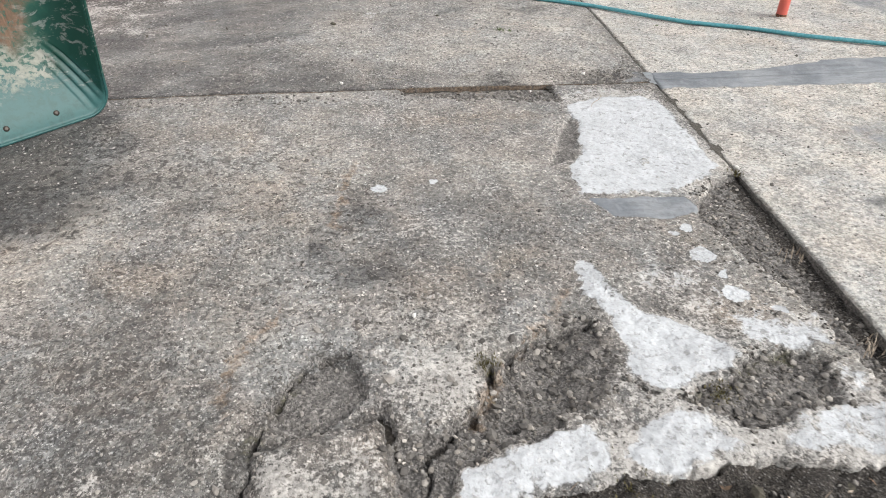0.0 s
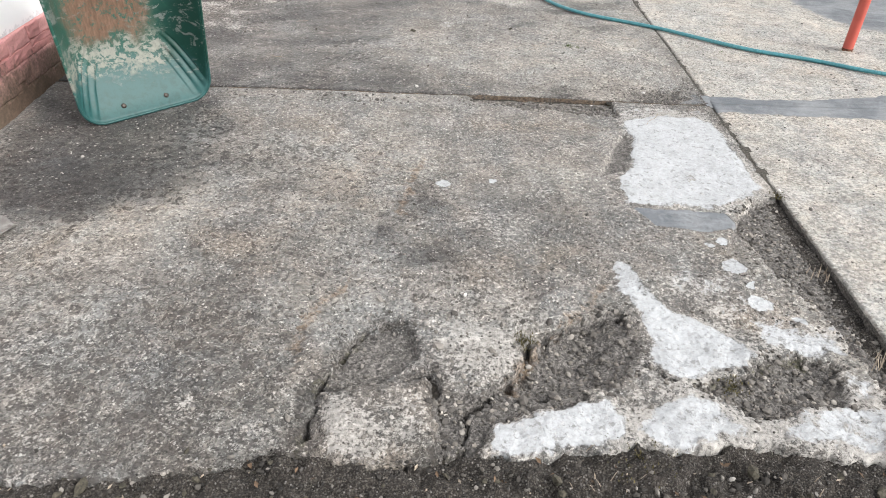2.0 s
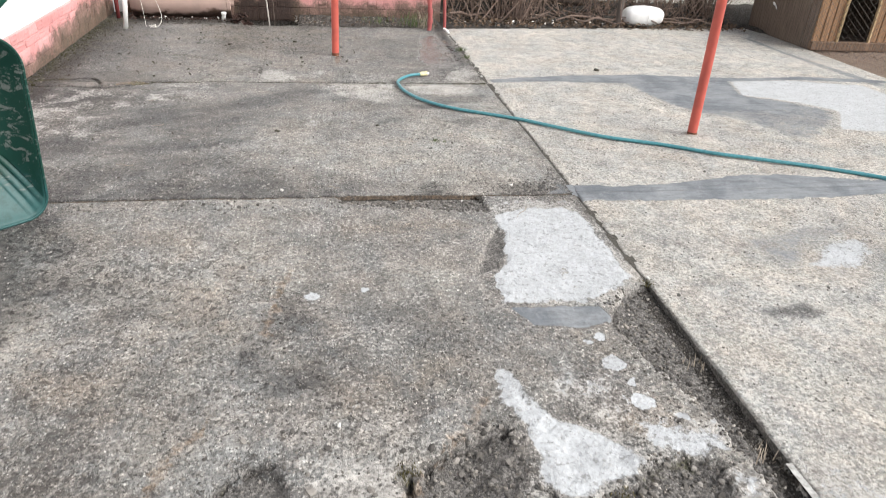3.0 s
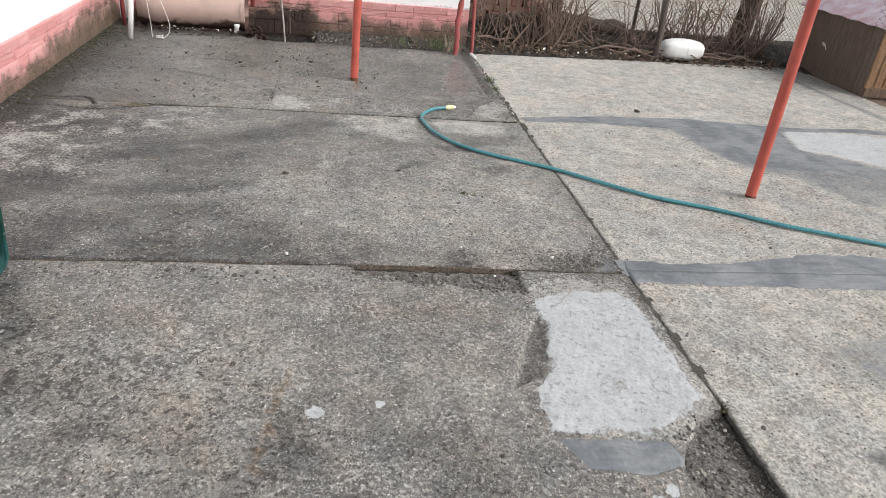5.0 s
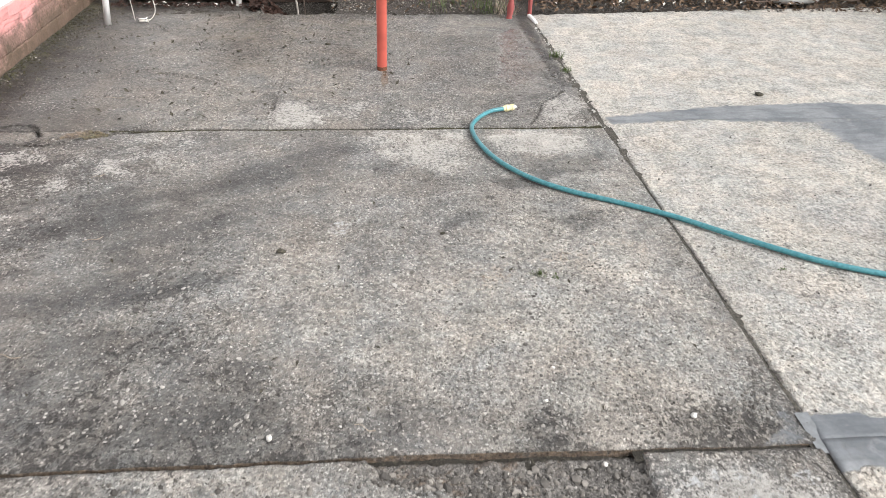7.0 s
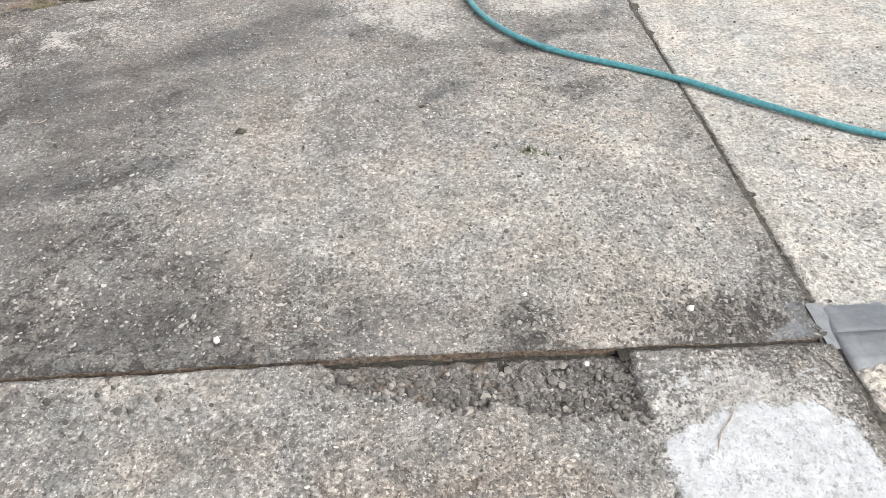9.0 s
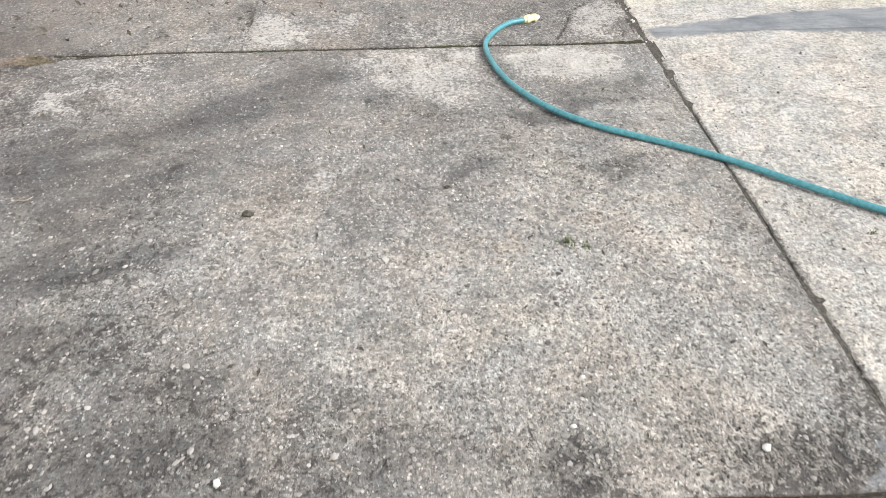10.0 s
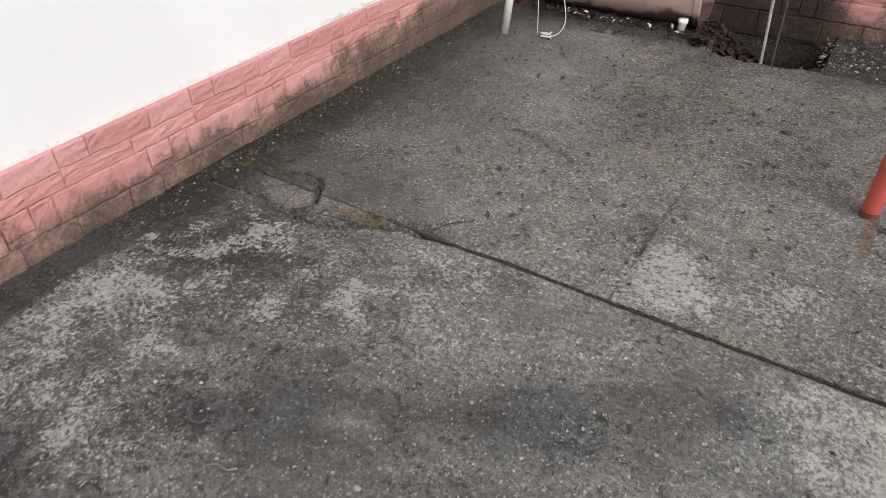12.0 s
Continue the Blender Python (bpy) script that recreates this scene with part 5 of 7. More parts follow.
# ---- walls of the house ----
def plinth_stone(u0, u1, lo, hi, proud, rng):
    """One moulded stone face of a plinth panel; lo and hi are its wavy lower and upper edges."""
    n = max(4, int((u1 - u0) / 0.022))
    us = [u0, u0 + 0.004] + [u0 + (u1 - u0) * k / n for k in range(1, n)] + [u1 - 0.004, u1]
    vs = [0.0, 0.06, 0.3, 0.55, 0.8, 0.94, 1.0]
    tilt, lean, seed = rng.uniform(-0.004, 0.004), rng.uniform(-0.005, 0.005), rng.uniform(0, 50)
    bm, grid = bmesh.new(), []
    for j, v in enumerate(vs):
        row = []
        for i, u in enumerate(us):
            edge = i in (0, len(us) - 1) or j in (0, len(vs) - 1)
            z = lo(u) + (hi(u) - lo(u)) * v
            out = proud + tilt * (v - 0.5) + lean * ((u - u0) / (u1 - u0) - 0.5) - (0.0035 if edge else 0)
            out += 0.004 * noise.noise((u * 22, z * 60, seed)) + 0.0025 * noise.noise((u * 70, z * 130, seed))
            row.append(bm.verts.new((u, -out, z)))
        grid.append(row)
    for a, b in zip(grid, grid[1:]):
        for k in range(len(us) - 1):
            bm.faces.new((a[k], a[k + 1], b[k + 1], b[k]))
    loop = grid[0] + [r[-1] for r in grid[1:]] + grid[-1][-2::-1] + [r[0] for r in grid[-2:0:-1]]
    back = [bm.verts.new((p.co.x, 0.005, p.co.z)) for p in loop]
    for k in range(len(loop)):
        bm.faces.new((loop[k], loop[(k + 1) % len(loop)], back[(k + 1) % len(loop)], back[k]))
    bmesh.ops.recalc_face_normals(bm, faces=bm.faces)
    me = bpy.data.meshes.new("stone")
    bm.to_mesh(me)
    bm.free()
    me.materials.append(PLINTH)
    return me


def plinth_panel():
    """The moulded panel that the plinth repeats every half metre: layered stones in three courses."""
    rng = random.Random(5)
    wave = lambda base, slope, seed, amp=0.006: (lambda u: base + slope * u + amp * noise.noise((u * 14, seed, 0.5)) + amp * 0.5 * noise.noise((u * 40, seed, 3)))
    top, a, b, c, d = wave(0.304, 0, 1, 0.0), wave(0.243, -0.02, 2), wave(0.212, -0.03, 3), wave(0.181, 0, 4, 0.003), wave(0.076, 0, 6, 0.004)
    gap = lambda f, g: (lambda u: f(u) + g)
    plan = [(0.002, 0.10, a, top, 0.0195), (0.103, 0.33, a, top, 0.021), (0.333, 0.508, wave(0.226, 0.02, 9), top, 0.0185),
            (0.002, 0.245, gap(b, 0.0), gap(a, -0.002), 0.016), (0.248, 0.508, gap(c, 0.0), gap(wave(0.226, 0.02, 9), -0.002), 0.02), (0.002, 0.245, c, gap(b, -0.002), 0.016),
            (-0.048, 0.29, d, gap(c, -0.003), 0.02), (0.293, 0.38, wave(0.108, 0, 7, 0.004), gap(c, -0.003), 0.0215), (0.293, 0.38, d, gap(wave(0.108, 0, 7, 0.004), -0.002), 0.0165),
            (0.383, 0.458, d, gap(c, -0.003), 0.018), (0.002, 0.19, lambda u: -0.05, gap(d, -0.003), 0.014), (0.193, 0.32, lambda u: -0.05, gap(d, -0.003), 0.018), (0.323, 0.508, lambda u: -0.05, gap(d, -0.003), 0.015)]
    return [plinth_stone(*row, rng) for row in plan]


PANEL = plinth_panel()


def plinth_stones(wall, first, count, to_world):
    """The panel's stones set along a wall, each a piece of its own."""
    for k in range(count):
        for me in PANEL:
            ob = new("stone", me)
            ob.parent = wall
            ob.matrix_local = to_world @ Matrix.Translation((first + 0.51 * k, 0, 0))


# the west wall runs slightly askew to the paving
WEST = Matrix.Translation((-3.085, -4.2, 0)) @ Matrix.Rotation(radians(90 + 1.15), 4, "Z")
bm = bmesh.new()
box(bm, 0, 9.05, 0.0, 0.28, -0.3, 2.9, m=WEST)
wall_w = link_mesh("wall_west", bm, PLASTER)
tagged(wall_w, "white plastered house wall with a pink stone plinth", "wall", kind="structure")
def plinth_backing(wall, u0, u1, to_world):
    """Painted mortar bed that closes the joints between the stones."""
    bm = bmesh.new()
    box(bm, u0, u1, -0.011, 0.004, -0.06, 0.3, m=to_world)
    part("mortar_bed", bm, PLINTH, wall)


plinth_backing(wall_w, 0, 8.84, WEST)
plinth_stones(wall_w, 0.03 + 0.51 * 3, 14, WEST)
bm = bmesh.new()
box(bm, -3.27, 0.05, 4.66, 4.94, -0.3, 2.9)
box(bm, -0.23, 0.05, 4.94, 9.0, -0.3, 2.9)
wall_n = link_mesh("wall_north", bm, PLASTER)
tagged(wall_n, "white plastered outbuilding wall with a pink stone plinth", "wall", kind="structure")
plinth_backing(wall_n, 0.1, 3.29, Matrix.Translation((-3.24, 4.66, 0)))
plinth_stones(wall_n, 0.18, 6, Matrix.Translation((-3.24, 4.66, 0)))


# ---- posts ----
def steel_post(x, y, r, top, label, lean=(0, 0), material=RED, group="", footing=True):
    post = thing("steel_post", pose(x, y, 0), label, "post", group)
    bm = bmesh.new()
    tube(bm, [(0, 0, -0.06), (0, 0, 0.02), (lean[0] * top * 0.5, lean[1] * top * 0.5, top * 0.5), (lean[0] * top, lean[1] * top, top)], r, 24)
    part("pipe", bm, material, post, smooth=True)
    bm = bmesh.new()
    tube(bm, [(0, 0, -0.05), (lean[0] * 0.02, 0, 0.02), (lean[0] * 0.028, 0, 0.028)], [r * 1.03, r * 1.02, r * 0.9], 24)
    part("rust_collar", bm, RUST, post, "rust-brown bare foot")
    if not footing:
        return post
    bm = bmesh.new()
    rings = [(r * 1.8, -0.004), (r * 1.45, 0.004), (r * 1.15, 0.007), (r * 1.0, 0.010)]
    for (ra, za), (rb, zb) in zip(rings, rings[1:]):
        for k in range(18):
            a0, a1 = 2 * math.pi * k / 18, 2 * math.pi * (k + 1) / 18
            w0, w1 = 1 + 0.16 * math.sin(3 * a0 + x), 1 + 0.16 * math.sin(3 * a1 + x)
            bm.faces.new([bm.verts.new((ra * w0 * math.cos(a0), ra * w0 * math.sin(a0), za)), bm.verts.new((ra * w1 * math.cos(a1), ra * w1 * math.sin(a1), za)),
                          bm.verts.new((rb * (w1 if rb > r * 1.2 else 1) * math.cos(a1), rb * (w1 if rb > r * 1.2 else 1) * math.sin(a1), zb)), bm.verts.new((rb * (w0 if rb > r * 1.2 else 1) * math.cos(a0), rb * (w0 if rb > r * 1.2 else 1) * math.sin(a0), zb))])
    bmesh.ops.remove_doubles(bm, verts=bm.verts, dist=0.0005)
    part("footing", bm, PATCH, post, "smear of cement round the foot")
    return post


RUST = plain("dark_rust", (0.06, 0.025, 0.015), (0.2, 0.075, 0.04), 0.85, 90, bump=0.5)
PATCH = plain("pale_cement_smear", (0.3, 0.27, 0.235), (0.46, 0.42, 0.37), 0.9, 60, bump=0.5)
steel_post(-1.106, 2.88, 0.029, 2.5, "red painted round steel post standing in wet concrete", (0.012, 0), group="yard posts", footing=False)
steel_post(1.053, 0.862, 0.029, 2.5, "red painted round steel post set in pale concrete", (-0.004, 0.0), group="yard posts")

pole = thing("garden_pole", pose(0.0, 4.05, 0), "thin faded red metal pole beside the garden bed", "pole", "thin red poles")
bm = bmesh.new()
tube(bm, [(0.0, 0, -0.08), (0.0, 0, 0.1), (-0.03, 0.01, 0.7), (-0.08, 0.02, 1.9)], 0.0155, 12)
part("rod", bm, DULL_RED, pole, smooth=True)
bm = bmesh.new()
tube(bm, [(-0.004, -0.015, 0.004), (0.006, -0.12, 0.006), (0.016, -0.2, 0.0)], [0.017, 0.016, 0.012], 8)
part("paint_drip", bm, WHITE_PVC, pole, "white cement smear at the foot")

pole = thing("wall_pole", pose(-2.06, 4.56, 0), "thin dull red pole leaning at the white wall", "pole", "thin red poles")
bm = bmesh.new()
tube(bm, [(0.03, -0.02, 0.2), (0.02, 0.0, 0.5), (-0.02, 0.05, 1.3), (-0.03, 0.06, 1.9)], [0.022, 0.017, 0.015, 0.014], 12)
part("rod", bm, DULL_RED, pole, smooth=True)
bm = bmesh.new()
box(bm, -0.03, 0.0, 0.045, 0.102, 1.2, 1.23, 0.004)
part("bracket", bm, DULL_RED, pole, "small wall bracket")
pole = thing("wall_pole", pose(-3.13, 4.3, 0), "short red pipe standing in the wall corner", "pole", "thin red poles")
bm = bmesh.new()
tube(bm, [(0, 0, 0.0), (0, 0, 0.46)], 0.018, 12)
part("rod", bm, SHADED_RED, pole, smooth=True)
bm = bmesh.new()
tube(bm, [(0, 0, 0.46), (0.0, 0.0, 1.8)], 0.009, 8)
part("upper_rod", bm, GREY_WOOD, pole, "dark thin upper rod")


# ---- hose ----
def garden_hose():
    hose = thing("garden_hose", pose(-0.49, 2.23, 0), "teal green rubber garden hose with a yellow connector", "hose")
    keys = [(-0.475, 2.235), (-0.56, 2.195), (-0.64, 2.095), (-0.68, 1.98), (-0.66, 1.8), (-0.6, 1.63), (-0.5, 1.48), (-0.36, 1.36), (-0.17, 1.25), (0.01, 1.135),
            (0.19, 0.985), (0.36, 0.855), (0.5, 0.77), (0.76, 0.655), (1.0, 0.5), (1.29, 0.37), (1.56, 0.25), (1.9, 0.02), (2.5, -0.5), (3.3, -0.9)]
    pts = curve_points([(x + 0.49, y - 2.23, 0.0145 + 0.002 * math.sin(7 * x)) for x, y in keys], 8)
    bm = bmesh.new()
    tube(bm, pts, 0.0108, 12)
    part("tube", bm, HOSE, hose, smooth=True)
    d = (pts[0] - pts[1]).normalized()
    a = pts[0]
    con = bm = bmesh.new()
    tube(bm, [a - d * 0.012, a, a + d * 0.002, a + d * 0.022, a + d * 0.024, a + d * 0.036, a + d * 0.038, a + d * 0.05],
         [0.0125, 0.0135, 0.0175, 0.0175, 0.0145, 0.0145, 0.017, 0.017], 14)
    con = part("connector", bm, YELLOW, hose, "pale yellow plastic connector")
    bm = bmesh.new()
    tube(bm, [a + d * 0.05, a + d * 0.066], [0.011, 0.009], 12)
    part("nozzle", bm, WHITE_PVC, con, "white nozzle tip")


garden_hose()


# ---- wheelbarrow stood on its nose ----
def wheelbarrow():
    wb = thing("wheelbarrow", pose(-2.577, -0.292, 0, 0, 0, 43.1), "worn green wheelbarrow stood on its nose, tray facing out", "wheelbarrow")

    def loop(hw_low, hw_high, z0, z1, rr, y, n=24):
        """Rounded outline of the tray at one depth."""
        pts = []
        q = rr * 0.72
        corners = [(hw_low - q, z0 + q, -90, q), (hw_high - rr, z1 - rr, 0, rr), (-(hw_high - rr), z1 - rr, 90, rr), (-(hw_low - q), z0 + q, 180, q)]
        for ci, (cx, cz, a0, r) in enumerate(corners):
            for k in range(n):
                a = radians(a0 + 90 * k / (n - 1))
                pts.append((cx + r * math.cos(a), cz + r * math.sin(a), ci, k / (n - 1), y))
        return pts

    levels = [(0.285, 0.31, 0.012, 0.752, 0.13, 0.0), (0.28, 0.305, 0.02, 0.745, 0.128, 0.012), (0.262, 0.285, 0.07, 0.70, 0.125, 0.045), (0.24, 0.262, 0.125, 0.665, 0.12, 0.085),
              (0.215, 0.235, 0.18, 0.635, 0.115, 0.118), (0.18, 0.2, 0.24, 0.59, 0.1, 0.14), (0.14, 0.155, 0.3, 0.53, 0.07, 0.15)]
    bm = bmesh.new()
    rings = []
    for li, lv in enumerate(levels):
        ring = []
        for x, z, ci, k, y in loop(*lv):
            rib = 0.0
            if 1 < li < 5 and ci in (0, 3) and 0.1 < k < 0.9:
                rib = 0.006 * math.sin(k * 4 * 2 * math.pi) * math.sin(math.pi * li / 6)
            ring.append(bm.verts.new((x * (1 + rib * 2), y + rib, z + rib * 0.8)))
        rings.append(ring)
    for a, b in zip(rings, rings[1:]):
        n = len(a)
        for k in range(n):
            bm.faces.new((a[k], b[k], b[(k + 1) % n], a[(k + 1) % n]))
    bm.faces.new(rings[-1][::-1])
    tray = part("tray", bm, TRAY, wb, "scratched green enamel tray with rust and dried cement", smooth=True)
    sol = tray.modifiers.new("thickness", "SOLIDIFY")
    sol.thickness, sol.offset = 0.003, -1
    rim = loop(0.288, 0.313, 0.009, 0.755, 0.132, 0.0, 10)
    bm = bmesh.new()
    pts = [(x, y, z) for x, z, _, _, y in rim]
    tube(bm, pts + pts[:1], 0.0065, 8, caps=False)
    part("rim", bm, TRAY, tray, "rolled rim", smooth=True)
    for x in (-0.105, 0.085):
        bm = bmesh.new()
        tube(bm, [(x, 0.04, 0.048), (x, 0.028, 0.054), (x, 0.025, 0.056)], [0.011, 0.011, 0.006], 12)
        part("bolt", bm, DARK_BOLT, tray)
    for s in (1, -1):
        keys = [(s * 0.07, 0.30, 0.02), (s * 0.12, 0.31, 0.3), (s * 0.16, 0.27, 0.58), (s * 0.19, 0.12, 0.775), (s * 0.24, 0.0, 0.83), (s * 0.37, -0.035, 0.955), (s * 0.40, -0.045, 1.0), (s * 0.405, -0.05, 1.08), (s * 0.4, -0.05, 1.3)]
        bm = bmesh.new()
        tube(bm, curve_points(keys, 5), 0.0175, 14)
        h = part("handle", bm, GREEN_TUBE, wb, smooth=True)
        bm = bmesh.new()
        tube(bm, [(s * 0.405, -0.05, 1.055), (s * 0.402, -0.05, 1.18), (s * 0.4, -0.05, 1.31), (s * 0.4, -0.05, 1.315)], [0.0215, 0.021, 0.0215, 0.012], 14)
        part("grip", bm, RUBBER, h, "black rubber grip", smooth=True)
        bm = bmesh.new()
        tube(bm, [(s * 0.405, -0.05, 1.045), (s * 0.405, -0.05, 1.057)], 0.0235, 14)
        part("collar", bm, STEEL, h, "grey wire collar")
        bm = bmesh.new()
        tube(bm, curve_points([(s * 0.15, 0.3, 0.5), (s * 0.17, 0.42, 0.46), (s * 0.17, 0.52, 0.4), (s * 0.15, 0.42, 0.3), (s * 0.12, 0.31, 0.28)], 5), 0.013, 10)
        part("leg", bm, GREEN_TUBE, wb, smooth=True)
    wheel = new("wheel")
    wheel.parent, wheel.matrix_local = wb, pose(0, 0.42, 0.165)
    bm = bmesh.new()
    ring = [(0, 0.125 * math.cos(a), 0.125 * math.sin(a)) for a in (2 * math.pi * k / 28 for k in range(28))]
    tube(bm, ring + ring[:1], 0.04, 12, caps=False)
    part("tyre", bm, RUBBER, wheel, "black rubber tyre", smooth=True)
    bm = bmesh.new()
    tube(bm, [(-0.03, 0, 0), (-0.012, 0, 0), (0.012, 0, 0), (0.03, 0, 0)], [0.085, 0.09, 0.09, 0.085], 24)
    part("rim", bm, STEEL, wheel)
    bm = bmesh.new()
    tube(bm, [(-0.08, 0, 0), (0.08, 0, 0)], 0.009, 10)
    part("axle", bm, STEEL, wheel)


wheelbarrow()


# ---- shovel leaning on the wall ----
def shovel():
    sh = thing("shovel", pose(-2.69, -1.235, 0, 0, 0, 200), "steel shovel with a worn grey blade beside the wall", "shovel")
    bm = bmesh.new()
    rows = []
    for j in range(9):
        t = j / 8
        half = 0.105 * (1 - (1 - t) ** 2.6) ** 0.5 if t < 1 else 0.105
        row = []
        for i in range(9):
            u = i / 4 - 1
            row.append(bm.verts.new((0.27 * t, u * half, 0.012 + 0.028 * u * u * (0.3 + 0.7 * t) + 0.1 * t * t)))
        rows.append(row)
    for a, b in zip(rows, rows[1:]):
        for k in range(8):
            bm.faces.new((a[k], a[k + 1], b[k + 1], b[k]))
    blade = part("blade", bm, STEEL, sh, "worn grey steel blade", smooth=True)
    sol = blade.modifiers.new("thickness", "SOLIDIFY")
    sol.thickness = 0.003
    bm = bmesh.new()
    tube(bm, curve_points([(0.22, 0, 0.08), (0.27, 0, 0.13), (0.3, 0, 0.22), (0.37, 0, 0.75), (0.4, 0, 1.15)], 5), [0.02] * 8 + [0.0175] * 13, 12)
    part("shaft", bm, GREY_WOOD, sh, "grey wooden shaft", smooth=True)


shovel()


# ---- north-west corner: pipe, folded dryer, cord ----
def wall_pipe():
    p = thing("cement_pipe", pose(-2.55, 4.46, 0), "large pink painted cement pipe lying along the wall", "pipe")
    bm = bmesh.new()
    n, r = 40, 0.17
    prof = [(-0.46, r), (-0.3, r), (0.0, r * 1.005), (0.3, r), (0.44, r)]
    rings = []
    for x, rr in prof:
        rings.append([bm.verts.new((x, rr * math.cos(a), 0.165 + rr * math.sin(a))) for a in (2 * math.pi * k / n for k in range(n))])
    for a, b in zip(rings, rings[1:]):
        for k in range(n):
            bm.faces.new((a[k], b[k], b[(k + 1) % n], a[(k + 1) % n]))
    bm.faces.new(rings[0])
    part("barrel", bm, PIPE_PINK, p, "flaking pink paint", smooth=False)
    for f in p.children[0].data.polygons:
        f.use_smooth = True
    bm = bmesh.new()
    outer = [[bm.verts.new((x, rr * math.cos(a), 0.165 + rr * math.sin(a))) for a in (2 * math.pi * k / n for k in range(n))] for x, rr in ((0.43, r * 1.0), (0.435, r * 1.04), (0.465, r * 1.04), (0.468, r * 0.93), (0.40, r * 0.9))]
    for a, b in zip(outer, outer[1:]):
        for k in range(n):
            bm.faces.new((a[k], b[k], b[(k + 1) % n], a[(k + 1) % n]))
    bm.faces.new(outer[-1][::-1])
    bmesh.ops.recalc_face_normals(bm, faces=bm.faces)
    part("end_collar", bm, PIPE_PINK, p, "pale end collar")


wall_pipe()


def folded_dryer():
    d = thing("clothes_dryer", pose(-2.95, 3.79, 0), "folded white rotary clothes dryer on a thin pole", "clothes dryer")
    bm = bmesh.new()
    tube(bm, [(0.0, 0, 0.0), (0.03, 0.0, 0.25), (0.05, 0.01, 0.5), (0.09, 0.03, 1.7)], 0.021, 16)
    part("pole", bm, WHITE_PVC, d, smooth=True)
    bm = bmesh.new()
    tube(bm, [(0.046, 0.01, 0.455), (0.047, 0.01, 0.46), (0.05, 0.01, 0.5), (0.051, 0.01, 0.505)], [0.05, 0.062, 0.062, 0.05], 16)
    part("collar", bm, WHITE_PVC, d, "white plastic hub collar", smooth=True)
    for k in range(6):
        a = 2 * math.pi * k / 6 + 0.4
        bm = bmesh.new()
        tube(bm, [(0.05 + 0.055 * math.cos(a), 0.01 + 0.055 * math.sin(a), 0.47), (0.075 + 0.075 * math.cos(a), 0.02 + 0.075 * math.sin(a), 1.2), (0.09 + 0.07 * math.cos(a), 0.03 + 0.07 * math.sin(a), 1.75)], 0.012, 8)
        part("arm", bm, WHITE_PVC, d, smooth=True)


folded_dryer()

cord = thing("cord", pose(-2.84, 3.86, 0), "frayed white cord hanging to a knot on the concrete", "cord")
bm = bmesh.new()
tube(bm, curve_points([(0.0, 0.0, 0.62), (0.03, 0.02, 0.5), (0.12, 0.03, 0.33), (0.18, 0.03, 0.16), (0.19, 0.02, 0.07), (0.16, 0.0, 0.02), (0.12, -0.03, 0.012)], 6), 0.0027, 6)
part("strand", bm, CORD, cord, smooth=True)
bm = bmesh.new()
tube(bm, curve_points([(0.0, 0.02, 0.62), (0.01, 0.0, 0.5), (0.02, 0.02, 0.36), (0.045, 0.0, 0.12), (0.05, 0.0, 0.008)], 5), 0.0024, 6)
part("strand", bm, CORD, cord, smooth=True)
bm = bmesh.new()
tube(bm, curve_points([(0.12 + 0.03 * math.cos(1.9 * k), -0.04 + 0.022 * math.sin(1.9 * k), 0.009 + 0.004 * k) for k in range(8)], 5), 0.0042, 6)
part("knot", bm, CORD, cord, smooth=True)

cup = thing("plastic_stub", pose(-2.155, 4.27, 0.004, 0, 0, 20), "short white plastic pipe stub on the wet concrete", "pipe stub")
bm = bmesh.new()
tube(bm, [(0, 0, 0.0), (0.005, 0, 0.05), (0.006, 0, 0.055), (0.006, 0, 0.075)], [0.02, 0.02, 0.025, 0.025], 14)
part("body", bm, WHITE_PVC, cup, smooth=True)

wire = thing("wall_cable", pose(-2.2, 4.65, 0.37), "thin grey cable along the white wall", "cable")
bm = bmesh.new()
tube(bm, curve_points([(-0.75, -0.006, 0.035), (-0.3, -0.006, 0.02), (0.14, -0.006, 0.012)], 5), 0.004, 6)
part("run", bm, STEEL, wire)
bm = bmesh.new()
tube(bm, curve_points([(-0.45, -0.006, 0.27), (-0.05, -0.05, 0.21), (0.2, -0.08, 0.13), (0.4, -0.3, -0.03), (0.47, -0.45, -0.12)], 6), 0.0028, 6)
part("twig_end", bm, STEM, wire, "thin bent dry shoot")

PALE_TWIG = plain("bleached_twig", (0.3, 0.27, 0.24), (0.52, 0.48, 0.44), 0.85, 60)
stick = thing("dry_stick", pose(-1.72, 4.14, -0.35), "pale bare stick standing in the pit", "stick")
bm = bmesh.new()
tube(bm, curve_points([(0.05, 0, -0.3), (0.0, 0.02, 0.45), (-0.02, 0.0, 0.75), (-0.035, -0.01, 0.96)], 5), [0.007] * 8 + [0.005] * 8, 8)
part("stem", bm, PALE_TWIG, stick, smooth=True)
bm = bmesh.new()
tube(bm, curve_points([(0.08, 0.02, -0.3), (0.06, 0.0, 0.35), (0.05, 0.03, 0.62)], 5), 0.005, 6)
part("shoot", bm, BARK, stick)

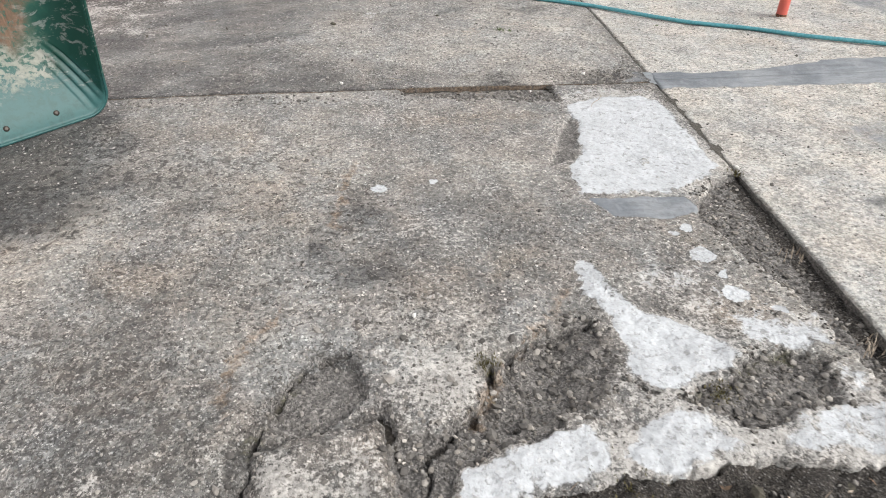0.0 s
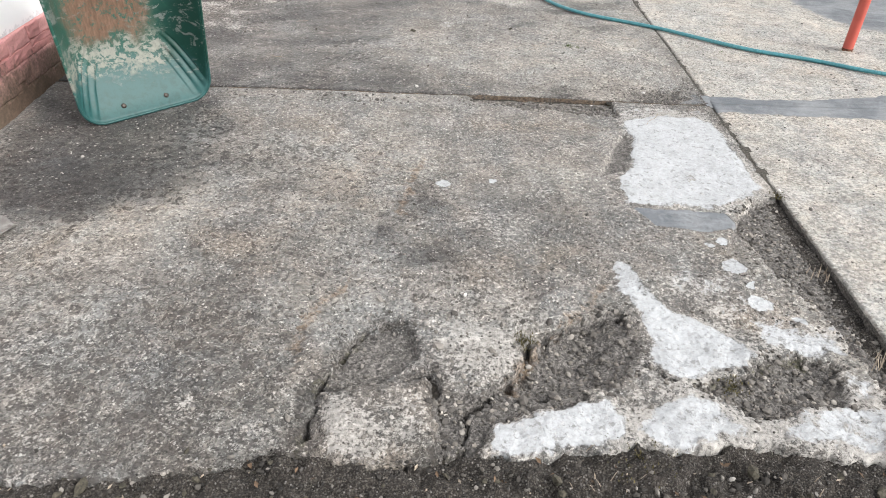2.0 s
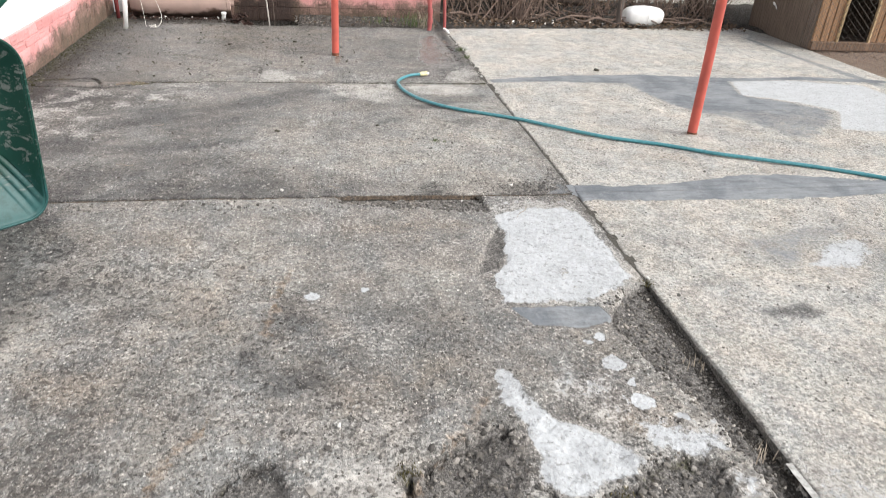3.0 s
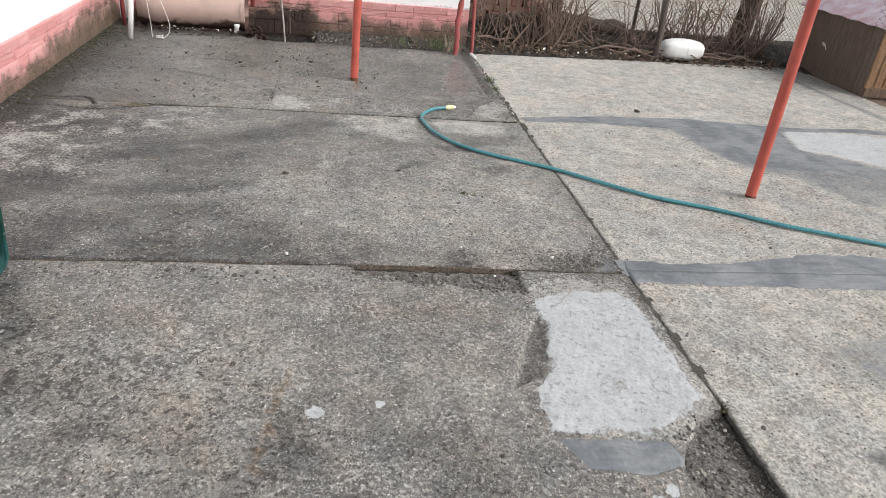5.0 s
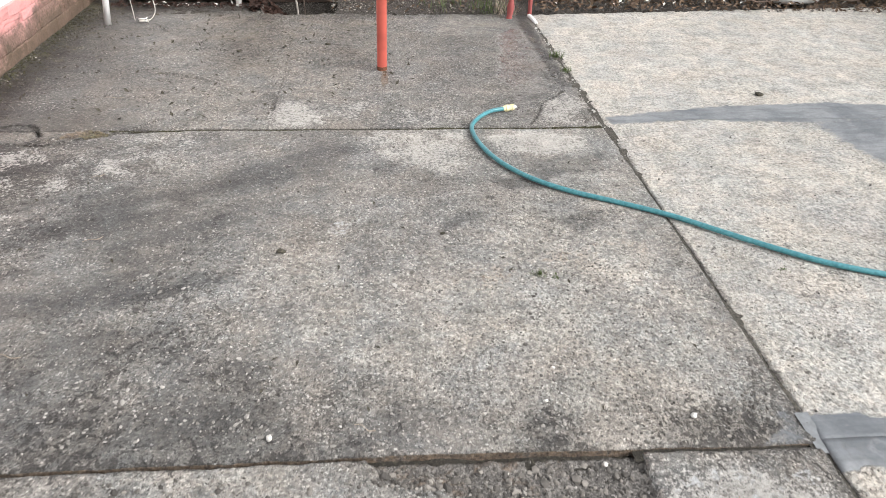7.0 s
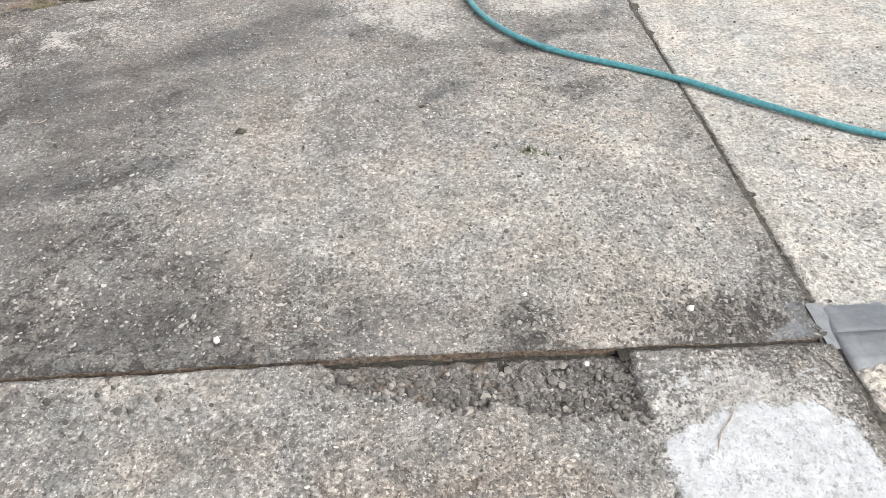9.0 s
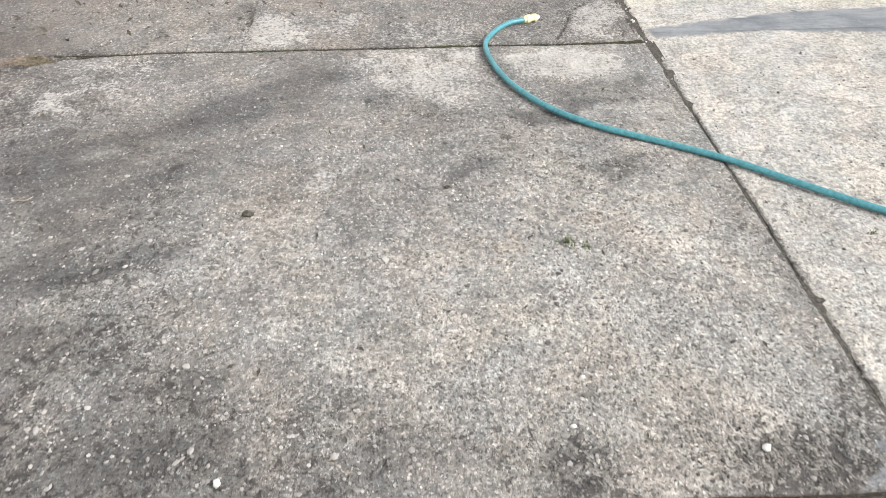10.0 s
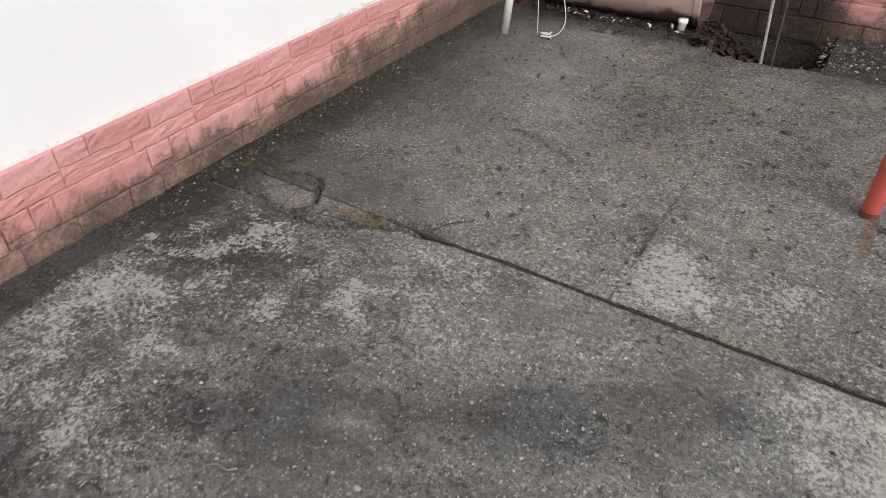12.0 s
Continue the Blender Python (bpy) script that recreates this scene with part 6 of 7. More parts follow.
vine = thing("vine_trunk", pose(-0.165, 3.99, 0), "twisted dull red vine trunk at the wall corner", "vine")
bm = bmesh.new()
tube(bm, curve_points([(0, 0, -0.05), (0.01, 0, 0.12), (0.0, 0.01, 0.3), (0.025, 0.0, 0.55), (0.03, 0.02, 0.85), (0.06, 0.03, 1.3), (0.05, 0.05, 1.9)], 5),
     [0.024 + 0.005 * math.sin(2.1 * k) for k in range(31)], 10)
part("stem", bm, DULL_RED, vine, smooth=True)
bm = bmesh.new()
tube(bm, curve_points([(0.03, 0.03, 0.5), (0.045, 0.05, 0.62), (0.04, 0.04, 0.8), (0.06, 0.05, 1.1)], 5), 0.008, 6)
part("shoot", bm, STEM, vine)


# ---- dog house ----
def dog_house():
    dh = thing("dog_house", pose(3.6, 3.37, 0.0, 0, 0, -2), "wooden dog house with an arched doorway and faded lilac roof", "dog house")
    W, D, E, R = 0.86, 1.2, 0.67, 1.02
    mid, dx0, dx1, dz0, dz1 = W / 2, 0.265, 0.61, 0.085, 0.44

    def roof_z(x):
        return E + (R - E) * (1 - abs(x - mid) / mid)

    arc_r = (dx1 - dx0) / 2
    edges = [0.0, 0.085, 0.17, 0.255, 0.345, 0.4375, 0.53, 0.62, 0.705, 0.785, W]
    for x0, x1 in zip(edges, edges[1:]):
        x0, x1 = x0 + 0.005, x1 - 0.005
        bm = bmesh.new()
        cols = [x0 + (x1 - x0) * k / 5 for k in range(6)]
        for a, b in zip(cols, cols[1:]):
            for lo, hi in ([(0.08, None)] if (b <= dx0 + 0.001 or a >= dx1 - 0.001) else [("arch", None)]):
                def bottom(x):
                    if lo != "arch":
                        return 0.08
                    u = min(1, abs(x - (dx0 + dx1) / 2) / arc_r)
                    return dz1 + arc_r * 0.92 * math.sqrt(max(0, 1 - u * u))
                q = [(a, bottom(a)), (b, bottom(b)), (b, roof_z(b)), (a, roof_z(a))]
                f = [bm.verts.new((x, 0.0, z)) for x, z in q] + [bm.verts.new((x, 0.018, z)) for x, z in q]
                for ids in ((0, 1, 2, 3), (7, 6, 5, 4), (0, 4, 5, 1), (2, 6, 7, 3), (1, 5, 6, 2), (0, 3, 7, 4)):
                    bm.faces.new([f[k] for k in ids])
        bmesh.ops.remove_doubles(bm, verts=bm.verts, dist=0.0004)
        part("plank", bm, PLANK, dh)
    bm = bmesh.new()
    arch = [(dx0, -0.006, dz0)] + [((dx0 + dx1) / 2 - arc_r * math.cos(a), -0.006, dz1 + arc_r * 0.92 * math.sin(a)) for a in (math.pi * k / 14 for k in range(15))] + [(dx1, -0.006, dz0)]
    tube(bm, arch, 0.017, 6)
    part("door_trim", bm, TRIM_WOOD, dh, "pale rounded door trim")
    bm = bmesh.new()
    box(bm, -0.01, W + 0.01, -0.03, 0.03, 0.0, 0.085, 0.006)
    part("base_beam", bm, BEAM, dh, "scuffed brown base beam")
    for name, x0, x1 in (("side_panel", 0.0, 0.016), ("side_panel", W - 0.016, W)):
        for y0, y1 in ((0.02, 0.15), (0.163, D)):
            bm = bmesh.new()
            box(bm, x0, x1, y0, y1, -0.03, E + 0.01, 0.002)
            part(name, bm, DARK_PLY, dh, "dark weathered plywood side")
    bm = bmesh.new()
    vs = [(0.016, 0.02), (W - 0.016, 0.02), (W - 0.016, E), (mid, R - 0.02), (0.016, E)]
    a, b = [bm.verts.new((x, D - 0.016, z)) for x, z in vs], [bm.verts.new((x, D, z)) for x, z in vs]
    bm.faces.new(a)
    bm.faces.new(b[::-1])
    for k in range(5):
        bm.faces.new((a[k], b[k], b[(k + 1) % 5], a[(k + 1) % 5]))
    part("back_panel", bm, DARK_PLY, dh)
    bm = bmesh.new()
    box(bm, 0.016, W - 0.016, 0.02, D - 0.016, 0.03, 0.05)
    part("floor_board", bm, DARK_PLY, dh)
    for s in (-1, 1):
        bm = bmesh.new()
        nx, ny = 6, 10
        grid = []
        for j in range(ny + 1):
            row = []
            for i in range(nx + 1):
                u = i / nx * 1.16
                y = -0.1 + (D + 0.18) * j / ny
                sag = 0.008 * math.sin(3.1 * j + 2 * i) - (0.03 * max(0, u - 0.95) if i == nx else 0)
                row.append(bm.verts.new((mid + s * mid * u, y, R + 0.012 - (R - E) * u + sag)))
            grid.append(row)
        for j in range(ny):
            for i in range(nx):
                bm.faces.new((grid[j][i], grid[j][i + 1], grid[j + 1][i + 1], grid[j + 1][i]))
        bmesh.ops.recalc_face_normals(bm, faces=bm.faces)
        ob = part("roof_sheet", bm, FELT, dh, "faded lilac and red roofing sheet")
        sol = ob.modifiers.new("thickness", "SOLIDIFY")
        sol.thickness, sol.offset = 0.012, 0
    bm = bmesh.new()
    tube(bm, curve_points([(-0.006, 0.78, 0.3), (-0.03, 0.77, 0.33), (-0.03, 0.73, 0.32), (-0.006, 0.72, 0.27)], 5), 0.006, 6)
    part("hook", bm, WHITE_PVC, dh, "small white hook on the side")


dog_house()


# ---- fences ----
def chain_link(name, a, b, height, cell, parent, z0=0.02, gauge=0.0019):
    """Diagonal wires of a chain-link panel from plan point a to b."""
    a, b = Vector((*a, 0)), Vector((*b, 0))
    length = (b - a).length
    d = (b - a) / length
    nrm = Vector((-d.y, d.x, 0))
    bm = bmesh.new()
    n = int((length + height) / cell) + 1
    for s in (1, -1):
        for k in range(n):
            c = k * cell
            u0, z_0 = (c - height, height) if s == 1 else (c - height, 0.0)
            u1, z_1 = (c, 0.0) if s == 1 else (c, height)
            t0, t1 = max(0, (0 - u0) / (u1 - u0)), min(1, (length - u0) / (u1 - u0))
            if t1 - t0 < 0.02:
                continue
            pts = []
            m = max(2, int((t1 - t0) * height / cell * 2))
            for j in range(m + 1):
                t = t0 + (t1 - t0) * j / m
                off = 0.003 * (1 if (j + (s > 0)) % 2 else -1)
                u = u0 + (u1 - u0) * t
                sag = 0.02 * math.sin(u * 2.3)
                pts.append(a + d * u + nrm * (off + sag) + Vector((0, 0, z0 + z_0 + (z_1 - z_0) * t)))
            tube(bm, pts, gauge, 4, caps=False)
    return part(name, bm, WIRE, parent, "rusty grey diamond wire mesh")


fence = thing("chain_link_fence", pose(0, 0, 0), "grey chain-link fence behind the garden bed", "fence", "wire fences")
chain_link("wire_mesh", (0.75, 5.08), (5.2, 5.25), 1.2, 0.052, fence, 0.06)
for x, y in ((0.78, 5.1), (2.0, 5.15), (3.35, 5.2), (4.7, 5.26)):
    bm = bmesh.new()
    tube(bm, [(x, y, -0.1), (x, y, 1.4)], 0.02, 10)
    part("fence_post", bm, GREY_WOOD, fence, smooth=True)
bm = bmesh.new()
tube(bm, [(0.78, 5.075, 1.25), (2.0, 5.12, 1.25), (5.2, 5.24, 1.25)], 0.003, 5)
part("top_wire", bm, WIRE, fence)

fence = thing("chain_link_fence", pose(0, 0, 0), "low chain-link fence round the dog house", "fence", "wire fences")
chain_link("wire_mesh", (3.44, 3.34), (4.45, 2.5), 1.1, 0.06, fence, 0.0, 0.0013)
for x, y in ((4.46, 2.49),):
    bm = bmesh.new()
    tube(bm, [(x, y, -0.1), (x, y, 1.15)], 0.012, 8)
    part("fence_post", bm, WIRE, fence, smooth=True)


# ---- garden bed: bare shrubs, trunks, bricks, container ----
def bare_shrub(x, y, stems, height, spread, seed, label):
    rng = random.Random(seed)
    sh = thing("bare_shrub", pose(x, y, 0.0), label, "shrub", "leafless shrubs in the bed")
    for grp in range(max(1, stems // 6)):
        for _ in range(6):
            bm = bmesh.new()
            a, r0 = rng.uniform(0, 6.28), rng.uniform(0.0, 0.12)
            p = Vector((r0 * math.cos(a), r0 * math.sin(a), -0.03))
            out = Vector((math.cos(a) * spread * rng.uniform(0.3, 1.2), math.sin(a) * spread * 0.45 * rng.uniform(0.2, 1.0), height * rng.uniform(0.6, 1.15)))
            pts, n = [], 9
            bend = Vector((rng.uniform(-1, 1), rng.uniform(-0.5, 0.5), 0)) * spread * 0.75
            droop = rng.choice((0.0, 0.1, 0.35, 0.7)) * height
            for k in range(n + 1):
                t = k / n
                q = p + out * t + bend * math.sin(t * math.pi) - Vector((0, 0, droop)) * t ** 3 + Vector((rng.uniform(-1, 1), rng.uniform(-1, 1), rng.uniform(-0.6, 0.6))) * 0.009
                pts.append(q)
            r = rng.choice((0.003, 0.004, 0.005, 0.0065, 0.01))
            tube(bm, pts, [r * (1 - 0.7 * k / n) for k in range(n + 1)], 6)
            for _ in range(rng.randint(1, 3)):
                k = rng.randint(3, n - 1)
                q = pts[k]
                e = q + Vector((rng.uniform(-1, 1), rng.uniform(-0.5, 0.5), rng.uniform(-0.2, 0.9))) * 0.2
                m = (q + e) / 2 + Vector((rng.uniform(-1, 1), 0, rng.uniform(-1, 1))) * 0.03
                tube(bm, [q, m, e], [r * 0.5, r * 0.38, r * 0.2], 5)
            part("branch", bm, STEM, sh)
    return sh


for i, (x, y, stems, h, s) in enumerate(((0.2, 4.72, 6, 0.75, 0.35), (0.42, 4.5, 6, 0.8, 0.5), (0.68, 4.62, 18, 0.95, 0.35), (0.92, 4.6, 36, 1.0, 0.22), (1.15, 4.72, 18, 0.85, 0.45), (1.5, 4.78, 12, 0.75, 0.5), (1.75, 4.65, 6, 0.7, 0.4),
                                         (1.95, 4.82, 18, 0.85, 0.35), (2.35, 4.82, 24, 0.95, 0.3), (2.65, 4.75, 30, 0.95, 0.4), (2.95, 4.72, 18, 0.9, 0.4), (3.2, 4.8, 30, 0.9, 0.25), (3.42, 4.9, 18, 0.8, 0.3))):
    bare_shrub(x, y, stems, h, s, 40 + i, ("tangled leafless brown shrub in the garden bed", "pale-stemmed bare shrub by the wire fence", "dark twiggy bare shrub by the wire fence")[i % 3])


def vine_canes():
    """Long pale canes that arch over the brick pile and hang down to the bed."""
    rng = random.Random(88)
    v = thing("climbing_vine", pose(0.45, 4.7, 0.02), "pale bare climbing vine arching over the bricks", "vine")
    for _ in range(15):
        bm = bmesh.new()
        x0, x1, h = rng.uniform(-0.35, 0.5), rng.uniform(-0.35, 0.6), rng.uniform(0.45, 1.0)
        y = rng.uniform(-0.1, 0.2)
        pts = [(x0, y, 0.0), (x0 + rng.uniform(-0.1, 0.1), y, h * 0.55), (x0 * 0.7 + x1 * 0.3, y + 0.03, h), (x0 * 0.2 + x1 * 0.8, y, h * rng.uniform(0.55, 0.85)), (x1, y - 0.06, rng.uniform(0.05, 0.3))]
        r = rng.uniform(0.004, 0.008)
        pts = curve_points(pts, 5)
        tube(bm, pts, [r * (1 - 0.5 * k / len(pts)) for k in range(len(pts))], 6)
        part("cane", bm, STEM, v)


vine_canes()


def log(x, y, z, l, r, turn, tip, seed):
    rng = random.Random(seed)
    ob = thing("log", pose(x, y, z, 0, tip, turn), "dark weathered log lying behind the shrubs", "log", "logs in the bed")
    bm = bmesh.new()
    pts = [(l * (k / 8 - 0.5), 0.02 * rng.uniform(-1, 1), 0.015 * rng.uniform(-1, 1)) for k in range(9)]
    tube(bm, pts, [r * rng.uniform(0.85, 1.1) for _ in pts], 12)
    part("trunk", bm, BARK, ob, smooth=True)


log(0.3, 5.0, 0.52, 0.9, 0.045, 4, -22, 1)
log(1.35, 4.98, 0.21, 0.9, 0.085, -3, 6, 2)
log(0.62, 4.98, 0.2, 0.7, 0.06, 8, -4, 3)


def trunk(x, y, r, lean, label, seed):
    rng = random.Random(seed)
    t = thing("tree", pose(x, y, 0), label, "tree", "old trunks in the bed")
    pts = [(lean * z + 0.03 * math.sin(3 * z + seed), 0.02 * math.cos(4 * z), z) for z in (-0.1, 0.05, 0.25, 0.5, 0.8, 1.2, 1.7, 2.3)]
    bm = bmesh.new()
    tube(bm, pts, [r * k for k in (1.5, 1.2, 1.0, 0.95, 0.9, 0.85, 0.75, 0.6)], 12)
    part("trunk", bm, BARK, t, smooth=True)
    for k in range(7):
        z, a = rng.uniform(1.0, 2.2), rng.uniform(0, 6.28)
        bm = bmesh.new()
        d = Vector((math.cos(a), math.sin(a) * 0.6, rng.uniform(0.5, 1.2)))
        q = Vector((lean * z, 0, z))
        tube(bm, [q, q + d * 0.35, q + d * 0.8 + Vector((0, 0, 0.15)), q + d * 1.2 + Vector((rng.uniform(-0.2, 0.2), 0, 0.3))], [r * 0.4, r * 0.3, r * 0.18, r * 0.06], 7)
        part("limb", bm, BARK, t, smooth=True)
    for k in range(4):
        bm = bmesh.new()
        off = rng.uniform(-1, 1) * r
        tube(bm, curve_points([(off + 0.1 * rng.uniform(-1, 1), -r * 1.1, 0.0), (off + 0.06, -r * 1.15, 0.3), (off + rng.uniform(-0.1, 0.1), -r * 1.1, 0.6), (off + lean, -r, 1.0)], 4), 0.007, 6)
        part("vine", bm, STEM, t)


trunk(3.15, 4.95, 0.11, 0.12, "thick dark leaning trunk wrapped in vines", 3)
trunk(0.95, 4.85, 0.055, 0.03, "dark slim trunk among bare stems", 7)


def garden_stake():
    """Straight rough pole driven in at the edge of the paving."""
    st = thing("garden_stake", pose(1.98, 4.38, 0), "dark rough wooden stake at the slab edge", "stake")
    rng = random.Random(9)
    bm = bmesh.new()
    zs = [-0.1 + 0.13 * k for k in range(18)]
    tube(bm, [(0.004 * rng.uniform(-1, 1) - 0.05 * z, 0.004 * rng.uniform(-1, 1), z) for z in zs], [0.034 * rng.uniform(0.88, 1.1) for _ in zs], 9)
    part("pole", bm, GREY_WOOD, st, smooth=True)
    bm = bmesh.new()
    tube(bm, curve_points([(0.02, -0.028, 0.0), (-0.02, -0.03, 0.25), (0.025, -0.03, 0.5), (0.03, -0.028, 0.8)], 5), 0.005, 6)
    part("vine", bm, STEM, st)


garden_stake()


def loose_rods():
    rng = random.Random(77)
    for i in range(16):
        x, y, a = rng.uniform(0.2, 3.2), rng.uniform(4.4, 4.75), rng.uniform(-0.5, 0.5)
        l = rng.uniform(0.3, 0.8)
        ob = thing("fallen_branch", pose(x, y, 0.02, 0, 0, math.degrees(a)), "dry fallen branch lying in the garden bed", "branch", "fallen branches")
        bm = bmesh.new()
        pts = [(l * (k / 5 - 0.5), 0.03 * math.sin(k + i), 0.01 + 0.06 * rng.random()) for k in range(6)]
        tube(bm, pts, [0.009, 0.011, 0.01, 0.009, 0.007, 0.004], 6)
        part("stick", bm, STEM, ob)


loose_rods()


def container():
    c = thing("plastic_canister", pose(2.3, 4.5, -0.01, 0, 0, 3), "white plastic canister lying on its side in the bed", "canister")
    bm = bmesh.new()
    n, prof = 28, ((-0.225, 0.045), (-0.215, 0.066), (-0.18, 0.087), (-0.1, 0.102), (0.0, 0.106), (0.1, 0.101), (0.18, 0.085), (0.215, 0.062), (0.225, 0.035))
    rings = []
    for x, r in prof:
        ring = []
        for k in range(n):
            a = 2 * math.pi * k / n
            ca, sa = math.cos(a), math.sin(a)
            q = (abs(ca) ** 3 + abs(sa) ** 3) ** (-1 / 3)
            ring.append(bm.verts.new((x, r * 1.15 * q * ca, 0.108 + r * q * sa)))
        rings.append(ring)
    for a, b in zip(rings, rings[1:]):
        for k in range(n):
            bm.faces.new((a[k], b[k], b[(k + 1) % n], a[(k + 1) % n]))
    bm.faces.new(rings[0])
    bm.faces.new(rings[-1][::-1])
    bmesh.ops.recalc_face_normals(bm, faces=bm.faces)
    part("body", bm, WHITE_PVC, c, smooth=True)
    bm = bmesh.new()
    tube(bm, [(0.205, 0.0, 0.12), (0.245, 0.0, 0.12)], 0.026, 16)
    part("cap", bm, WHITE_PVC, c, "white screw cap")
    bm = bmesh.new()
    tube(bm, [(0.005, 0.127 * math.cos(a), 0.108 + 0.112 * math.sin(a)) for a in (2 * math.pi * k / 24 for k in range(25))], 0.0025, 5, caps=False)
    part("seam", bm, WHITE_PVC, c, "moulded seam")


container()


def brick_pile():
    rng = random.Random(31)
    pile = thing("brick_pile", pose(0.12, 5.2, 0), "loose pile of old red bricks at the wall corner", "brick pile")
    data = []
    for v in range(4):
        bm = bmesh.new()
        box(bm, -0.125, 0.125, -0.06, 0.06, 0, 0.065, 0.005)
        for vert in bm.verts:
            vert.co += Vector((rng.uniform(-1, 1), rng.uniform(-1, 1), rng.uniform(-1, 1))) * 0.003
        me = bpy.data.meshes.new("brick")
        bm.to_mesh(me)
        bm.free()
        me.materials.append(BRICK)
        data.append(me)
    for row in range(11):
        count = 6 if row < 6 else max(1, 6 - (row - 5))
        for depth in range(2):
            for k in range(count):
                ob = new("brick", data[rng.randrange(4)])
                ob.parent = pile
                end_on = rng.random() < 0.45
                ob.matrix_local = pose(0.06 + k * 0.135 + rng.uniform(-0.02, 0.02) + (row % 2) * 0.06, depth * 0.2 + rng.uniform(-0.03, 0.03), -0.03 + row * 0.069,
                                       rng.uniform(-2, 2), rng.uniform(-2, 2), 90 + rng.uniform(-9, 9) if end_on else 90 + rng.uniform(-6, 6))


brick_pile()


# ---- beyond the fence ----
bm = bmesh.new()
box(bm, -40, 60, 5.9, 13.4, -0.3, 0.03)
tagged(link_mesh("road", bm, ROAD), "grey gravel lane beyond the wire fence", "road", kind="structure")
bm = bmesh.new()
box(bm, -12, 40, 13.6, 14.0, -0.3, 3.2)
tagged(link_mesh("wall_far", bm, CREAM), "pale yellow wall of the house across the lane", "wall", kind="structure")


# ---- litter, stones, moss ----
def litter(name, count, region, size, material, seed, label, category):
    """Small flat leaves scattered over a stretch of ground, one object."""
    rng = random.Random(seed)
    bm = bmesh.new()
    for _ in range(count):
        x, y, z = region(rng)
        r = size * rng.uniform(0.5, 1.3)
        turn = Euler((rng.uniform(-0.7, 0.7), rng.uniform(-0.7, 0.7), rng.uniform(0, 6.28))).to_matrix()
        vs = [bm.verts.new(turn @ Vector(q) * r + Vector((x, y, z))) for q in ((-1, 0, 0), (-0.2, 0.45, 0.15), (1, 0.1, 0), (-0.1, -0.42, 0.12))]
        bm.faces.new((vs[0], vs[2], vs[1]))
        bm.faces.new((vs[0], vs[3], vs[2]))
    return tagged(link_mesh(name, bm, material), label, category, kind="stuff")


def pit_leaf(r):
    x, y = r.uniform(-2.03, -1.5), r.uniform(4.0, 4.64)
    return x, y, -0.3 + 0.2 * max(0.0, min(1.0, (-1.66 - x) / 0.3)) + r.uniform(-0.03, 0.03)


litter("leaf_litter", 1300, pit_leaf, 0.04, WET_LEAF, 6, "dark wet leaves in the pit by the wall", "leaf litter")
litter("leaf_litter", 130, lambda r: (r.gauss(-2.02, 0.03), r.uniform(4.12, 4.45), r.uniform(0.0, 0.05)), 0.035, WET_LEAF, 9, "dark wet leaves heaped at the edge of the pit", "leaf litter")
litter("leaf_litter", 150, lambda r: (r.uniform(-1.5, -0.05), r.uniform(4.15, 4.6), r.uniform(0.0, 0.02)), 0.022, LEAF, 8, "scattered dead leaves at the foot of the wall", "leaf litter")


def bed_spot(r):
    x, y = r.uniform(0.1, 3.45), r.uniform(4.2, 5.0)
    t = min(1, max(0, (y - 4.6) / 0.4))
    return x, y, -0.005 + 0.17 * t * t * (3 - 2 * t) + r.uniform(0.0, 0.04)


litter("leaf_litter", 2200, bed_spot, 0.026, LEAF, 20, "dead leaves lying over the garden bed", "leaf litter")
litter("leaf_litter", 420, lambda r: (r.gauss(2.62, 0.2), r.uniform(4.6, 4.9), r.uniform(0.35, 0.95)), 0.018, GREEN_LEAF, 24, "sparse dull green leaves among the bare stems", "leaves")
litter("leaf_litter", 380, lambda r: (r.uniform(-3.1, -0.9), r.uniform(2.1, 4.1), r.uniform(0.004, 0.009)), 0.015, CLOD, 21, "dark scraps of wet leaf on the concrete", "leaf litter")
litter("leaf_litter", 110, lambda r: (r.uniform(-3.0, -0.1), r.uniform(0.1, 2.0), r.uniform(0.004, 0.008)), 0.009, CLOD, 22, "small dark leaf scraps on the concrete", "leaf litter")
litter("leaf_litter", 26, lambda r: (r.uniform(0.2, 3.3), bed_spot(r)[1] * 0.3 + 3.02, 0.03), 0.02, CORD, 23, "pale paper scraps along the garden bed", "leaf litter")


def tuft(x, y, n, h, seed, material=GREEN_LEAF, label="small tuft of grass in the joint", spread=0.06):
    rng = random.Random(seed)
    bm = bmesh.new()
    for _ in range(n):
        a, r0 = rng.uniform(0, 6.28), rng.uniform(0, spread)
        p = Vector((r0 * math.cos(a), r0 * math.sin(a), 0))
        b = rng.uniform(0, 6.28)
        hh, w = h * rng.uniform(0.4, 1.1), 0.0016
        tip = p + Vector((math.cos(b), math.sin(b), 0)) * hh * rng.uniform(0.2, 0.8) + Vector((0, 0, hh))
        mid = (p + tip) / 2 + Vector((0, 0, hh * 0.15))
        s = Vector((-math.sin(b), math.cos(b), 0)) * w
        v = [bm.verts.new(q) for q in (p - s, p + s, mid + s * 0.8, mid - s * 0.8, tip)]
        bm.faces.new((v[0], v[1], v[2], v[3]))
        bm.faces.new((v[3], v[2], v[4]))
    ob = link_mesh("grass", bm, material)
    ob.location = (x, y, -0.004)
    return tagged(ob, label, "grass", kind="stuff")


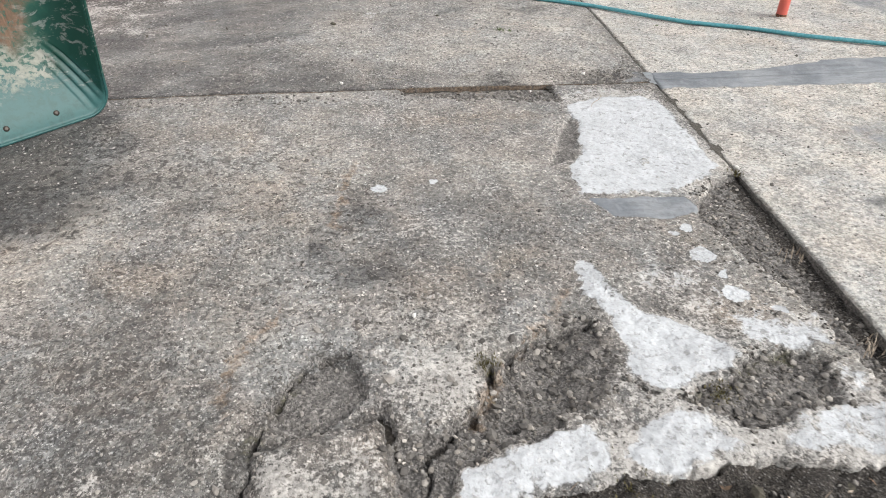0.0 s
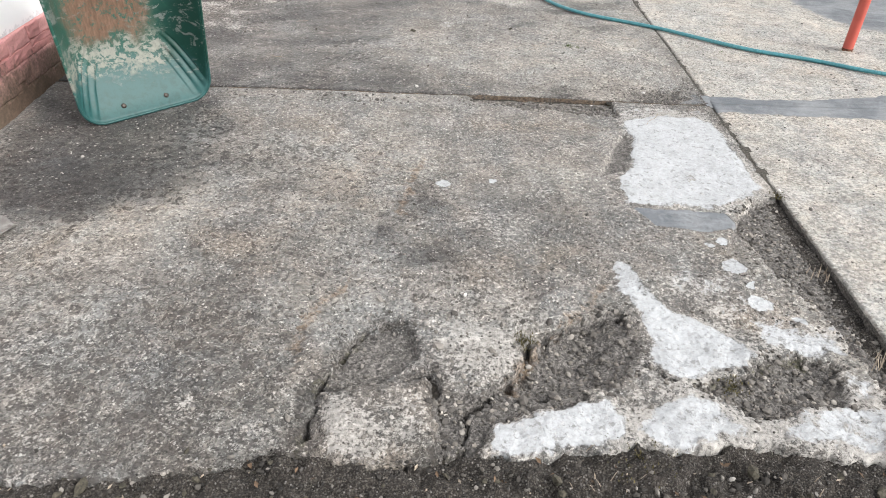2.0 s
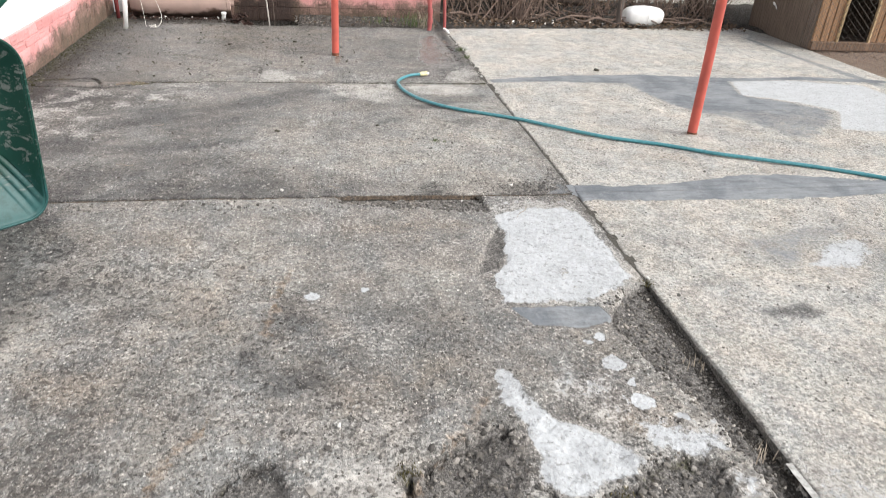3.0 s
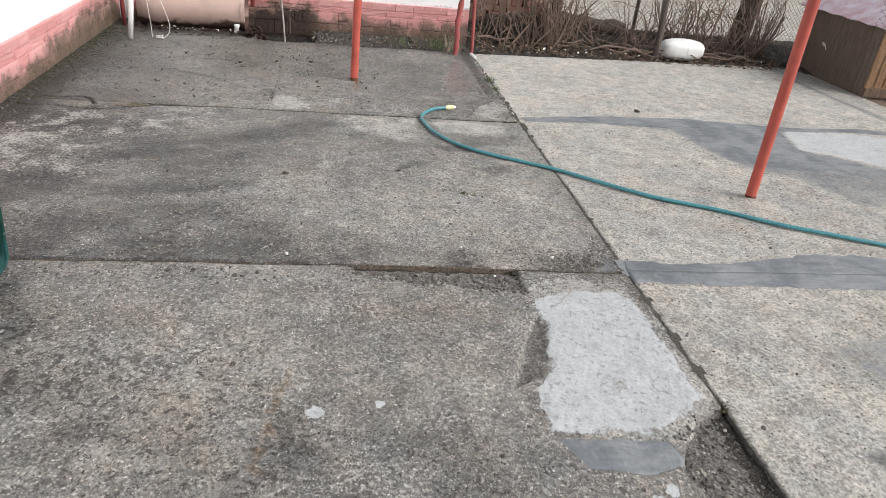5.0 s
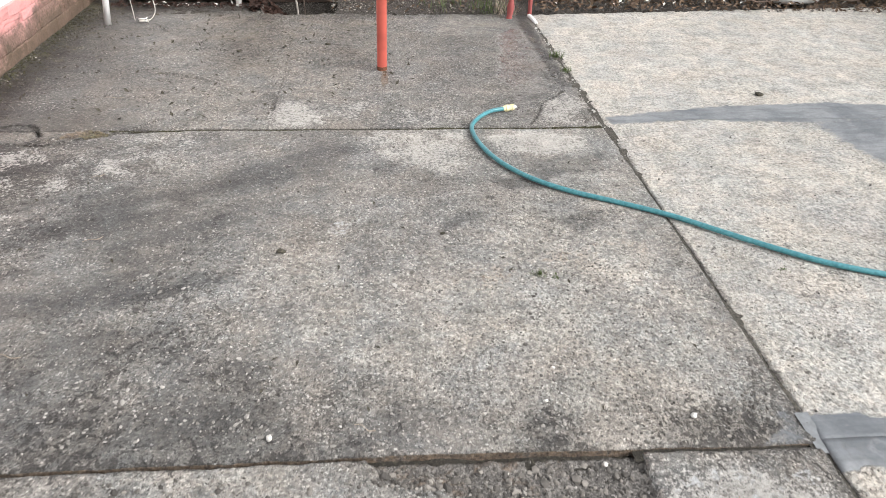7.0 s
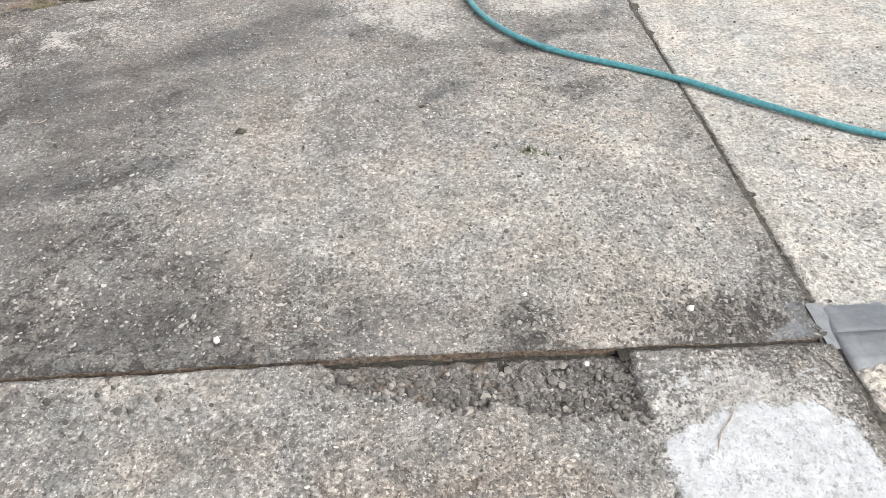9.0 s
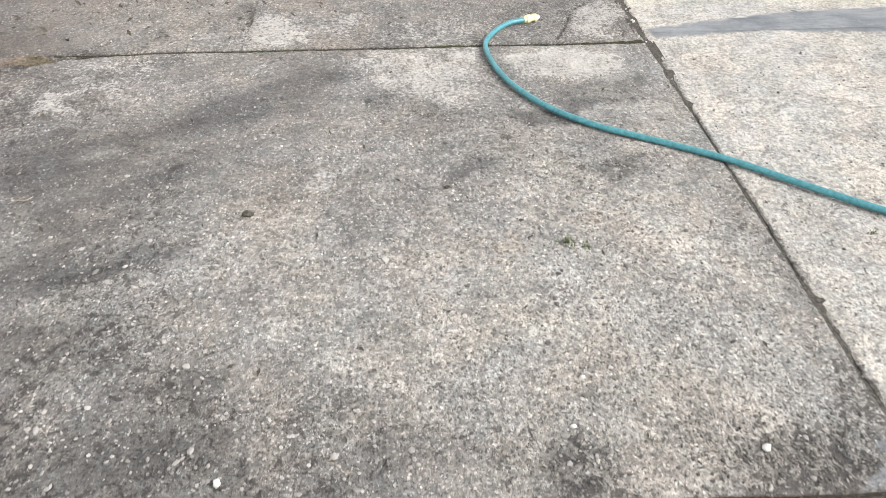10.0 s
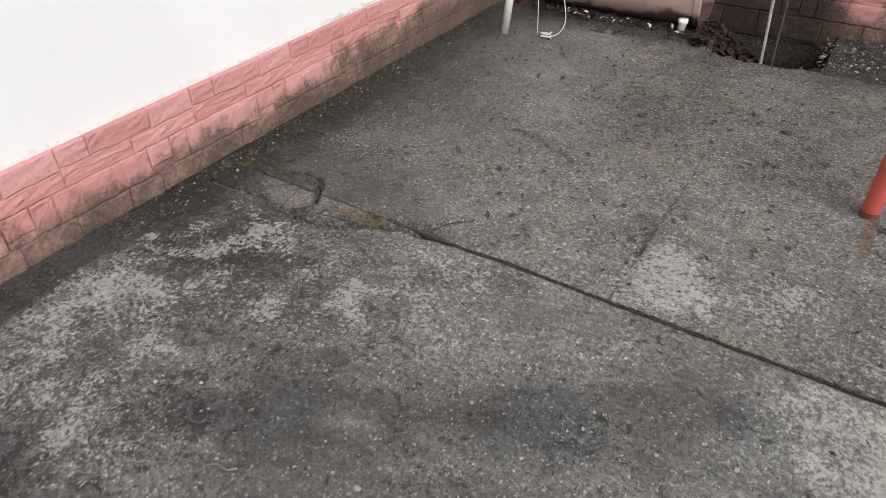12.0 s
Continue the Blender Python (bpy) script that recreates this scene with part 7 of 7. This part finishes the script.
tuft(-0.3, 4.2, 90, 0.16, 1, label="weedy green tuft at the foot of the wall", spread=0.16)
tuft(-0.62, 4.3, 60, 0.1, 2, label="low green weeds along the plinth", spread=0.2)
tuft(-0.2, 4.1, 50, 0.2, 3, TWIG, "dry yellow weed stalks beside the vine", 0.12)
tuft(-0.01, 3.1, 70, 0.045, 4, label="mossy weeds in the open joint", spread=0.05)
tuft(-0.01, 2.85, 50, 0.035, 5, label="mossy weeds in the open joint", spread=0.04)
tuft(0.0, -0.84, 70, 0.012, 6, MOSS_LEAF, label="yellow-green moss at the trench corner", spread=0.03)
tuft(-0.586, 0.787, 60, 0.017, 7, label="small green moss clump on the concrete", spread=0.03)
tuft(-0.53, 0.765, 24, 0.013, 8, label="small green moss clump on the concrete", spread=0.02)
tuft(0.293, 0.772, 30, 0.013, 9, label="small green leaf scraps on the concrete", spread=0.025)
tuft(-1.03, -1.69, 160, 0.008, 10, MOSS_LEAF, label="green moss in the crack of the slab", spread=0.04)
tuft(-0.9, -2.16, 9, 0.03, 11, TWIG, "dry grass at the broken slab edge", 0.1)
tuft(-0.45, -2.2, 10, 0.035, 12, TWIG, "dry grass at the broken slab edge", 0.12)
tuft(-0.06, -1.75, 16, 0.06, 13, TWIG, "dry grass stalks in the trench", 0.05)
tuft(-0.06, -1.35, 10, 0.04, 14, TWIG, "dry grass stalks in the trench", 0.05)
tuft(-0.5, -1.84, 150, 0.007, 16, MOSS_LEAF, label="yellow-green moss beside the white patch", spread=0.05)
tuft(-0.8, -2.07, 120, 0.008, 15, MOSS_LEAF, label="green moss at the broken slab edge", spread=0.1)


def pebble(name, x, y, r, material, label, category, seed, z=0.0, flat=0.7):
    rng = random.Random(seed)
    bm = bmesh.new()
    stone_shape(bm, 0, 0, 0, r, rng, flat)
    for f in bm.faces:
        f.smooth = True
    ob = link_mesh(name, bm, material)
    ob.location = (x, y, z + r * flat * 0.55)
    return tagged(ob, label, category, "loose stones")


WHITE_STONES = [(-0.577, -0.005, 0.02, -0.03), (-0.69, 0.195, 0.012, 0), (-0.64, 0.325, 0.012, 0), (-0.57, -0.1, 0.015, -0.03), (-0.49, -0.09, 0.012, -0.03), (-0.485, -0.125, 0.012, -0.03), (-1.16, -0.01, 0.018, -0.02),
                (-1.18, -0.02, 0.013, -0.02), (-0.69, -0.09, 0.012, -0.03), (-1.198, -1.5, 0.011, 0), (0.017, -0.81, 0.015, 0), (-0.3, 0.12, 0.016, 0), (-1.42, 0.11, 0.015, 0)]
for i, (x, y, r, z) in enumerate(WHITE_STONES):
    pebble("pebble", x, y, r * 0.72, PALE, "small chalk-white stone on the concrete", "pebble", 300 + i, z)
for i, (x, y, r) in enumerate(((-1.482, 0.96, 0.02), (1.007, 2.437, 0.03), (-1.45, 3.35, 0.02), (-1.99, 3.2, 0.02), (-0.9, 1.06, 0.012))):
    pebble("dirt_clod", x, y, r, CLOD, "dark clod of dirt on the concrete", "clod", 340 + i, 0, 0.5)


def twig(x, y, l, turn, seed):
    rng = random.Random(seed)
    t = thing("twig", pose(x, y, 0.004, 0, 0, turn), "thin dry twig lying on the concrete", "twig", "twigs")
    bm = bmesh.new()
    tube(bm, curve_points([(-l / 2, 0, 0.003), (-l / 6, 0.005, 0.005), (l / 5, -0.003, 0.004), (l / 2, 0.004, 0.006)], 4), [0.001] * 7 + [0.0014] * 6, 6)
    part("stem", bm, TWIG, t)


for i, (x, y, l, a) in enumerate(((-2.16, 1.06, 0.07, 20), (-2.5, 2.43, 0.1, -10), (-1.18, 0.125, 0.06, -30), (-2.2, 0.45, 0.09, -15), (-0.33, -0.2, 0.14, 55), (-2.3, 1.55, 0.06, 30))):
    twig(x, y, l, a, 60 + i)


def scatter(name, n, pick, size, seed, label, flat=0.65, material=None):
    """Loose gravel over a stretch, one object."""
    rng = random.Random(seed)
    base = bmesh.new()
    bmesh.ops.create_icosphere(base, subdivisions=1, radius=1.0)
    vb = np.array([v.co[:] for v in base.verts])
    fb = np.array([[v.index for v in f.verts] for f in base.faces])
    base.free()
    spots = []
    while len(spots) < n:
        p = pick(rng)
        if p:
            spots.append(p)
    sp = np.array(spots)
    z, at = surface(sp[:, 0], sp[:, 1])
    bare = (at["white"] < 0.4) & (at["mortar"] < 0.4)
    out_v, out_f = [], []
    for k in range(n):
        if not bare[k]:
            continue
        r = size * rng.uniform(0.45, 1.0) ** 1.5 * (1.7 if rng.random() < 0.06 else 1)
        turn = np.array(Euler((rng.uniform(-0.5, 0.5), rng.uniform(-0.5, 0.5), rng.uniform(0, 6.28))).to_matrix())
        v = vb * np.array([r * rng.uniform(0.8, 1.25), r * rng.uniform(0.65, 1), r * flat]) * (1 + 0.3 * np.sin(vb[:, [1, 2, 0]] * 7 + 1.7 * k))
        zz = z[k] if len(sp[k]) < 3 else sp[k][2]
        out_v.append(v @ turn.T + np.array([sp[k][0], sp[k][1], zz + r * flat * 0.25]))
        out_f.append(fb + (len(out_v) - 1) * len(vb))
    me = bpy.data.meshes.new(name)
    me.from_pydata(np.concatenate(out_v).tolist(), [], np.concatenate(out_f).tolist())
    me.materials.append(material or GRAVEL)
    return tagged(new(name, me), label, "gravel", kind="stuff")


def in_any(polys, x, y):
    ax, ay = np.array([x]), np.array([y])
    return any(inside(ax, ay, p)[0] > -0.02 for p in polys)


def pick_box(x0, x1, y0, y1, polys=None):
    def pick(r):
        x, y = r.uniform(x0, x1), r.uniform(y0, y1)
        return (x, y) if polys is None or in_any(polys, x, y) else None
    return pick


litter("leaf_litter", 260, lambda r: (r.uniform(-3.05, -2.0), r.gauss(4.27, 0.05), r.uniform(0.004, 0.025)), 0.02, WET_LEAF, 41, "dark wet leaves along the foot of the pipe", "leaf litter")
litter("leaf_litter", 26, lambda r: (r.uniform(-2.9, -2.0), r.gauss(4.26, 0.03), r.uniform(0.01, 0.025)), 0.018, CORD, 42, "pale plaster flakes along the foot of the pipe", "leaf litter")
scatter("gravel", 900, lambda r: (r.uniform(-1.48, -0.1), r.uniform(4.1, 4.6), r.uniform(0.0, 0.012)), 0.008, 43, "grey gravel at the foot of the wall", material=GRIT)
scatter("gravel", 26, lambda r: (r.gauss(-0.005, 0.008), r.uniform(2.0, 4.0), 0.0), 0.008, 44, "white grit in the open joint", material=PALE)
scatter("gravel", 200, lambda r: (r.gauss(0.0, 0.01), r.uniform(-0.8, 4.0), -0.001), 0.005, 45, "fine grit in the open joint")
scatter("gravel", 700, pick_box(-1.6, -0.15, -2.05, -1.5, HOLES), 0.0075, 1, "grey gravel and rubble in the broken slab holes", material=GRIT)
scatter("gravel", 900, pick_box(-0.24, 0.0, -2.1, -0.88, [TRENCH]), 0.007, 2, "small stones in the soil of the trench", material=GRIT)
scatter("gravel", 45, pick_box(-0.24, -0.02, -2.1, -0.88, [TRENCH]), 0.012, 31, "larger rubble in the soil of the trench")
scatter("gravel", 150, pick_box(-1.6, -0.15, -2.05, -1.5, HOLES), 0.014, 32, "larger rubble in the broken slab holes")
scatter("gravel", 260, lambda r: (r.uniform(-1.75, -0.1), r.uniform(-2.12, -1.5)), 0.010, 33, "loose chips on the broken slab")
scatter("gravel", 420, pick_box(-1.25, -0.47, -0.2, -0.005, [EDGE_PIT]), 0.0095, 3, "loose gravel in the broken slab joint")
scatter("gravel", 2600, lambda r: (r.uniform(-3.0, -0.02), -r.triangular(0.02, 1.1, 0.1)), 0.0055, 4, "fine pale pebbles standing proud of the worn slab", 0.45, PEBBLES)
scatter("gravel", 2400, lambda r: (r.uniform(-2.2, -0.1), r.uniform(-2.0, -0.9)), 0.0052, 5, "fine pebbles standing proud of the worn slab")
scatter("gravel", 7000, lambda r: (-r.triangular(0.05, 2.6, 0.4), r.triangular(0.05, 1.8, 0.2)), 0.0058, 6, "fine pale pebbles standing proud of the damp slab", 0.45, PEBBLES)
scatter("gravel", 1300, lambda r: (r.uniform(0.04, 1.6), r.uniform(-1.6, 1.9)), 0.005, 7, "fine pebbles standing proud of the pale slab")
scatter("gravel", 260, lambda r: (r.uniform(-0.5, -0.06), r.uniform(0.03, 0.2)), 0.0062, 8, "small loose stones beside the slab joint")
scatter("gravel", 300, lambda r: (r.uniform(-2.6, -1.0), r.uniform(-0.1, 0.0)), 0.0075, 9, "loose chips along the slab joint")
scatter("gravel", 900, lambda r: (r.uniform(-2.5, 0.0), r.uniform(-2.75, -2.08), -0.016 + r.uniform(-0.012, 0.008)), 0.008, 10, "gravel mixed into the dark soil before the slab", material=DARK_GRIT)
scatter("gravel", 4200, lambda r: (r.uniform(-2.5, 0.25), r.uniform(-2.7, -2.06), -0.016 + r.uniform(-0.01, 0.01)), 0.0042, 12, "fine grit in the dark soil before the slab", material=DARK_GRIT)
scatter("gravel", 900, lambda r: (r.uniform(-2.5, 0.25), r.uniform(-2.7, -2.1), -0.012 + r.uniform(-0.01, 0.008)), 0.0095, 47, "clods and rubble in the dark soil before the slab", material=DARK_GRIT)
scatter("gravel", 420, lambda r: (r.uniform(-2.5, 0.2), r.uniform(-2.7, -2.1), -0.016 + r.uniform(-0.008, 0.008)), 0.014, 48, "black clods in the dark soil before the slab", material=CLOD)
scatter("gravel", 420, lambda r: (r.uniform(-2.5, 0.05), r.uniform(-2.7, -2.1), -0.01 + r.uniform(-0.005, 0.006)), 0.008, 49, "pale pebbles in the dark soil before the slab")
scatter("gravel", 5000, lambda r: (r.uniform(3.55, 4.9), r.uniform(1.6, 3.7), r.uniform(-0.012, 0.0)), 0.006, 46, "brown gravel and earth before the dog house", material=BROWN_GRAVEL)
scatter("gravel", 900, lambda r: (r.gauss(-0.16, 0.13), r.gauss(-2.34, 0.06), -0.008 + r.uniform(-0.006, 0.01)), 0.0075, 50, "pale gravel spilled on the dark soil", material=PEBBLES)
scatter("gravel", 300, lambda r: (r.uniform(0.1, 3.3), r.uniform(4.2, 4.6), 0.005), 0.012, 11, "small stones along the garden bed")
litter("leaf_litter", 260, lambda r: (r.uniform(-2.4, 0.05), r.uniform(-2.7, -2.08), r.uniform(-0.025, -0.006)), 0.011, LEAF, 15, "small dry leaf bits and chaff in the soil before the slab", "leaf litter")


def wall_foot(lo, hi, spread):
    """Spots on the paving close to the foot of the west wall."""
    def pick(r):
        y = r.uniform(lo, hi)
        return (-3.065 - 0.0201 * (y + 4.2) + 0.005 + abs(r.gauss(0, spread)), y)
    return pick


scatter("moss", 420, wall_foot(1.9, 4.2, 0.05), 0.009, 61, "black-green moss crumbs along the foot of the wall", material=MOSS)
scatter("gravel", 1300, wall_foot(0.2, 4.2, 0.09), 0.0075, 62, "dark dirt crumbs along the foot of the wall", material=CLOD)
scatter("gravel", 420, wall_foot(1.5, 4.2, 0.12), 0.0065, 63, "pale grit along the foot of the wall")
litter("straw", 200, lambda r: (r.uniform(-2.3, 0.05), r.uniform(-2.65, -2.1), r.uniform(-0.02, 0.0)), 0.008, TWIG, 64, "dry straw bits and root fibres in the dark soil", "straw")
scatter("gravel", 160, lambda r: (r.uniform(-1.8, 0.05), r.uniform(-2.5, -2.1), -0.008 + r.uniform(-0.005, 0.006)), 0.006, 65, "pale chips strewn over the dark soil")
